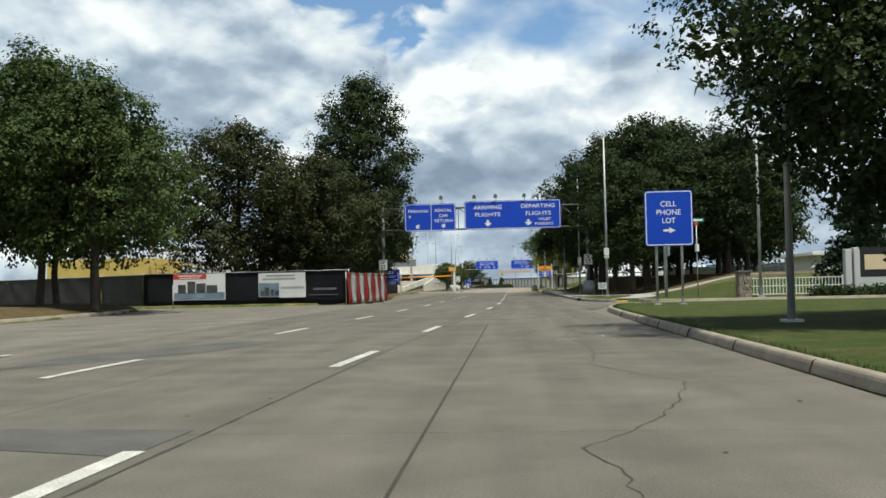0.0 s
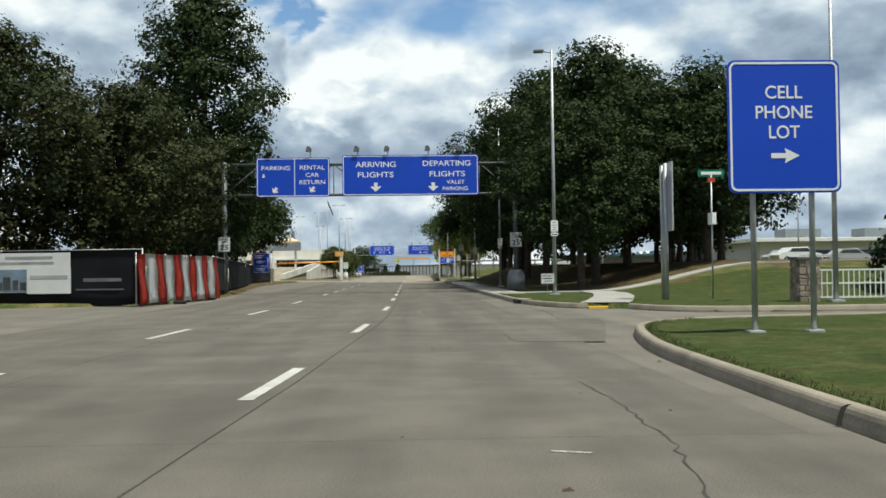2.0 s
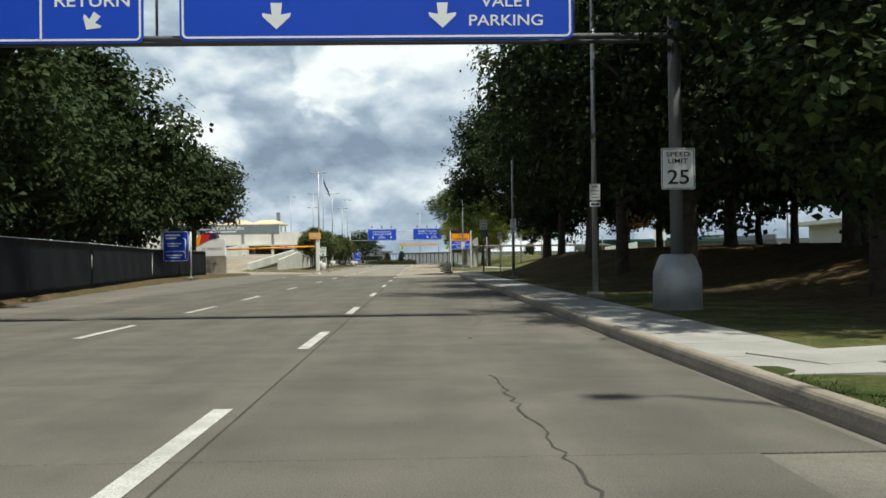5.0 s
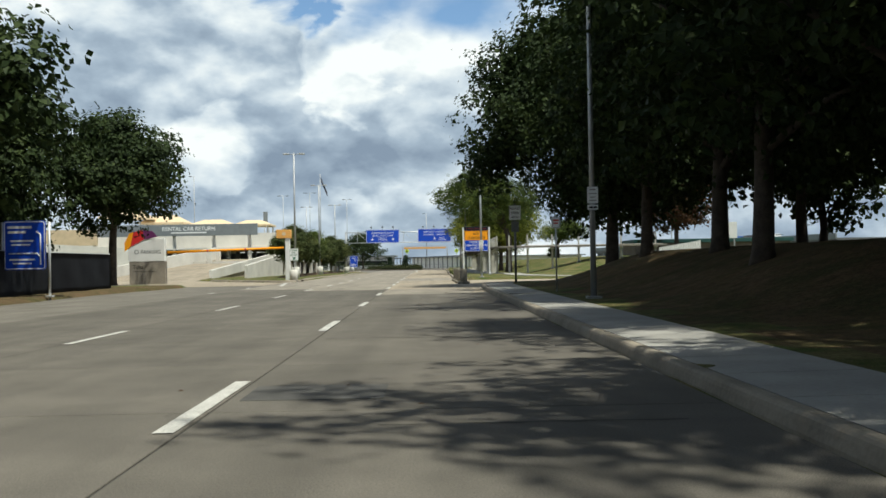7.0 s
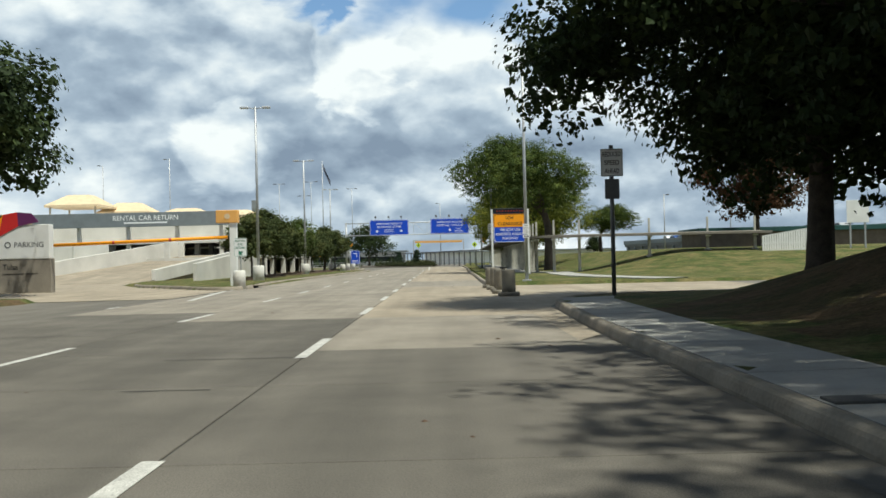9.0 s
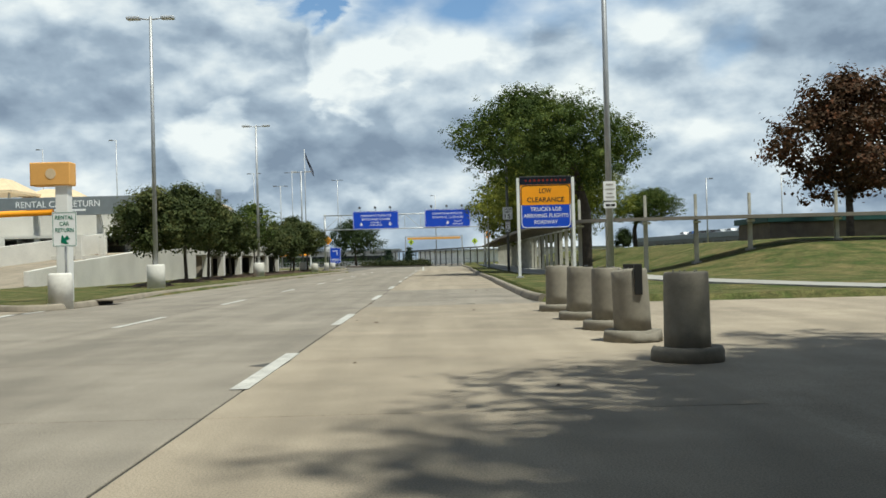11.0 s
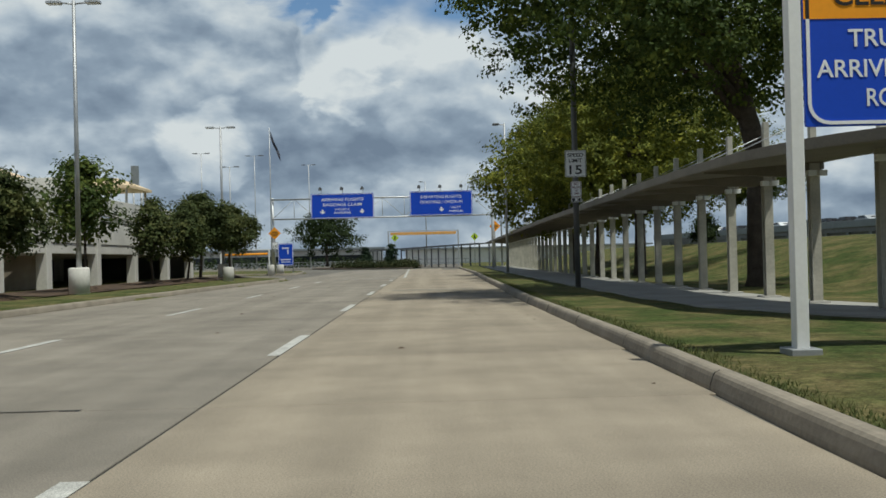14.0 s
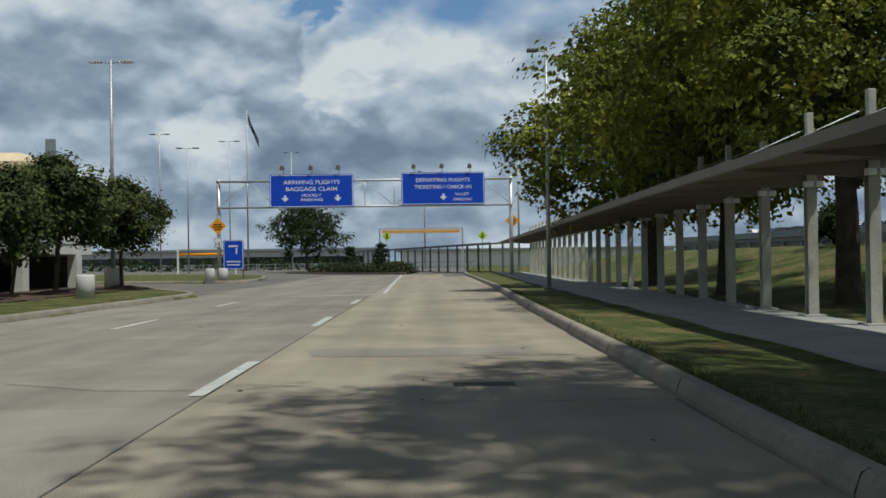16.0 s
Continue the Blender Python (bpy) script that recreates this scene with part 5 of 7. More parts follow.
def roof_slab(edges, z0, z1, thick):
    """Roof rising from its road edge to its inner edge, with a raised lip on the road side."""
    bm = bmesh.new()
    rows = []
    for (xa, ya), (xb, yb) in edges:
        ux, uy = xb - xa, yb - ya
        prof = ((0, z0 - thick), (0, z0 + 0.06), (0.03, z0 + 0.06), (0.03, z0), (1, z1), (1, z1 - thick))
        rows.append([bm.verts.new((xa + ux * q, ya + uy * q, z)) for q, z in prof])
    for a, b in zip(rows, rows[1:]):
        for j in range(len(a)):
            bm.faces.new((a[j], a[(j + 1) % len(a)], b[(j + 1) % len(a)], b[j]))
    bm.faces.new(rows[0][::-1]), bm.faces.new(rows[-1])
    bmesh.ops.recalc_face_normals(bm, faces=bm.faces[:])
    return bm


def h_post(x, y, z0, z1, w=0.086):
    """A wide-flange steel column: two flanges and the web between them."""
    bm = bmesh.new()
    box(bm, x - w, x + w, y - w, y - w + 0.02, z0, z1)
    box(bm, x - w, x + w, y + w - 0.02, y + w, z0, z1)
    box(bm, x - 0.012, x + 0.012, y - w + 0.02, y + w - 0.02, z0, z1)
    return bm


def ramp_bracket(x0, x1, y):
    """A tapered bracket under the roof, deepest at the post."""
    return plate([(x0, 2.46), (8.3 + x0 - 6.62, 2.36), (x1, 2.5), (x1, 2.62), (x0, 2.5)], 0, 0, y - 0.05, y + 0.05)


def walk_dx(y):
    return float(np.interp(y, [168, 200, 262], [0.0, 0.15, 1.6]))


outer = smooth([(24.0, 170.9), (16.0, 171.0), (11.0, 171.2), (8.9, 171.6), (7.6, 172.6), (6.85, 174.4), (6.6, 177.0), (6.55, 181.0)], 3)
inner = smooth([(24.0, 173.3), (16.0, 173.4), (12.6, 173.6), (10.9, 174.0), (9.8, 174.8), (9.1, 176.0), (8.85, 178.0), (8.76, 181.0)], 3)
straight = [((6.55 + walk_dx(y), y), (8.76 + walk_dx(y), y)) for y in [184 + 3 * k for k in range(27)]]
roof_edges = [(tuple(a)[:2], tuple(b)[:2]) for a, b in zip(outer, inner)] + straight
roof_part = part("roof", roof_slab(roof_edges, 2.58, 2.74, 0.1), CANOPY, walkway, "weathered grey roof with fascia lip curving to the side branch")
part("fascia", roof_slab([((xa - 0.03 if ya > 175 else xa, ya - (0.03 if ya < 175 else 0)), (xa + (0.01 if ya > 175 else 0), ya + (0.01 if ya < 175 else 0))) for (xa, ya), _ in roof_edges], 2.585, 2.585, 0.09), CANOPY, roof_part, "grey painted fascia strip")
post_y = [177.2 + 2.35 * k for k in range(34)]
for k, y in enumerate(post_y):
    dx = walk_dx(y)
    p = part("post", h_post(8.56 + dx, y, 0.1, 2.6), POST, walkway, "cream painted post")
    part("mast", cube(8.5 + dx, 8.62 + dx, y - 0.06, y + 0.06, 2.72, 3.66, 0.012), POST, p, "pale mast above the roof")
    part("footing", cube(8.37 + dx, 8.75 + dx, y - 0.19, y + 0.19, 0.0, 0.19, 0.02), WALK, p, "concrete footing")
    part("bracket", ramp_bracket(6.62 + dx, 8.74 + dx, y), CANOPY, walkway)
    part("lamp", cube(8.39 + dx, 8.54 + dx, y - 0.22, y - 0.11, 2.37, 2.47, 0.01), SIGNWHITE, p, "small white lamp")
    part("lamp", cube(8.58 + dx, 8.73 + dx, y - 0.22, y - 0.11, 2.37, 2.47, 0.01), SIGNWHITE, p, "small white lamp")
    part("stay_cable", rod((8.55 + dx, y, 3.4), (6.75 + dx, y + 0.6, 2.6), 0.012, 4), STEEL, walkway)
# posts of the branch to the side, and the one in the bend
for x, y in ((8.6, 174.6), (9.6, 172.7), (11.3, 172.4), (13.6, 172.3), (16.05, 172.2), (20.0, 172.1), (23.2, 172.0)):
    zb = land_at(x, y)
    q = part("post", h_post(x, y, zb - 0.1, 2.62), POST, walkway)
    part("footing", cube(x - 0.19, x + 0.19, y - 0.19, y + 0.19, zb - 0.1, zb + 0.07, 0.02), WALK, q, "concrete footing")
    part("mast", cube(x - 0.06, x + 0.06, y - 0.06, y + 0.06, 2.7, 3.7, 0.01), POST, q, "pale mast above the roof")
    part("lamp", cube(x - 0.17, x - 0.02, y - 0.22, y - 0.11, 2.37, 2.47, 0.01), SIGNWHITE, q, "small white lamp")
    part("lamp", cube(x + 0.02, x + 0.17, y - 0.22, y - 0.11, 2.37, 2.47, 0.01), SIGNWHITE, q, "small white lamp")

# white panel fence at the end of the branch
wf = thing("panel_fence", (23.2, 170.5, 0), "white slatted fence panel stepping up the berm", "fence")
for k in range(24):
    x = 0.16 * k
    part("slat", cube(x, x + 0.13, 0, 0.03, land_at(23.2 + x, 170.5) - 0.02, 2.3 + 0.025 * k, 0.0), WHITE, wf)
part("rail", cube(0, 3.84, 0.03, 0.07, 1.75, 1.85), WHITE, wf)

# ---- bollards ----
def bollard(x, y, turn, lean, notch):
    b = thing("bollard", (x, y, -0.004), "grey concrete pillar on a chipped octagonal base in the driveway", "bollard", "driveway bollards", turn=turn)
    rng = random.Random(int(y * 10))
    bm = tube(bmesh.new(), [(0, 0, 0.12), (0.2 * lean, 0, 0.3), (0.45 * lean, 0, 0.5), (0.7 * lean, 0, 0.7), (0.95 * lean, 0, 0.825), (lean, 0, 0.84)], [0.218, 0.216, 0.213, 0.211, 0.208, 0.198], 28)
    for v in bm.verts:
        if v.co.z > 0.8:
            v.co.z += rng.uniform(-0.012, 0.004)
    part("pillar", bm, BOLL, b)
    for a in (0.3, 1.4, 2.6, 4.0, 5.2):
        part("dowel", rod((lean + 0.12 * math.cos(a), 0.12 * math.sin(a), 0.82), (lean + 0.12 * math.cos(a), 0.12 * math.sin(a), 0.86), 0.006, 5), DARKSTEEL, b)
    # base: eight-sided, its upper edge broken away on one side
    bm = tube(bmesh.new(), [(0, 0, 0.0), (0, 0, 0.10), (0, 0, 0.135)], [0.35, 0.345, 0.332], 24)
    for v in bm.verts:
        a = math.atan2(v.co.y, v.co.x)
        k = 1.0 - 0.045 * (1 - abs(math.cos(4 * a)))
        if v.co.z > 0.05 and abs((a - notch + math.pi) % (2 * math.pi) - math.pi) < 0.5:
            k *= 0.86 + rng.uniform(-0.05, 0.05)
            v.co.z -= rng.uniform(0.01, 0.05)
        v.co.x, v.co.y = v.co.x * k + rng.uniform(-0.006, 0.006), v.co.y * k + rng.uniform(-0.006, 0.006)
    part("base", bm, BOLL, b, "chipped octagonal concrete base")
    return b


for k, (x, y, lean, notch) in enumerate(((3.92, 136.95, 0.0, 2.0), (3.85, 139.15, -0.03, -1.2), (3.9, 141.05, 0.0, -1.0), (3.85, 143.25, 0.02, 0.6), (3.81, 145.75, 0.0, 2.4))):
    b = bollard(x, y, 0, lean, notch)
    if k == 1:
        part("marker", cube(-0.01, 0.08, -0.235, -0.18, 0.55, 0.9, 0.004), BLACK, b, "dark marker strip let into the pillar")
        part("marker_board", cube(-0.05, 0.16, 0.21, 0.24, 0.55, 0.9, 0.004), BLACK, b, "dark board behind the pillar")

# ---- sidewalk, paths ----
side = thing("sidewalk", (0, 0, 0), "pale concrete sidewalk of square slabs behind the kerb", "sidewalk", kind="structure")
for k in range(43):
    y0 = 66.0 + 1.52 * k
    def kx(y):
        return float(np.interp(y, [66, 108, 122, 130, 132.5], [4.41, 4.41, 4.46, 4.7, 5.2]))
    bm = bmesh.new()
    V = [bm.verts.new(p) for p in ((kx(y0), y0, 0.145), (kx(y0) + 1.3, y0, 0.16), (kx(y0 + 1.5) + 1.3, y0 + 1.5, 0.16), (kx(y0 + 1.5), y0 + 1.5, 0.145))]
    f = bm.faces.new(V)
    r_ = bmesh.ops.extrude_face_region(bm, geom=[f])
    bmesh.ops.translate(bm, verts=[e for e in r_["geom"] if isinstance(e, bmesh.types.BMVert)], vec=(0, 0, -0.1))
    bmesh.ops.recalc_face_normals(bm, faces=bm.faces[:])
    part("slab", bm, WALK, side)


def path_strip(points, w, z, label, material=WALK):
    """A flat concrete path with thickness that follows the land."""
    bm, rows = bmesh.new(), []
    fine_pts = []
    for (x0, y0), (x1, y1) in zip(points, points[1:]):
        n = max(1, int(math.hypot(x1 - x0, y1 - y0) / 0.8))
        fine_pts += [(x0 + (x1 - x0) * k / n, y0 + (y1 - y0) * k / n) for k in range(n)]
    pts = [Vector(p) for p in fine_pts + [points[-1]]]
    for k, p in enumerate(pts):
        d = (pts[min(k + 1, len(pts) - 1)] - pts[max(k - 1, 0)]).normalized()
        nrm = Vector((d.y, -d.x))
        zz = land_at(p.x, p.y) + z
        rows.append([bm.verts.new((p.x + nrm.x * o, p.y + nrm.y * o, zz + q)) for o, q in ((-w / 2, -0.15), (-w / 2, 0), (w / 2, 0), (w / 2, -0.15))])
    for a, b in zip(rows, rows[1:]):
        for j in range(3):
            bm.faces.new((a[j], b[j], b[j + 1], a[j + 1]))
    bmesh.ops.recalc_face_normals(bm, faces=bm.faces[:])
    return solid("footpath", bm, material, label, "footpath", "footpaths", "structure")


path_strip([(6.55, 52.7), (7.2, 55.0), (8.3, 59.5), (9.1, 64.0), (9.2, 67.8)], 1.5, 0.035, "pale concrete footpath from the ramp to the sidewalk")
path_strip([(5.0, 67.2), (9.2, 68.6), (14, 70), (24, 72)], 1.2, 0.03, "pale concrete footpath up over the berm")
path_strip([(10.4, 172.6), (9.6, 173.2), (8.6, 174.6), (7.75, 177.5), (7.55, 183), (7.55, 190), (7.65, 200), (8.1, 230), (8.9, 262)], 2.5, 0.03, "grey concrete walk under the covered roof")
path_strip([(9.7, 171.9), (9.4, 166), (9.5, 160), (10.8, 153), (12.0, 149.0)], 1.6, 0.04, "pale concrete footpath to the driveway")
solid("tactile_strip", cube(6.02, 7.05, 52.42, 52.95, -0.02, 0.055, 0.01), YELLOW, "yellow tactile strip at the ramp", "tactile strip", kind="structure")

# ---- parking garage ----
gar = thing("parking_garage", (0, 0, 0), "pale concrete parking garage with open levels and tan shade roofs", "parking garage")
for z0, z1 in ((2.2, 3.3), (3.68, 4.6)):
    part("parapet", cube(-14.95, -14.7, 194.5, 231, z0, z1, 0.03), STUCCO, gar)
    part("parapet", cube(-60, -14.95, 230.75, 231, z0, z1, 0.03), STUCCO, gar)
part("edge_beam", cube(-14.98, -14.74, 194.5, 231, 1.72, 2.185, 0.02), STUCCO, gar, "stained concrete edge beam")
part("deck", cube(-60, -14.98, 205, 230.7, 1.9, 2.15), STUCCO, gar)
part("deck", cube(-60, -14.98, 205, 230.7, 3.45, 3.66), STUCCO, gar)
part("deck", cube(-60, -27.2, 230.72, 262, 3.45, 3.66), STUCCO, gar)
part("parapet", cube(-27.2, -26.95, 231.1, 262, 3.3, 5.0, 0.03), STUCCO, gar)
for y in (238, 246, 254, 261):
    part("column", cube(-27.6, -27.2, y - 0.25, y + 0.25, 0, 3.45, 0.03), STUCCO, gar)
# walls added in darkened concrete so that the garage interior reads as shade
part("end_wall", cube(-60, -15.4, 230.4, 230.7, 0, 1.9), DARKIN, gar, "added end wall, coloured dark for the shade of the ground level")
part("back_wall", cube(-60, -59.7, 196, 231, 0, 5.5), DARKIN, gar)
part("deck", cube(-15.9, -14.98, 194.5, 205, 1.9, 2.15), STUCCO, gar)
for y in (198.1, 203.0, 209.5, 215.8, 222.7, 229.0):
    for x in (-14.9, -24, -33):
        part("column", cube(x - 0.25, x + 0.25, y - 0.3, y + 0.3, 0, 3.45, 0.03), STUCCO, gar)
    part("beam", cube(-50, -15.2, y - 0.2, y + 0.2, 1.65, 1.9), STUCCO, gar)
for x in (-40, -35, -30, -25, -20.5):
    part("column", cube(x - 0.2, x + 0.2, 205.2, 205.6, 2.15, 5.3, 0.02), STUCCO, gar)
fas = part("fascia", cube(-39.5, -19.4, 204.6, 204.95, 5.2, 6.65, 0.03), GREYFASCIA, gar, "grey sign fascia")
lettering("RENTAL CAR RETURN", 0.5, 6.6, -28.0, 6.1, 204.6, SIGNWHITE, fas)
bars([(-28.0, 5.6, 4.4, 0.16)], 204.6, SIGNWHITE, fas)
part("wall", cube(-60, -39.5, 204.6, 205.0, 4.2, 6.2), TANROOF, gar)
part("upper_parapet", cube(-60, -15.1, 209, 209.25, 3.67, 5.6, 0.03), STUCCO, gar)


def shade_roof(x0, x1, y0, y1, z0, z1):
    """A hipped canvas roof on slim columns."""
    bm = bmesh.new()
    r = 0.3
    lo = [bm.verts.new(p) for p in ((x0, y0, z0), (x1, y0, z0), (x1, y1, z0), (x0, y1, z0))]
    lip = [bm.verts.new((v.co.x, v.co.y, z0 - 0.25)) for v in lo]
    hi = [bm.verts.new((x0 + (x1 - x0) * (0.3 if a else 0.7), y0 + (y1 - y0) * (0.35 if b else 0.65), z1)) for a, b in ((1, 1), (0, 1), (0, 0), (1, 0))]
    for k in range(4):
        j = (k + 1) % 4
        bm.faces.new((lo[k], lo[j], hi[j], hi[k])), bm.faces.new((lip[k], lip[j], lo[j], lo[k]))
    bm.faces.new(hi), bm.faces.new(lip[::-1])
    bmesh.ops.recalc_face_normals(bm, faces=bm.faces[:])
    part("shade_roof", bm, TANROOF, gar, "tan canvas hip roof")
    for x, y in ((x0 + 0.5, y0 + 0.5), (x1 - 0.5, y0 + 0.5), (x0 + 0.5, y1 - 0.5), (x1 - 0.5, y1 - 0.5)):
        part("column", rod((x, y, 4.4), (x, y, z0), 0.12), POST, gar)


shade_roof(-44.5, -38.2, 220, 227, 8.6, 9.9)
shade_roof(-40.5, -34.0, 226, 232, 8.0, 9.2)
shade_roof(-33.5, -27.0, 227, 233, 7.6, 8.4)
shade_roof(-31.4, -24.9, 249, 256, 8.45, 9.3)
board = part("upright_board", cube(-27.5, -26.75, 258, 258.25, 8.8, 11.1, 0.02), GREYFASCIA, gar, "tall grey upright board")
part("post", rod((-27.3, 258.12, 3.66), (-27.3, 258.12, 8.85), 0.1), STEEL, board)
part("post", rod((-26.5, 258.1, 3.66), (-26.5, 258.1, 9.0), 0.12), STEEL, board)


def ramp_piece(bm, a, b, w0, w1):
    """A wall or slab from a to b (x0, x1, y, z0, z1 at each end)."""
    v = []
    for (x0, x1, y, z0, z1) in (a, b):
        v += [bm.verts.new(p) for p in ((x0, y, z0), (x1, y, z0), (x1, y, z1), (x0, y, z1))]
    for f in ((0, 1, 2, 3), (7, 6, 5, 4), (0, 4, 5, 1), (1, 5, 6, 2), (2, 6, 7, 3), (3, 7, 4, 0)):
        bm.faces.new([v[k] for k in f])
    bmesh.ops.recalc_face_normals(bm, faces=bm.faces[:])
    return bm


part("ramp", ramp_piece(bmesh.new(), (-30.5, -19.6, 176, -0.05, 0.02), (-24.5, -16.0, 205, -0.05, 2.16), 0, 0), CONC, gar, "concrete ramp up into the garage")
part("ramp_wall", ramp_piece(bmesh.new(), (-30.8, -30.5, 176, 0, 1.0), (-24.8, -24.5, 205, 0, 3.7), 0, 0), STUCCO, gar)
part("ramp_wall", ramp_piece(bmesh.new(), (-19.6, -19.3, 178, 0, 0.9), (-16.0, -15.7, 205, 2.0, 3.25), 0, 0), STUCCO, gar)
part("side_wall", ramp_piece(bmesh.new(), (-15.0, -14.75, 172, 0, 1.3), (-15.0, -14.75, 194.4, 0, 2.55), 0, 0), STUCCO, gar)
part("ramp_wall", ramp_piece(bmesh.new(), (-48, -47.7, 186, 0, 4.6), (-30.5, -30.2, 200, 0, 3.4), 0, 0), STUCCO, gar)

clr = thing("clearance_bar", (-8.45, 154.2, 0.1), "white clearance portal post with orange cap and orange bar", "clearance bar")
part("post", cube(-0.17, 0.17, -0.17, 0.17, -0.1, 3.75, 0.02), WHITE, clr)
part("cap", cube(-0.82, 0.26, -0.24, 0.24, 3.15, 3.78, 0.03), CAPORANGE, clr, "orange cap box")
part("cap_badge", rod((-0.25, -0.25, 3.47), (-0.25, -0.24, 3.47), 0.14, 16), TANROOF, clr)
part("bar", rod((-8.9, 0, 2.237), (-0.3, 0, 2.45), 0.085, 12), ORANGE, clr, "orange hanging bar")
for x in (-6.0, -3.2):
    part("band", rod((x, 0, 2.455 + 0.0248 * x), (x + 0.12, 0, 2.458 + 0.0248 * x), 0.092, 12), RED, clr)
sm = pole_sign((-7.75, 152.4, 0.1), 2.3, "white rental return notice with green words and arrow", r=0.03)
small_sign(sm, 0.62, 0.88, 1.9, (("RENTAL", 0.46, 0.1, 0.3), ("CAR", 0.24, 0.1, 0.14), ("RETURN", 0.46, 0.1, -0.02)), ink=GREEN, y=-0.05)
arrow(0, 1.63, 0.24, 55, -0.055, GREEN, sm)
for x, y in ((-7.75, 152.0), (-9.0, 213.5), (-11.0, 240.8), (-10.3, 241.2)):
    solid("concrete_barrel", tube(bmesh.new(), [(x, y, 0.0), (x, y, 0.85), (x, y, 0.9)], [0.3, 0.29, 0.25], 16), STUCCO, "round pale concrete post stump on the verge", "bollard", "verge stumps")

filled([(-14.6, 196), (-10.6, 192), (-10.2, 205), (-10.4, 226), (-12.6, 230.5), (-14.6, 230.5)], 0.165, "mulch_bed", MULCH, "dark mulch bed under the street trees", "mulch bed")

# airport parking sign
ps = thing("entrance_sign", (-18.9, 154.5, 0.1), "white and grey monument sign with red and orange wing", "monument sign")
part("plinth", cube(-1.3, 1.36, -0.25, 0.25, -0.1, 1.6, 0.02), CONC_GREY, ps, "grey concrete plinth")
part("face", cube(-1.36, 1.3, -0.28, 0.28, 1.62, 3.3, 0.02), WHITE, ps, "white face panel")
for material, label, outline in ((ORANGE, "orange wing blade", [(-1.62, 2.35), (-1.62, 3.0), (-1.25, 3.7), (-0.95, 3.8), (-1.2, 2.7)]), (SCARLET, "red wing blade", [(-1.2, 2.7), (-0.95, 3.8), (-0.25, 3.92), (-0.2, 3.22)]), (PURPLE, "purple wing blade", [(-0.2, 3.22), (-0.25, 3.92), (0.45, 3.85), (0.82, 3.42)])):
    part("wing", plate(outline, 0, 0, -0.31, -0.28), material, ps, label)
lettering("PARKING", 0.26, 1.45, 0.3, 2.3, -0.28, DARKSTEEL, ps)
part("arrow_disc", ring(0.32, 0.32, 0.16, 0.05, -0.75, 2.3, -0.29, -0.28), DARKSTEEL, ps)
lettering("Tulsa", 0.28, 0.75, -0.65, 1.2, -0.25, BLACK, ps)
lettering("International Airport", 0.15, 1.75, -0.15, 0.85, -0.25, BLACK, ps)

# ---- lot to the right of the side street ----
lf = thing("picket_fence", (12.9, 52.0, 0.13), "low white metal picket fence between stone pillars", "fence")
for k in range(60):
    part("picket", cube(0.1 + 0.165 * k, 0.13 + 0.165 * k, -0.012, 0.012, 0.08, 0.95), WHITE, lf)
for z in (0.1, 0.52, 0.92):
    part("rail", cube(0, 10, -0.02, 0.02, z, z + 0.05), WHITE, lf)
for x in (2.1, 4.6, 7.1, 9.6):
    part("post", cube(x - 0.04, x + 0.04, -0.04, 0.04, 0, 1.05), WHITE, lf)
sp_ = thing("stone_pillar", (12.5, 52.0, 0.1), "square field-stone pillar with a flat cap", "pillar")
part("core", cube(-0.29, 0.29, -0.29, 0.29, -0.05, 1.3), MORTAR, sp_)
rng = random.Random(5)
for face in range(4):
    z = 0.0
    while z < 1.22:
        hh = rng.uniform(0.12, 0.22)
        x = -0.31
        while x < 0.26:
            ww = min(rng.uniform(0.14, 0.3), 0.31 - x)
            s_ = part("stone", cube(x + 0.012, x + ww - 0.012, -0.33 - rng.uniform(0, 0.03), -0.28, z + 0.012, min(z + hh, 1.3) - 0.012, 0.015), STONE, sp_)
            s_.matrix_local = pose(0, 0, 0, 0, 0, 90 * face)
            x += ww
        z += hh
part("cap", cube(-0.38, 0.38, -0.38, 0.38, 1.3, 1.38, 0.015), DARKSTEEL, sp_, "grey slab cap")


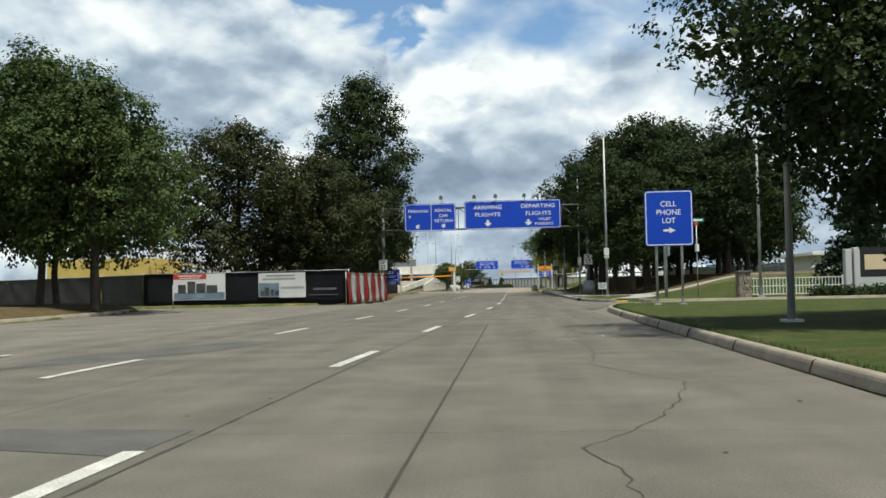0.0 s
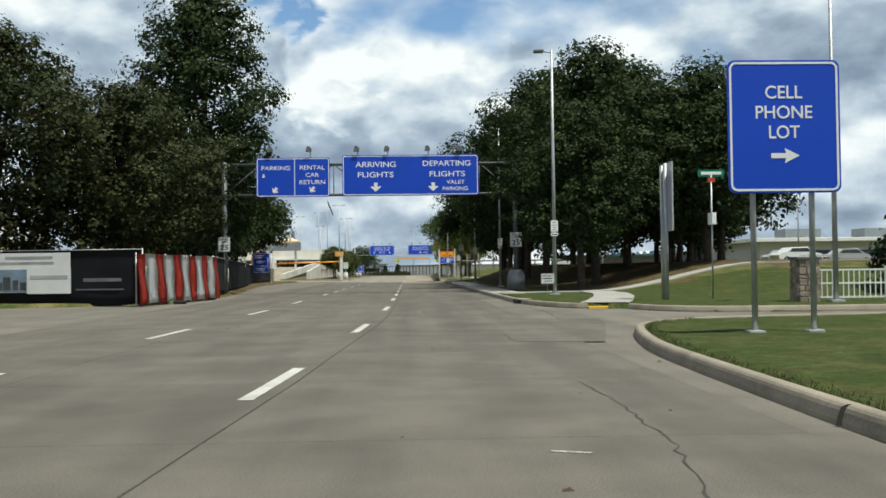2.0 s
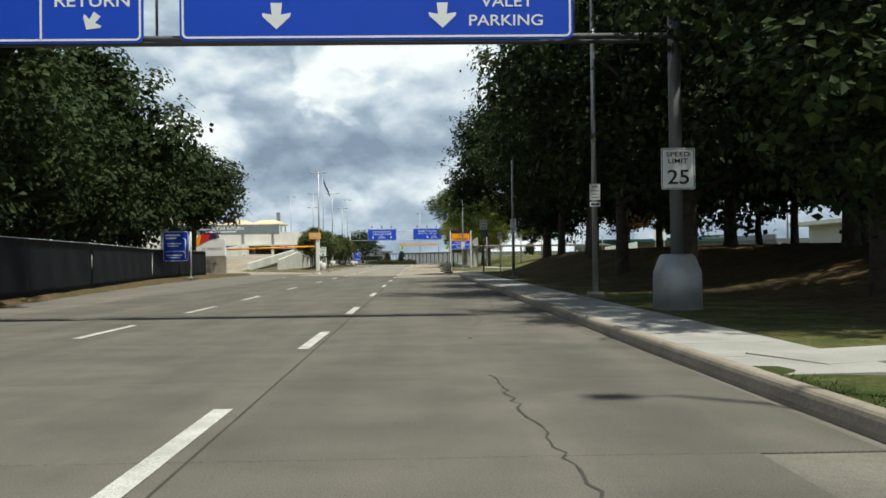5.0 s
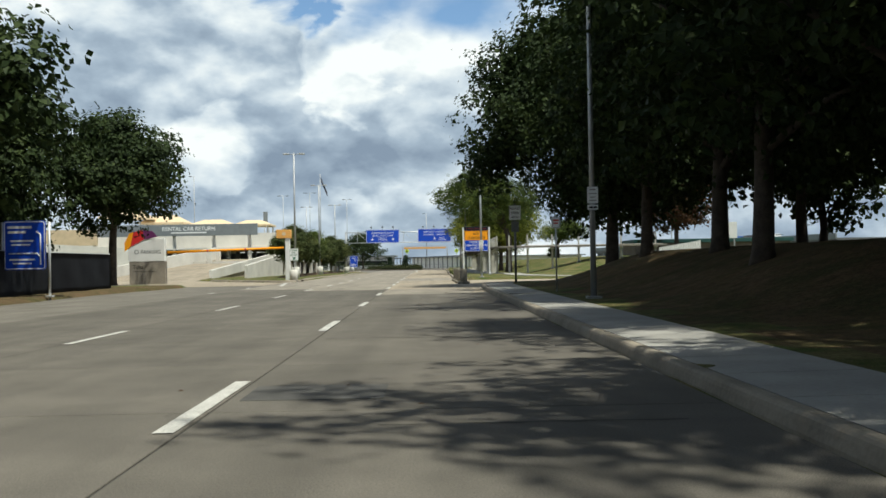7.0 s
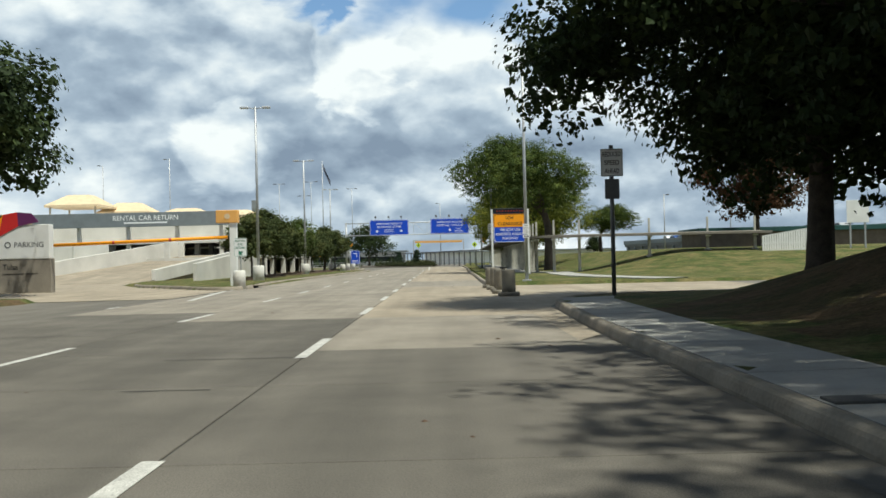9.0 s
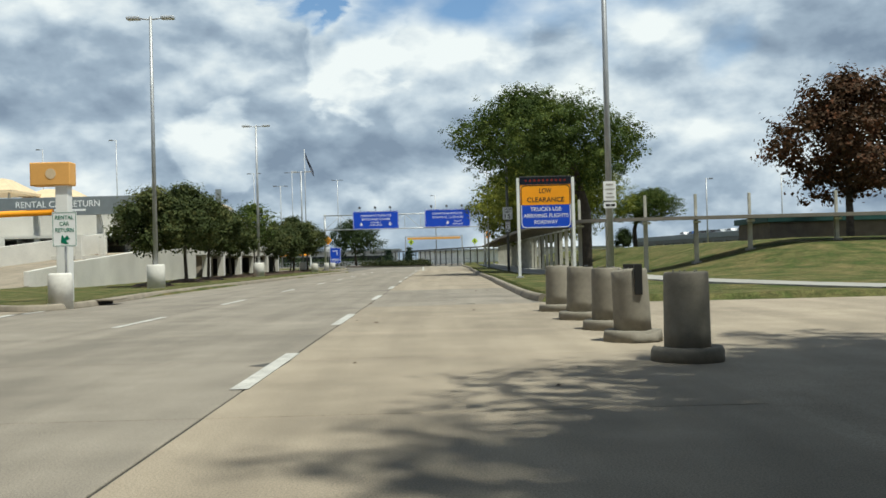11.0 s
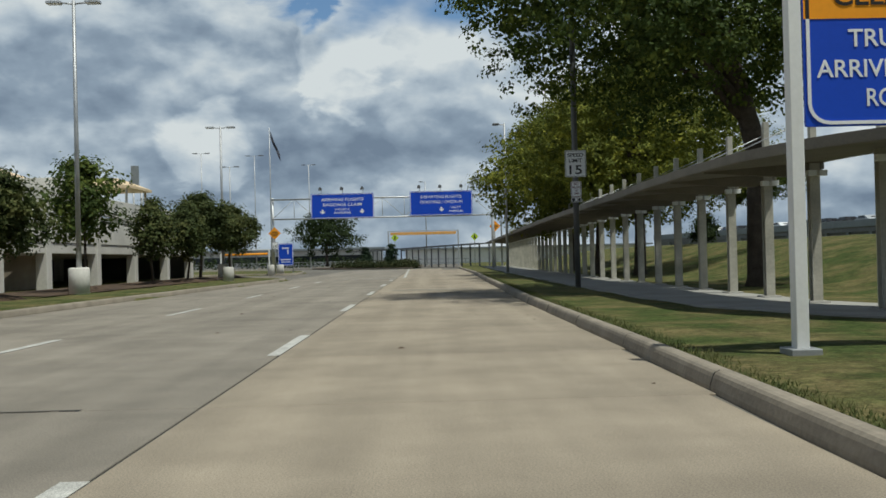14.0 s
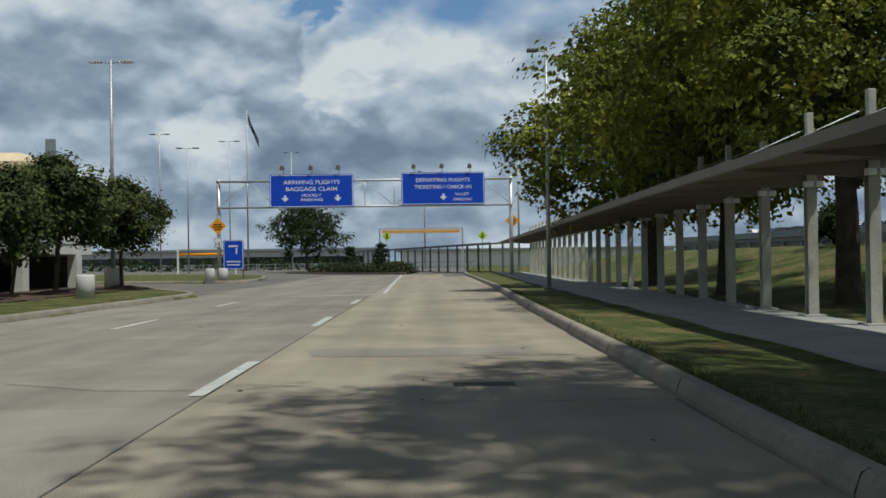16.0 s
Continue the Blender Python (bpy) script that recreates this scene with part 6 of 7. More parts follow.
def car(place, turn, paint, label, group="parked cars"):
    root = thing("car", place, label, "car", group, turn=turn)
    bm = bmesh.new()
    prof = [(-2.2, 0.35), (-2.25, 0.75), (-2.0, 0.98), (-1.5, 1.02), (-0.95, 1.45), (0.65, 1.48), (1.35, 1.0), (2.05, 0.88), (2.25, 0.6), (2.2, 0.35)]
    rows = []
    for y, ins in ((-0.88, 0.06), (-0.8, 0.0), (0.8, 0.0), (0.88, 0.06)):
        rows.append([bm.verts.new((x * (1 - ins * 0.3), y, z - (ins if z > 1.2 else 0) * 0.8)) for x, z in prof])
    for a, b in zip(rows, rows[1:]):
        for j in range(len(prof)):
            bm.faces.new((a[j], a[(j + 1) % len(prof)], b[(j + 1) % len(prof)], b[j]))
    bm.faces.new(rows[0][::-1]), bm.faces.new(rows[-1])
    bmesh.ops.recalc_face_normals(bm, faces=bm.faces[:])
    part("body", bm, paint, root)
    for sgn in (-1, 1):
        part("window", plate([(-1.2, 1.05), (-0.85, 1.38), (0.55, 1.4), (1.05, 1.05)], 0, 0, 0.885 * sgn - 0.004, 0.885 * sgn + 0.004), GLASS, root)
    part("windscreen", ramp_piece(bmesh.new(), (-0.2, 0.2, 0, 0, 0.1), (-0.2, 0.2, 0.1, 0, 0.1), 0, 0), GLASS, root)
    root.children[-1].matrix_local = Matrix.Translation((1.02, -0.05, 1.2)) @ Matrix.Diagonal((0.6, 14.0, 1.0, 1))
    for x in (-1.4, 1.4):
        for y in (-0.8, 0.8):
            w = part("wheel", rod((x, y - 0.1, 0.33), (x, y + 0.1, 0.33), 0.33, 14), TYRE, root)
            part("rim", rod((x, y - 0.11, 0.33), (x, y + 0.11, 0.33), 0.2, 10), ALU, w)
    return root


for k, (x, y, a, c) in enumerate(((36.5, 112, 8, 0), (41.5, 112.5, 5, 1), (46.5, 113, 5, 0), (52, 113.5, 5, 3), (57, 114, 5, 0), (39, 121, 5, 1), (47, 122, 5, 2))):
    car((x, y, land_at(x, y)), a, CARS[c], ("white", "silver", "black", "blue")[c] + " car parked in the lot behind the berm")
lot = thing("lot_fence", (35, 107.5, 0.7), "grey metal fence round the parking lot", "fence")
for k in range(75):
    part("picket", cube(0.4 * k, 0.4 * k + 0.03, -0.01, 0.01, 0, 1.5), STEEL, lot)
for z in (0.1, 1.4):
    part("rail", cube(0, 30, -0.02, 0.02, z, z + 0.05), STEEL, lot)
far = thing("terminal_building", (49, 150, 0), "long low pale building with a dark glazed band", "building")
part("wall", cube(-2, 60, 0, 20, 0, 4.4, 0.05), FARWALL, far)
part("glazing", cube(2, 58, -0.05, 0.02, 1.6, 3.3), GLASS, far)
part("roof", cube(-4, 62, -2, 21, 4.4, 4.9, 0.05), WHITE, far)
for x in (3, 14, 30):
    part("roof_unit", cube(x, x + 5, 4, 8, 4.9, 6.3, 0.05), GREYFASCIA, far)
board = thing("lot_sign", (17.6, 50.6, 0.1), "dark information screen in a pale frame beside the side street", "sign board")
part("pillar", cube(-0.4, -0.08, 0, 0.4, 0.0, 2.35, 0.03), FARWALL, board)
part("pillar", cube(0.0, 0.3, -0.06, 0.34, 0.0, 2.42, 0.03), FARWALL, board)
part("screen", cube(0.3, 4.6, 0.05, 0.3, 0.95, 2.4, 0.01), BLACK, board, "dark display")
part("picture", cube(0.55, 1.7, 0.035, 0.05, 1.3, 2.05), TANROOF, board, "orange and tan picture")
part("panel", cube(0.3, 4.6, 0.06, 0.28, 0.1, 0.94, 0.01), FARWALL, board)
hedge_rng = np.random.default_rng(91)
hp = np.stack([hedge_rng.uniform(15.2, 19.8, 160), hedge_rng.uniform(49.2, 50.2, 160), hedge_rng.uniform(0.15, 0.55, 160)], 1)
v, f = leaf_cloud(hedge_rng, hp, 0.12, 30, 0.14)
tagged(new("hedge", crown_mesh("hedge", v, f, LEAF_A)), "low dark clipped hedge at the foot of the screen", "hedge", kind="stuff")

# ---- distance ----
tl = thing("terminal_building", (10, 345, 0), "long white terminal building in the distance", "building")
part("wall", cube(-12, 34, 0, 20, 0, 2.8, 0.05), WHITE, tl)
part("roof", cube(-13, 35, -1, 21, 2.8, 3.1), GREYFASCIA, tl)
ft = thing("terminal_building", (-42, 372, 0), "low grey terminal wing behind the far parking lot", "building")
part("wall", cube(-40, 34, 0, 14, 0, 3.4, 0.05), FARWALL, ft)
part("glazing", cube(-38, 32, -0.05, 0.02, 1.0, 2.3), GLASS, ft)
part("roof", cube(-41, 35, -1, 15, 3.4, 3.9, 0.05), GREYFASCIA, ft)
far_row = np.random.default_rng(93)
hp = np.stack([far_row.uniform(-70, -9, 260), far_row.uniform(336, 340, 260), far_row.uniform(0.2, 1.5, 260)], 1)
v, f = leaf_cloud(far_row, hp, 0.5, 10, 0.6)
tagged(new("hedge", crown_mesh("hedge", v, f, LEAF_A)), "dark far row of shrubs beyond the lot", "hedge", kind="stuff")
br = thing("covered_walkway", (0, 0, 0), "dark walkway roof on posts crossing at the road end", "canopy")
ends = [(8.6, 264.0), (3.0, 285.0), (-3.0, 308.0), (-9.5, 332.0)]
part("roof", roof_slab([((x - 1.1, y - 0.4), (x + 1.1, y + 0.4)) for x, y in ends], 2.6, 2.74, 0.14), DARKSTEEL, br)
for k in range(22):
    x, y = 8.6 - 18.1 * k / 21, 264.0 + 68.0 * k / 21
    part("post", cube(x - 0.09, x + 0.09, y - 0.09, y + 0.09, 0.0, 2.55), DARKSTEEL, br)
rl = thing("rail_fence", (0, 0, 0), "pale metal rail fence closing the road end", "fence")
for z in (0.45, 0.95):
    part("rail", ramp_piece(bmesh.new(), (-30, -29.92, 312, z, z + 0.06), (8, 8.08, 300, z, z + 0.06), 0, 0), STEEL, rl)
for k in range(16):
    part("post", cube(-30 + 2.5 * k, -29.9 + 2.5 * k, 311.9 - 0.8 * k, 312.0 - 0.8 * k, 0, 1.1), STEEL, rl)
cb = thing("clearance_bar", (1.5, 298, 0), "orange low clearance bar hung on a white frame", "clearance bar")
for x in (-4.9, 5.0):
    part("post", cube(x - 0.1, x + 0.1, -0.1, 0.1, 0, 5.0), ALU, cb)
part("beam", cube(-5.0, 5.1, -0.08, 0.08, 4.98, 5.1), ALU, cb)
part("bar", cube(-4.6, 4.7, -0.1, 0.1, 4.5, 4.9, 0.02), CAPORANGE, cb, "orange bar with dark letters")
ob = thing("clearance_bar", (-22.2, 290, 0), "orange clearance bar on white posts at a far entrance", "clearance bar")
for x in (-3.2, 3.2):
    part("post", cube(x - 0.09, x + 0.09, -0.09, 0.09, 0, 2.9), WHITE, ob)
part("beam", cube(-3.3, 3.3, -0.07, 0.07, 2.75, 2.88), WHITE, ob)
part("bar", rod((-3.0, 0, 2.2), (3.0, 0, 2.25), 0.14, 10), ORANGE, ob, "orange bar")
filled([(0.2, 267), (-3, 270), (-8, 276), (-13, 287), (-14, 298), (-2, 302), (1.2, 296), (1.4, 280)], 0.16, "median", MULCH, "planted median with low shrubs at the fork", "median")
kerb_run([(0.2, 267), (-3, 270), (-8, 276), (-13, 287), (-14, 298)][::-1], -1)
rng_np = np.random.default_rng(77)
sh = np.stack([rng_np.uniform(-10, 1, 240), rng_np.uniform(270, 284, 240), rng_np.uniform(0.25, 0.8, 240)], 1)
sh = sh[(sh[:, 0] > -(sh[:, 1] - 267) * 0.75) & (sh[:, 0] < 0.8)]
v, f = leaf_cloud(rng_np, sh, 0.2, 40, 0.28)
tagged(new("hedge", crown_mesh("hedge", v, f, LEAF_B)), "low brown-green hedge planting on the median", "hedge", kind="stuff")
VIA = (57, 350, -83.6)
via = thing("elevated_road", (VIA[0], VIA[1], 0), "dark walled parking deck with cars along its parapet", "viaduct", turn=VIA[2])
part("deck", cube(-30, 110, 0.3, 14, 3.4, 4.3), DARKSTEEL, via)
part("parapet", cube(-30, 110, 0, 0.3, 4.1, 5.1, 0.02), GREYFASCIA, via)
part("wall", cube(-30, 110, 0.8, 1.2, -0.5, 3.4), DARKSTEEL, via, "dark wall under the deck")
for k in range(24):
    part("pier", cube(-28 + 6 * k, -27.4 + 6 * k, 0.4, 0.8, -0.5, 3.4), GREYFASCIA, via)
va = radians(VIA[2])
for k in range(17):
    lx = 1.0 + 5.2 * k
    car((VIA[0] + lx * math.cos(va) - 2.0 * math.sin(va), VIA[1] + lx * math.sin(va) + 2.0 * math.cos(va), 4.3), VIA[2], CARS[(k * 7 + k // 3) % 4], "car parked behind the parapet of the deck", "cars on the elevated deck")
teal = thing("shed", (34.7, 206, 1.05), "low building with a teal roof behind the berm", "building")
part("wall", cube(-6, 14, 0, 8, -1.5, 2.25), SHEDWALL, teal)
part("roof", cube(-6.3, 14.3, -0.4, 8.4, 2.25, 2.75, 0.04), TEAL, teal)
flag = thing("flagpole", (-24.9, 330, 0), "tall flagpole with a drooping striped flag", "flagpole")
part("pole", rod((0, 0, 0), (0, 0, 24.6), 0.14, 8, 0.07), STEEL, flag)
bm = bmesh.new()
V = [[bm.verts.new((0.15 + 1.7 * i / 8, 0.25 * math.sin(i * 1.3 + j), 24.0 - 1.1 * j / 3 - 4.2 * (i / 8) ** 0.9)) for j in range(4)] for i in range(9)]
for i in range(8):
    for j in range(3):
        bm.faces.new((V[i][j], V[i + 1][j], V[i + 1][j + 1], V[i][j + 1]))
bmesh.ops.solidify(bm, geom=bm.faces[:], thickness=0.03)
part("flag", bm, mat("flag_cloth", (0.16, 0.17, 0.22), 0.8, var=0.8, scale=1.2), flag)
cons = thing("building_shell", (-68, 128, 0), "unfinished building clad in yellow sheathing with open floors", "building")
part("wall", cube(6, 20, 0, 14, 0, 5.6), SHEATH, cons)
for k in range(11):
    part("stud", cube(21 + 0.9 * k, 21.15 + 0.9 * k, 0, 0.2, 0, 6.6), SHEATH, cons)
for z in (2.2, 4.4, 6.5):
    part("beam", cube(20, 31, 0, 0.25, z, z + 0.25), SHEATH, cons)
solid("site_cabin", cube(-31, -28.5, 100, 103, 0.0, 4.2, 0.05), STUCCO, "pale site cabin behind the fence", "cabin")

# ---- road details ----
def crack(points, w, name="crack", label="dark crack wandering through the concrete", jitter=0.035):
    rng = random.Random(int(abs(points[0][1] * 13)))
    fine_pts = []
    for (x0, y0), (x1, y1) in zip(points, points[1:]):
        n = max(2, int(math.hypot(x1 - x0, y1 - y0) / 0.16))
        for k in range(n):
            fine_pts.append((x0 + (x1 - x0) * k / n + rng.uniform(-jitter, jitter), y0 + (y1 - y0) * k / n))
    bm, rows = bmesh.new(), []
    for x, y in fine_pts + [points[-1]]:
        ww = w * rng.uniform(0.25, 1.3)
        rows.append([bm.verts.new((x - ww / 2, y, 0.003)), bm.verts.new((x + ww / 2, y, 0.003))])
    for p, q in zip(rows, rows[1:]):
        bm.faces.new((p[0], p[1], q[1], q[0]))
    bmesh.ops.recalc_face_normals(bm, faces=bm.faces[:])
    return solid(name, bm, BED, label, "crack", "cracks", "structure")


crack([(1.17, 5.5), (1.09, 6.5), (1.0, 7.0), (1.66, 8.3), (2.06, 9.8), (2.34, 11.0), (1.96, 12.0), (1.53, 13.3), (1.75, 15.3), (1.78, 17.0), (1.77, 18.0), (1.62, 18.8), (1.6, 19.8), (1.72, 21.7)], 0.017)
crack([(1.72, 21.7), (1.9, 22.8), (2.03, 23.6), (2.22, 24.2), (2.27, 25.1), (1.94, 25.8), (2.16, 28.4), (2.36, 29.6), (2.4, 30.9), (2.44, 32.3), (2.38, 33.4)], 0.02)
crack([(2.37, 74.3), (2.47, 75.0), (2.66, 76.4), (2.61, 78.4), (3.18, 80.7), (3.36, 84.0), (4.1, 86.4)], 0.02)
crack([(4.37, 53.9), (4.45, 51.0), (4.26, 47.4), (4.2, 45.2)], 0.025)
crack([(2.29, 39.5), (2.43, 41.8), (2.57, 45.8), (2.6, 50)], 0.014, jitter=0.01)
crack([(2.16, 67.5), (2.5, 58.1)], 0.02)
crack([(seam_x(y), y) for y in (4, 9, 14, 18, 24, 26)], 0.03, "joint_seal", "dark sealed joint beside the lane dashes", 0.006)
for x0, x1, y, w in ((-1.8, -0.15, 118.4, 0.07), (-1.4, -0.5, 115.4, 0.06), (0.2, 3.6, 97.2, 0.03), (-3.65, -0.02, 160.35, 0.09), (-2.3, -0.2, 153.1, 0.03), (1.45, 3.7, 88.8, 0.03), (0.3, 3.5, 130, 0.03), (0.2, 3.7, 21.0, 0.02), (-2.8, 0.0, 86.0, 0.03), (-3.7, -0.9, 167.7, 0.05), (-3.6, -0.1, 164.0, 0.025), (0.16, 2.05, 163.9, 0.022), (2.7, 3.45, 163.5, 0.022)):
    bm = bmesh.new()
    rng = random.Random(int(y))
    n = int((x1 - x0) / 0.2)
    rows = [[bm.verts.new((x0 + (x1 - x0) * k / n, y + rng.uniform(-0.03, 0.03) - w * rng.uniform(0.3, 0.7), 0.003)), bm.verts.new((x0 + (x1 - x0) * k / n, y + w * rng.uniform(0.2, 0.8), 0.003))] for k in range(n + 1)]
    for p, q in zip(rows, rows[1:]):
        bm.faces.new((p[0], q[0], q[1], p[1]))
    solid("crack", bm, BED, "dark ragged crack across the lane", "crack", "cracks", "structure")
# shadow of the speed sign pole's lamp head, painted as a flat dark rectangle
solid("asphalt_patch", cube(2.31, 2.91, 191.02, 191.3, -0.02, 0.004), PATCH, "lamp head shadow painted on the lane", "patch", "patches", "structure")
solid("asphalt_patch", cube(0.18, 1.43, 90.2, 91.2, -0.02, 0.004), PATCH, "small dark asphalt patch in the lane", "patch", "patches", "structure")
for pts in ([(-3.4, 8.1), (-1.85, 7.95), (-1.9, 6.8), (-2.2, 6.9), (-3.2, 7.2)], [(-6.6, 13.9), (-4.6, 16.8), (-4.0, 19.8), (-5.0, 20.1), (-6.8, 16.0)], [(-0.32, 137.4), (0.04, 137.9), (0.03, 137.2)], [(-1.4, 160.42), (-0.05, 160.5), (-0.08, 160.12), (-0.5, 160.05)]):
    filled(pts, 0.004, "asphalt_patch", PATCH, "dark patch of older paving", "patch")
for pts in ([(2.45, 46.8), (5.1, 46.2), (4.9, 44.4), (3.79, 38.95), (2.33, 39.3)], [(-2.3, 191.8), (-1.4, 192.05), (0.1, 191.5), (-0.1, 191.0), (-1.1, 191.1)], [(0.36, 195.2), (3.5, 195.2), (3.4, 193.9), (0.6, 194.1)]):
    filled(pts, 0.004, "concrete_patch", CONC_SHADED if pts[0][1] < 60 else CONC_GREY, "greyer concrete patch in the lane", "patch")
for pts in ([(2.95, 109.3), (3.3, 109.25), (3.25, 109.0), (3.0, 109.05)], [(3.85, 111.3), (4.18, 111.4), (4.18, 110.0), (3.95, 110.1)]):
    filled(pts, 0.004, "asphalt_patch", PATCH, "small dark asphalt repair by the gutter", "patch")
solid("asphalt_strip", cube(4.46, 5.3, 112.7, 113.0, 0.1, 0.168, 0.01), PATCH, "thin dark asphalt repair across the sidewalk", "patch", "patches", "structure")
solid("asphalt_strip", cube(4.36, 5.72, 82.3, 83.5, 0.1, 0.172, 0.01), PATCH, "dark asphalt strip across the sidewalk with puddled water", "patch", "patches", "structure")
solid("puddle", cube(4.9, 5.5, 82.6, 82.85, 0.165, 0.176), GLASS, "thin puddle in the asphalt strip", "puddle", "", "structure")
for x, y in ((4.42, 57.9), (-7.5, 154.3)):
    il = thing("kerb_inlet", (x, y, 0.0), "dark storm drain opening in the kerb", "drain inlet", "kerb inlets")
    part("opening", cube(-0.06, 0.12, -0.5, 0.5, 0.01, 0.12), BED, il)
    part("lid", cube(0.0, 0.5, -0.6, 0.6, 0.12, 0.165, 0.01), KERB, il)
for pts, w in (([(1.95, 156.1), (2.18, 155.9)], 0.04), ([(1.72, 151.7), (2.12, 151.72)], 0.05), ([(1.95, 151.9), (1.9, 151.4)], 0.04), ([(2.04, 149.5), (2.43, 149.45)], 0.06), ([(2.18, 149.3), (2.36, 149.2)], 0.08), ([(3.0, 150.7), (3.15, 150.4)], 0.04), ([(1.5, 29.5), (1.75, 29.4)], 0.05), ([(2.12, 20.2), (2.3, 19.9), (2.28, 19.6)], 0.04), ([(2.2, 20.3), (2.35, 20.1)], 0.04)):
    stripe(pts, w, 0.006, "survey_mark", CHALK, "faint white survey paint mark", "paint mark", "survey marks")
solid("utility_cover", cube(4.35, 4.95, 150.55, 151.05, 0.1, 0.165, 0.01), WALK, "small pale utility cover in the grass", "utility cover", kind="structure")
solid("manhole_cover", rod((3.88, 105.4, -0.02), (3.88, 105.4, 0.005), 0.3, 20), PATCH, "dark round manhole cover by the kerb", "manhole cover", kind="structure")

filled([(-8.0, 141), (-12.5, 140.5), (-13.5, 141.8), (-16, 142.8), (-19, 143.4), (-24, 146.2), (-29.8, 150.2), (-30.8, 170), (-30.8, 176.2), (-19.6, 176.2), (-18.6, 168), (-15.1, 160.3), (-12.5, 156.7), (-10.3, 153.1), (-9.1, 151.4), (-8.0, 151)], 0.004, "driveway", CONC, "tan concrete of the garage driveway", "driveway")
filled([(3.72, 120), (4.2, 121), (4.45, 130), (4.95, 132.3), (6.2, 133.7), (8.5, 134.4), (14, 134.6), (14, 148.1), (8, 148.3), (5.2, 148.6), (4.2, 149), (3.72, 149.4)], -0.004, "driveway", CONC, "tan concrete of the driveway mouth", "driveway")
# leaf scraps and grit lying on the lanes
rng = random.Random(23)
for k in range(90):
    x, y, s = rng.uniform(-3.5, 3.9), rng.uniform(6, 205), rng.uniform(0.015, 0.04)
    a = rng.uniform(0, 6.28)
    bm = bmesh.new()
    low = [bm.verts.new((x + s * rng.uniform(0.6, 1.6) * math.cos(a + q), y + s * rng.uniform(0.6, 1.6) * math.sin(a + q), 0.002)) for q in (0, 1.3, 2.5, 3.9, 5.1)]
    tip = bm.verts.new((x, y, s * 0.5))
    for p, q in zip(low, low[1:] + low[:1]):
        bm.faces.new((p, q, tip))
    solid("leaf_scrap", bm, MULCH, "brown scrap of leaf on the concrete", "litter", "leaf scraps")

# grass blades along the verges


def blades(name, x0, x1, y0, y1, n, seed, material):
    """Longer blades that lean over the back of the kerb."""
    rng = np.random.default_rng(seed)
    x, y = rng.uniform(x0, x1, n * 4), rng.uniform(y0, y1, n * 4)
    d = paved_distance(x, y)
    keep = (d > 0.185) & (d < 0.2 + 0.3 * rng.uniform(0, 1, len(d)) ** 2)
    x, y = x[keep][:n], y[keep][:n]
    m = len(x)
    z = land(x, y) + 0.005
    a = rng.uniform(0, 2 * math.pi, m)
    h = rng.uniform(0.025, 0.075, m)
    w = 0.006
    p0 = np.stack([x - w * np.cos(a), y - w * np.sin(a), z], 1)
    p1 = np.stack([x + w * np.cos(a), y + w * np.sin(a), z], 1)
    p2 = np.stack([x - h * 0.6 * np.sin(a), y + h * 0.6 * np.cos(a), z + h * 0.8], 1)
    v = np.stack([p0, p1, p2], 1).reshape(-1, 3)
    me = bpy.data.meshes.new(name)
    me.from_pydata(v.tolist(), [], np.arange(3 * m).reshape(-1, 3).tolist())
    me.materials.append(material)
    tagged(new(name, me), "ragged fringe of grass blades along the kerb", "grass", kind="stuff")


blades("grass", 3.9, 6.5, 7, 44, 26000, 1, LAWN)
blades("grass", 4.4, 8.0, 49, 66, 14000, 2, LAWN)
blades("grass", 3.9, 5.6, 149, 215, 42000, 3, BLADE)
blades("grass", -9.5, -6.5, 151, 212, 24000, 4, BLADE)

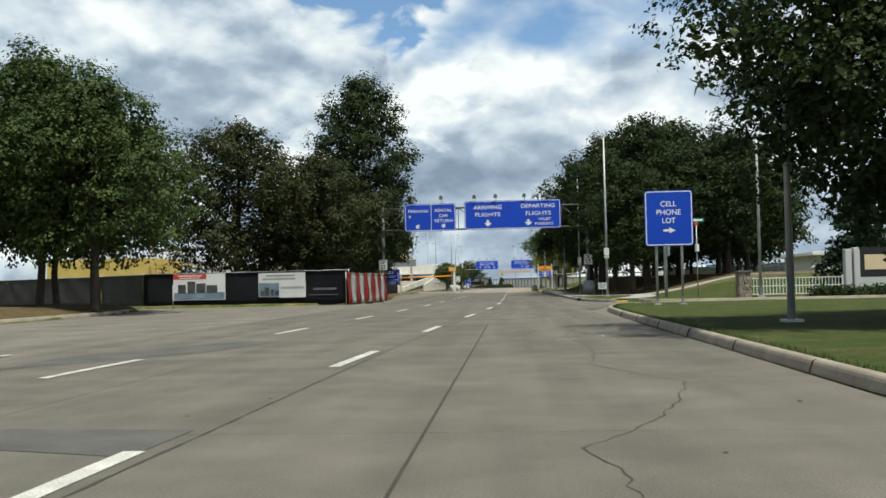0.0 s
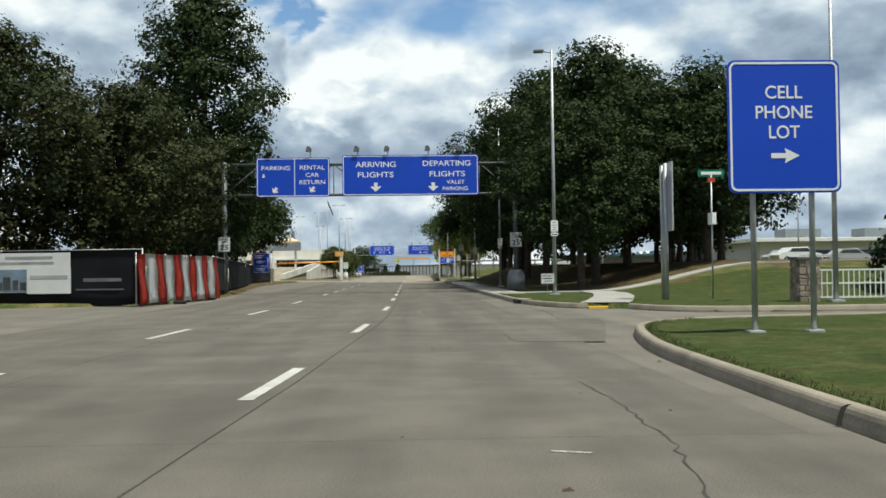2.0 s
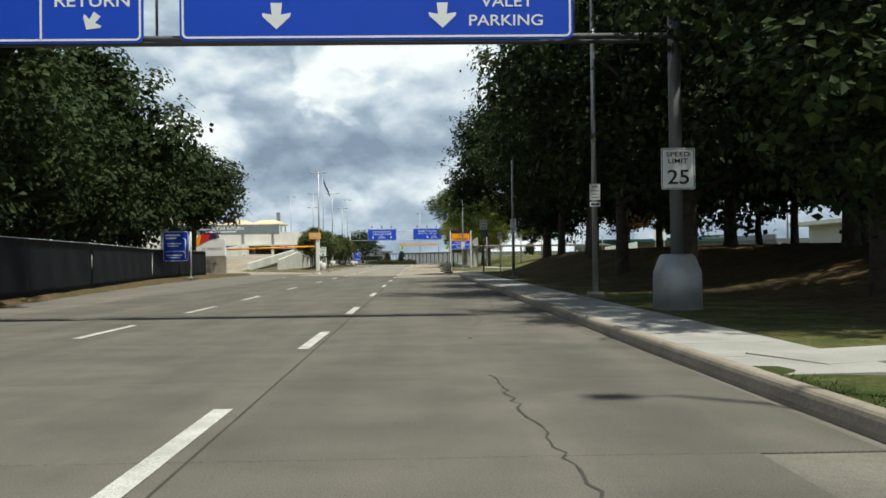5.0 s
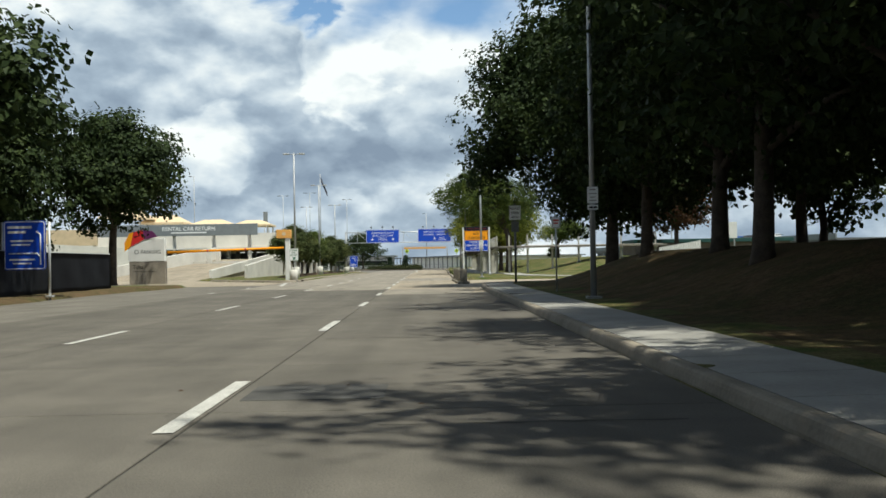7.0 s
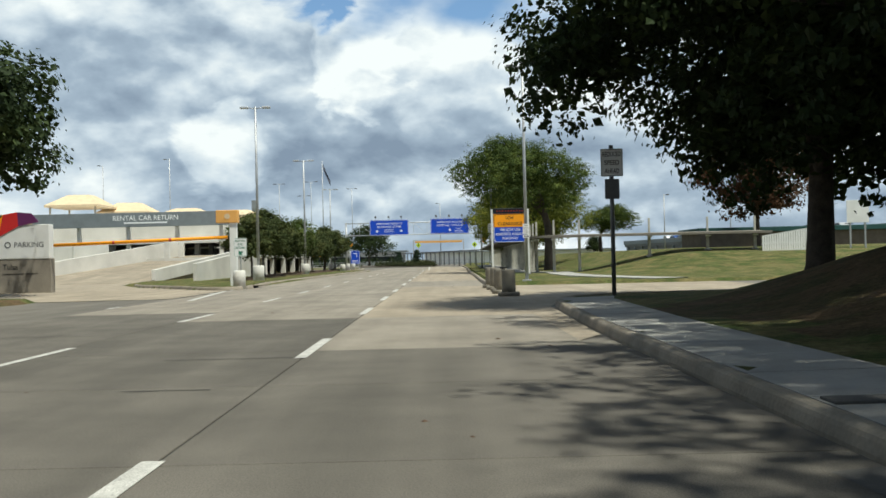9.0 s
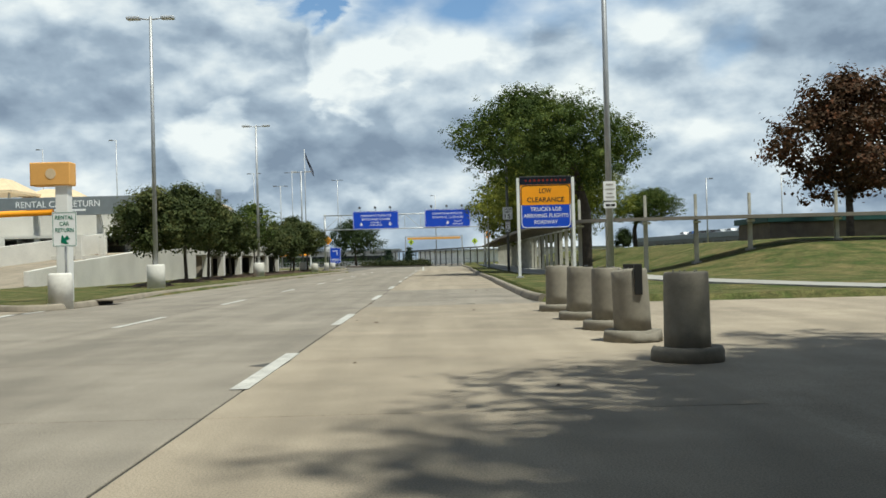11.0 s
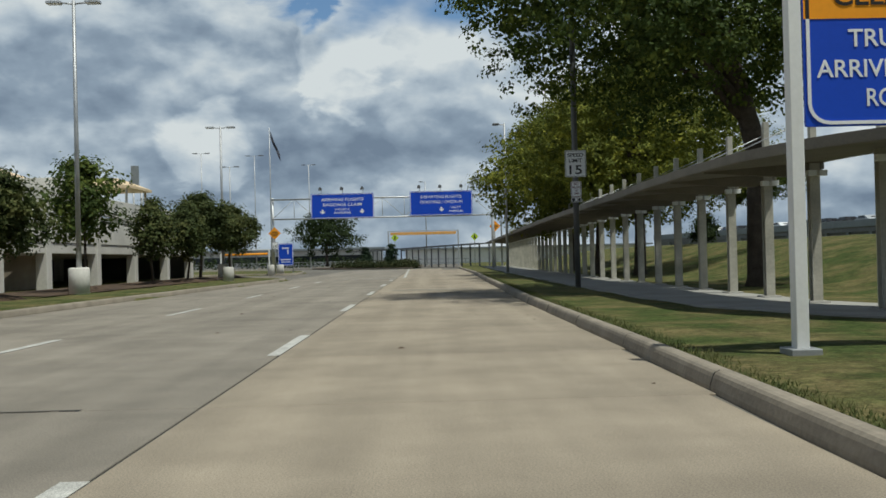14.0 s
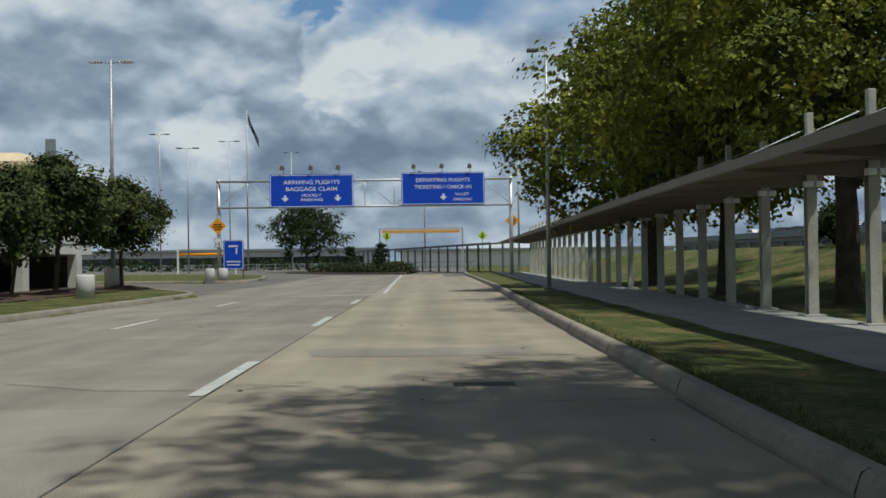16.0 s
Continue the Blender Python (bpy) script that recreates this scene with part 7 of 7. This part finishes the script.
# concrete slabs of the three lanes, joints open between them
filled([(-7.6, -1.5), (3.4, -1.5), (3.4, 262), (-6.2, 262), (-6.2, 205), (-7.0, 190), (-7.4, 175), (-7.6, 170)], -0.010, "joint_bed", BED, "dark sealant in the joints of the road", "road")


def joint_x(y):
    return -0.1 if y < 26 else seam_x(y)


def left_edge(y):
    return round(float(np.interp(y, [157, 162, 170, 187, 200, 214], [-7.7, -7.88, -7.88, -7.5, -7.1, -6.42])), 2)


def slab_edge(y):
    """Right edge of the lane: the foot of the kerb where that runs straight."""
    if 60 < y < 118:
        return 4.215
    if 152 < y < 250:
        return round(float(np.interp(y, [152, 164, 172, 184, 193, 205, 225, 250], [3.77, 3.9, 4.05, 4.11, 4.29, 4.49, 4.98, 5.15])), 2)
    return 3.74 if y < 28 or 118 <= y <= 152 else 3.45


slab_mesh = {}
for k in range(71):
    y0 = 160.25 + 3.72 * (k - 43)
    ya, yb = y0, y0 + 3.70
    for lane in range(3):
        def xs(y):
            j = joint_x(y if ya >= 26 or y < 26 else 25.9)
            if lane == 2:
                return j + 0.011, slab_edge(ya)
            if lane == 1:
                return -3.86, j - 0.011
            return left_edge(ya), -3.88
        (l0, r0), (l1, r1) = xs(ya), xs(yb)
        # slabs before about y = 130 take the darkened copy, as if under cloud
        lane_conc = CONC_SHADED if yb < (133, 129, 121)[lane] else CONC_GREY if lane < 2 or yb < 127 or 149 < ya < 158 else CONC
        key = (lane_conc.name, lane, round(l0, 2), round(r0, 2), round(l1, 2), round(r1, 2))
        if key not in slab_mesh:
            bm = bmesh.new()
            top = [bm.verts.new(p) for p in ((l0, 0, 0), (r0, 0, 0), (r1, 3.70, 0), (l1, 3.70, 0))]
            low = [bm.verts.new((v.co.x, v.co.y, -0.05)) for v in top]
            bm.faces.new(top)
            for i in range(4):
                bm.faces.new((low[i], low[(i + 1) % 4], top[(i + 1) % 4], top[i]))
            bmesh.ops.bevel(bm, geom=[e for e in bm.edges if min(v.co.z for v in e.verts) > -0.01], offset=0.005, segments=1, affect="EDGES")
            me = bpy.data.meshes.new("slab")
            bm.to_mesh(me)
            bm.free()
            me.materials.append(lane_conc)
            slab_mesh[key] = me
        s = new("slab", slab_mesh[key])
        s.parent = road
        s.matrix_local = Matrix.Translation((0, y0, 0))
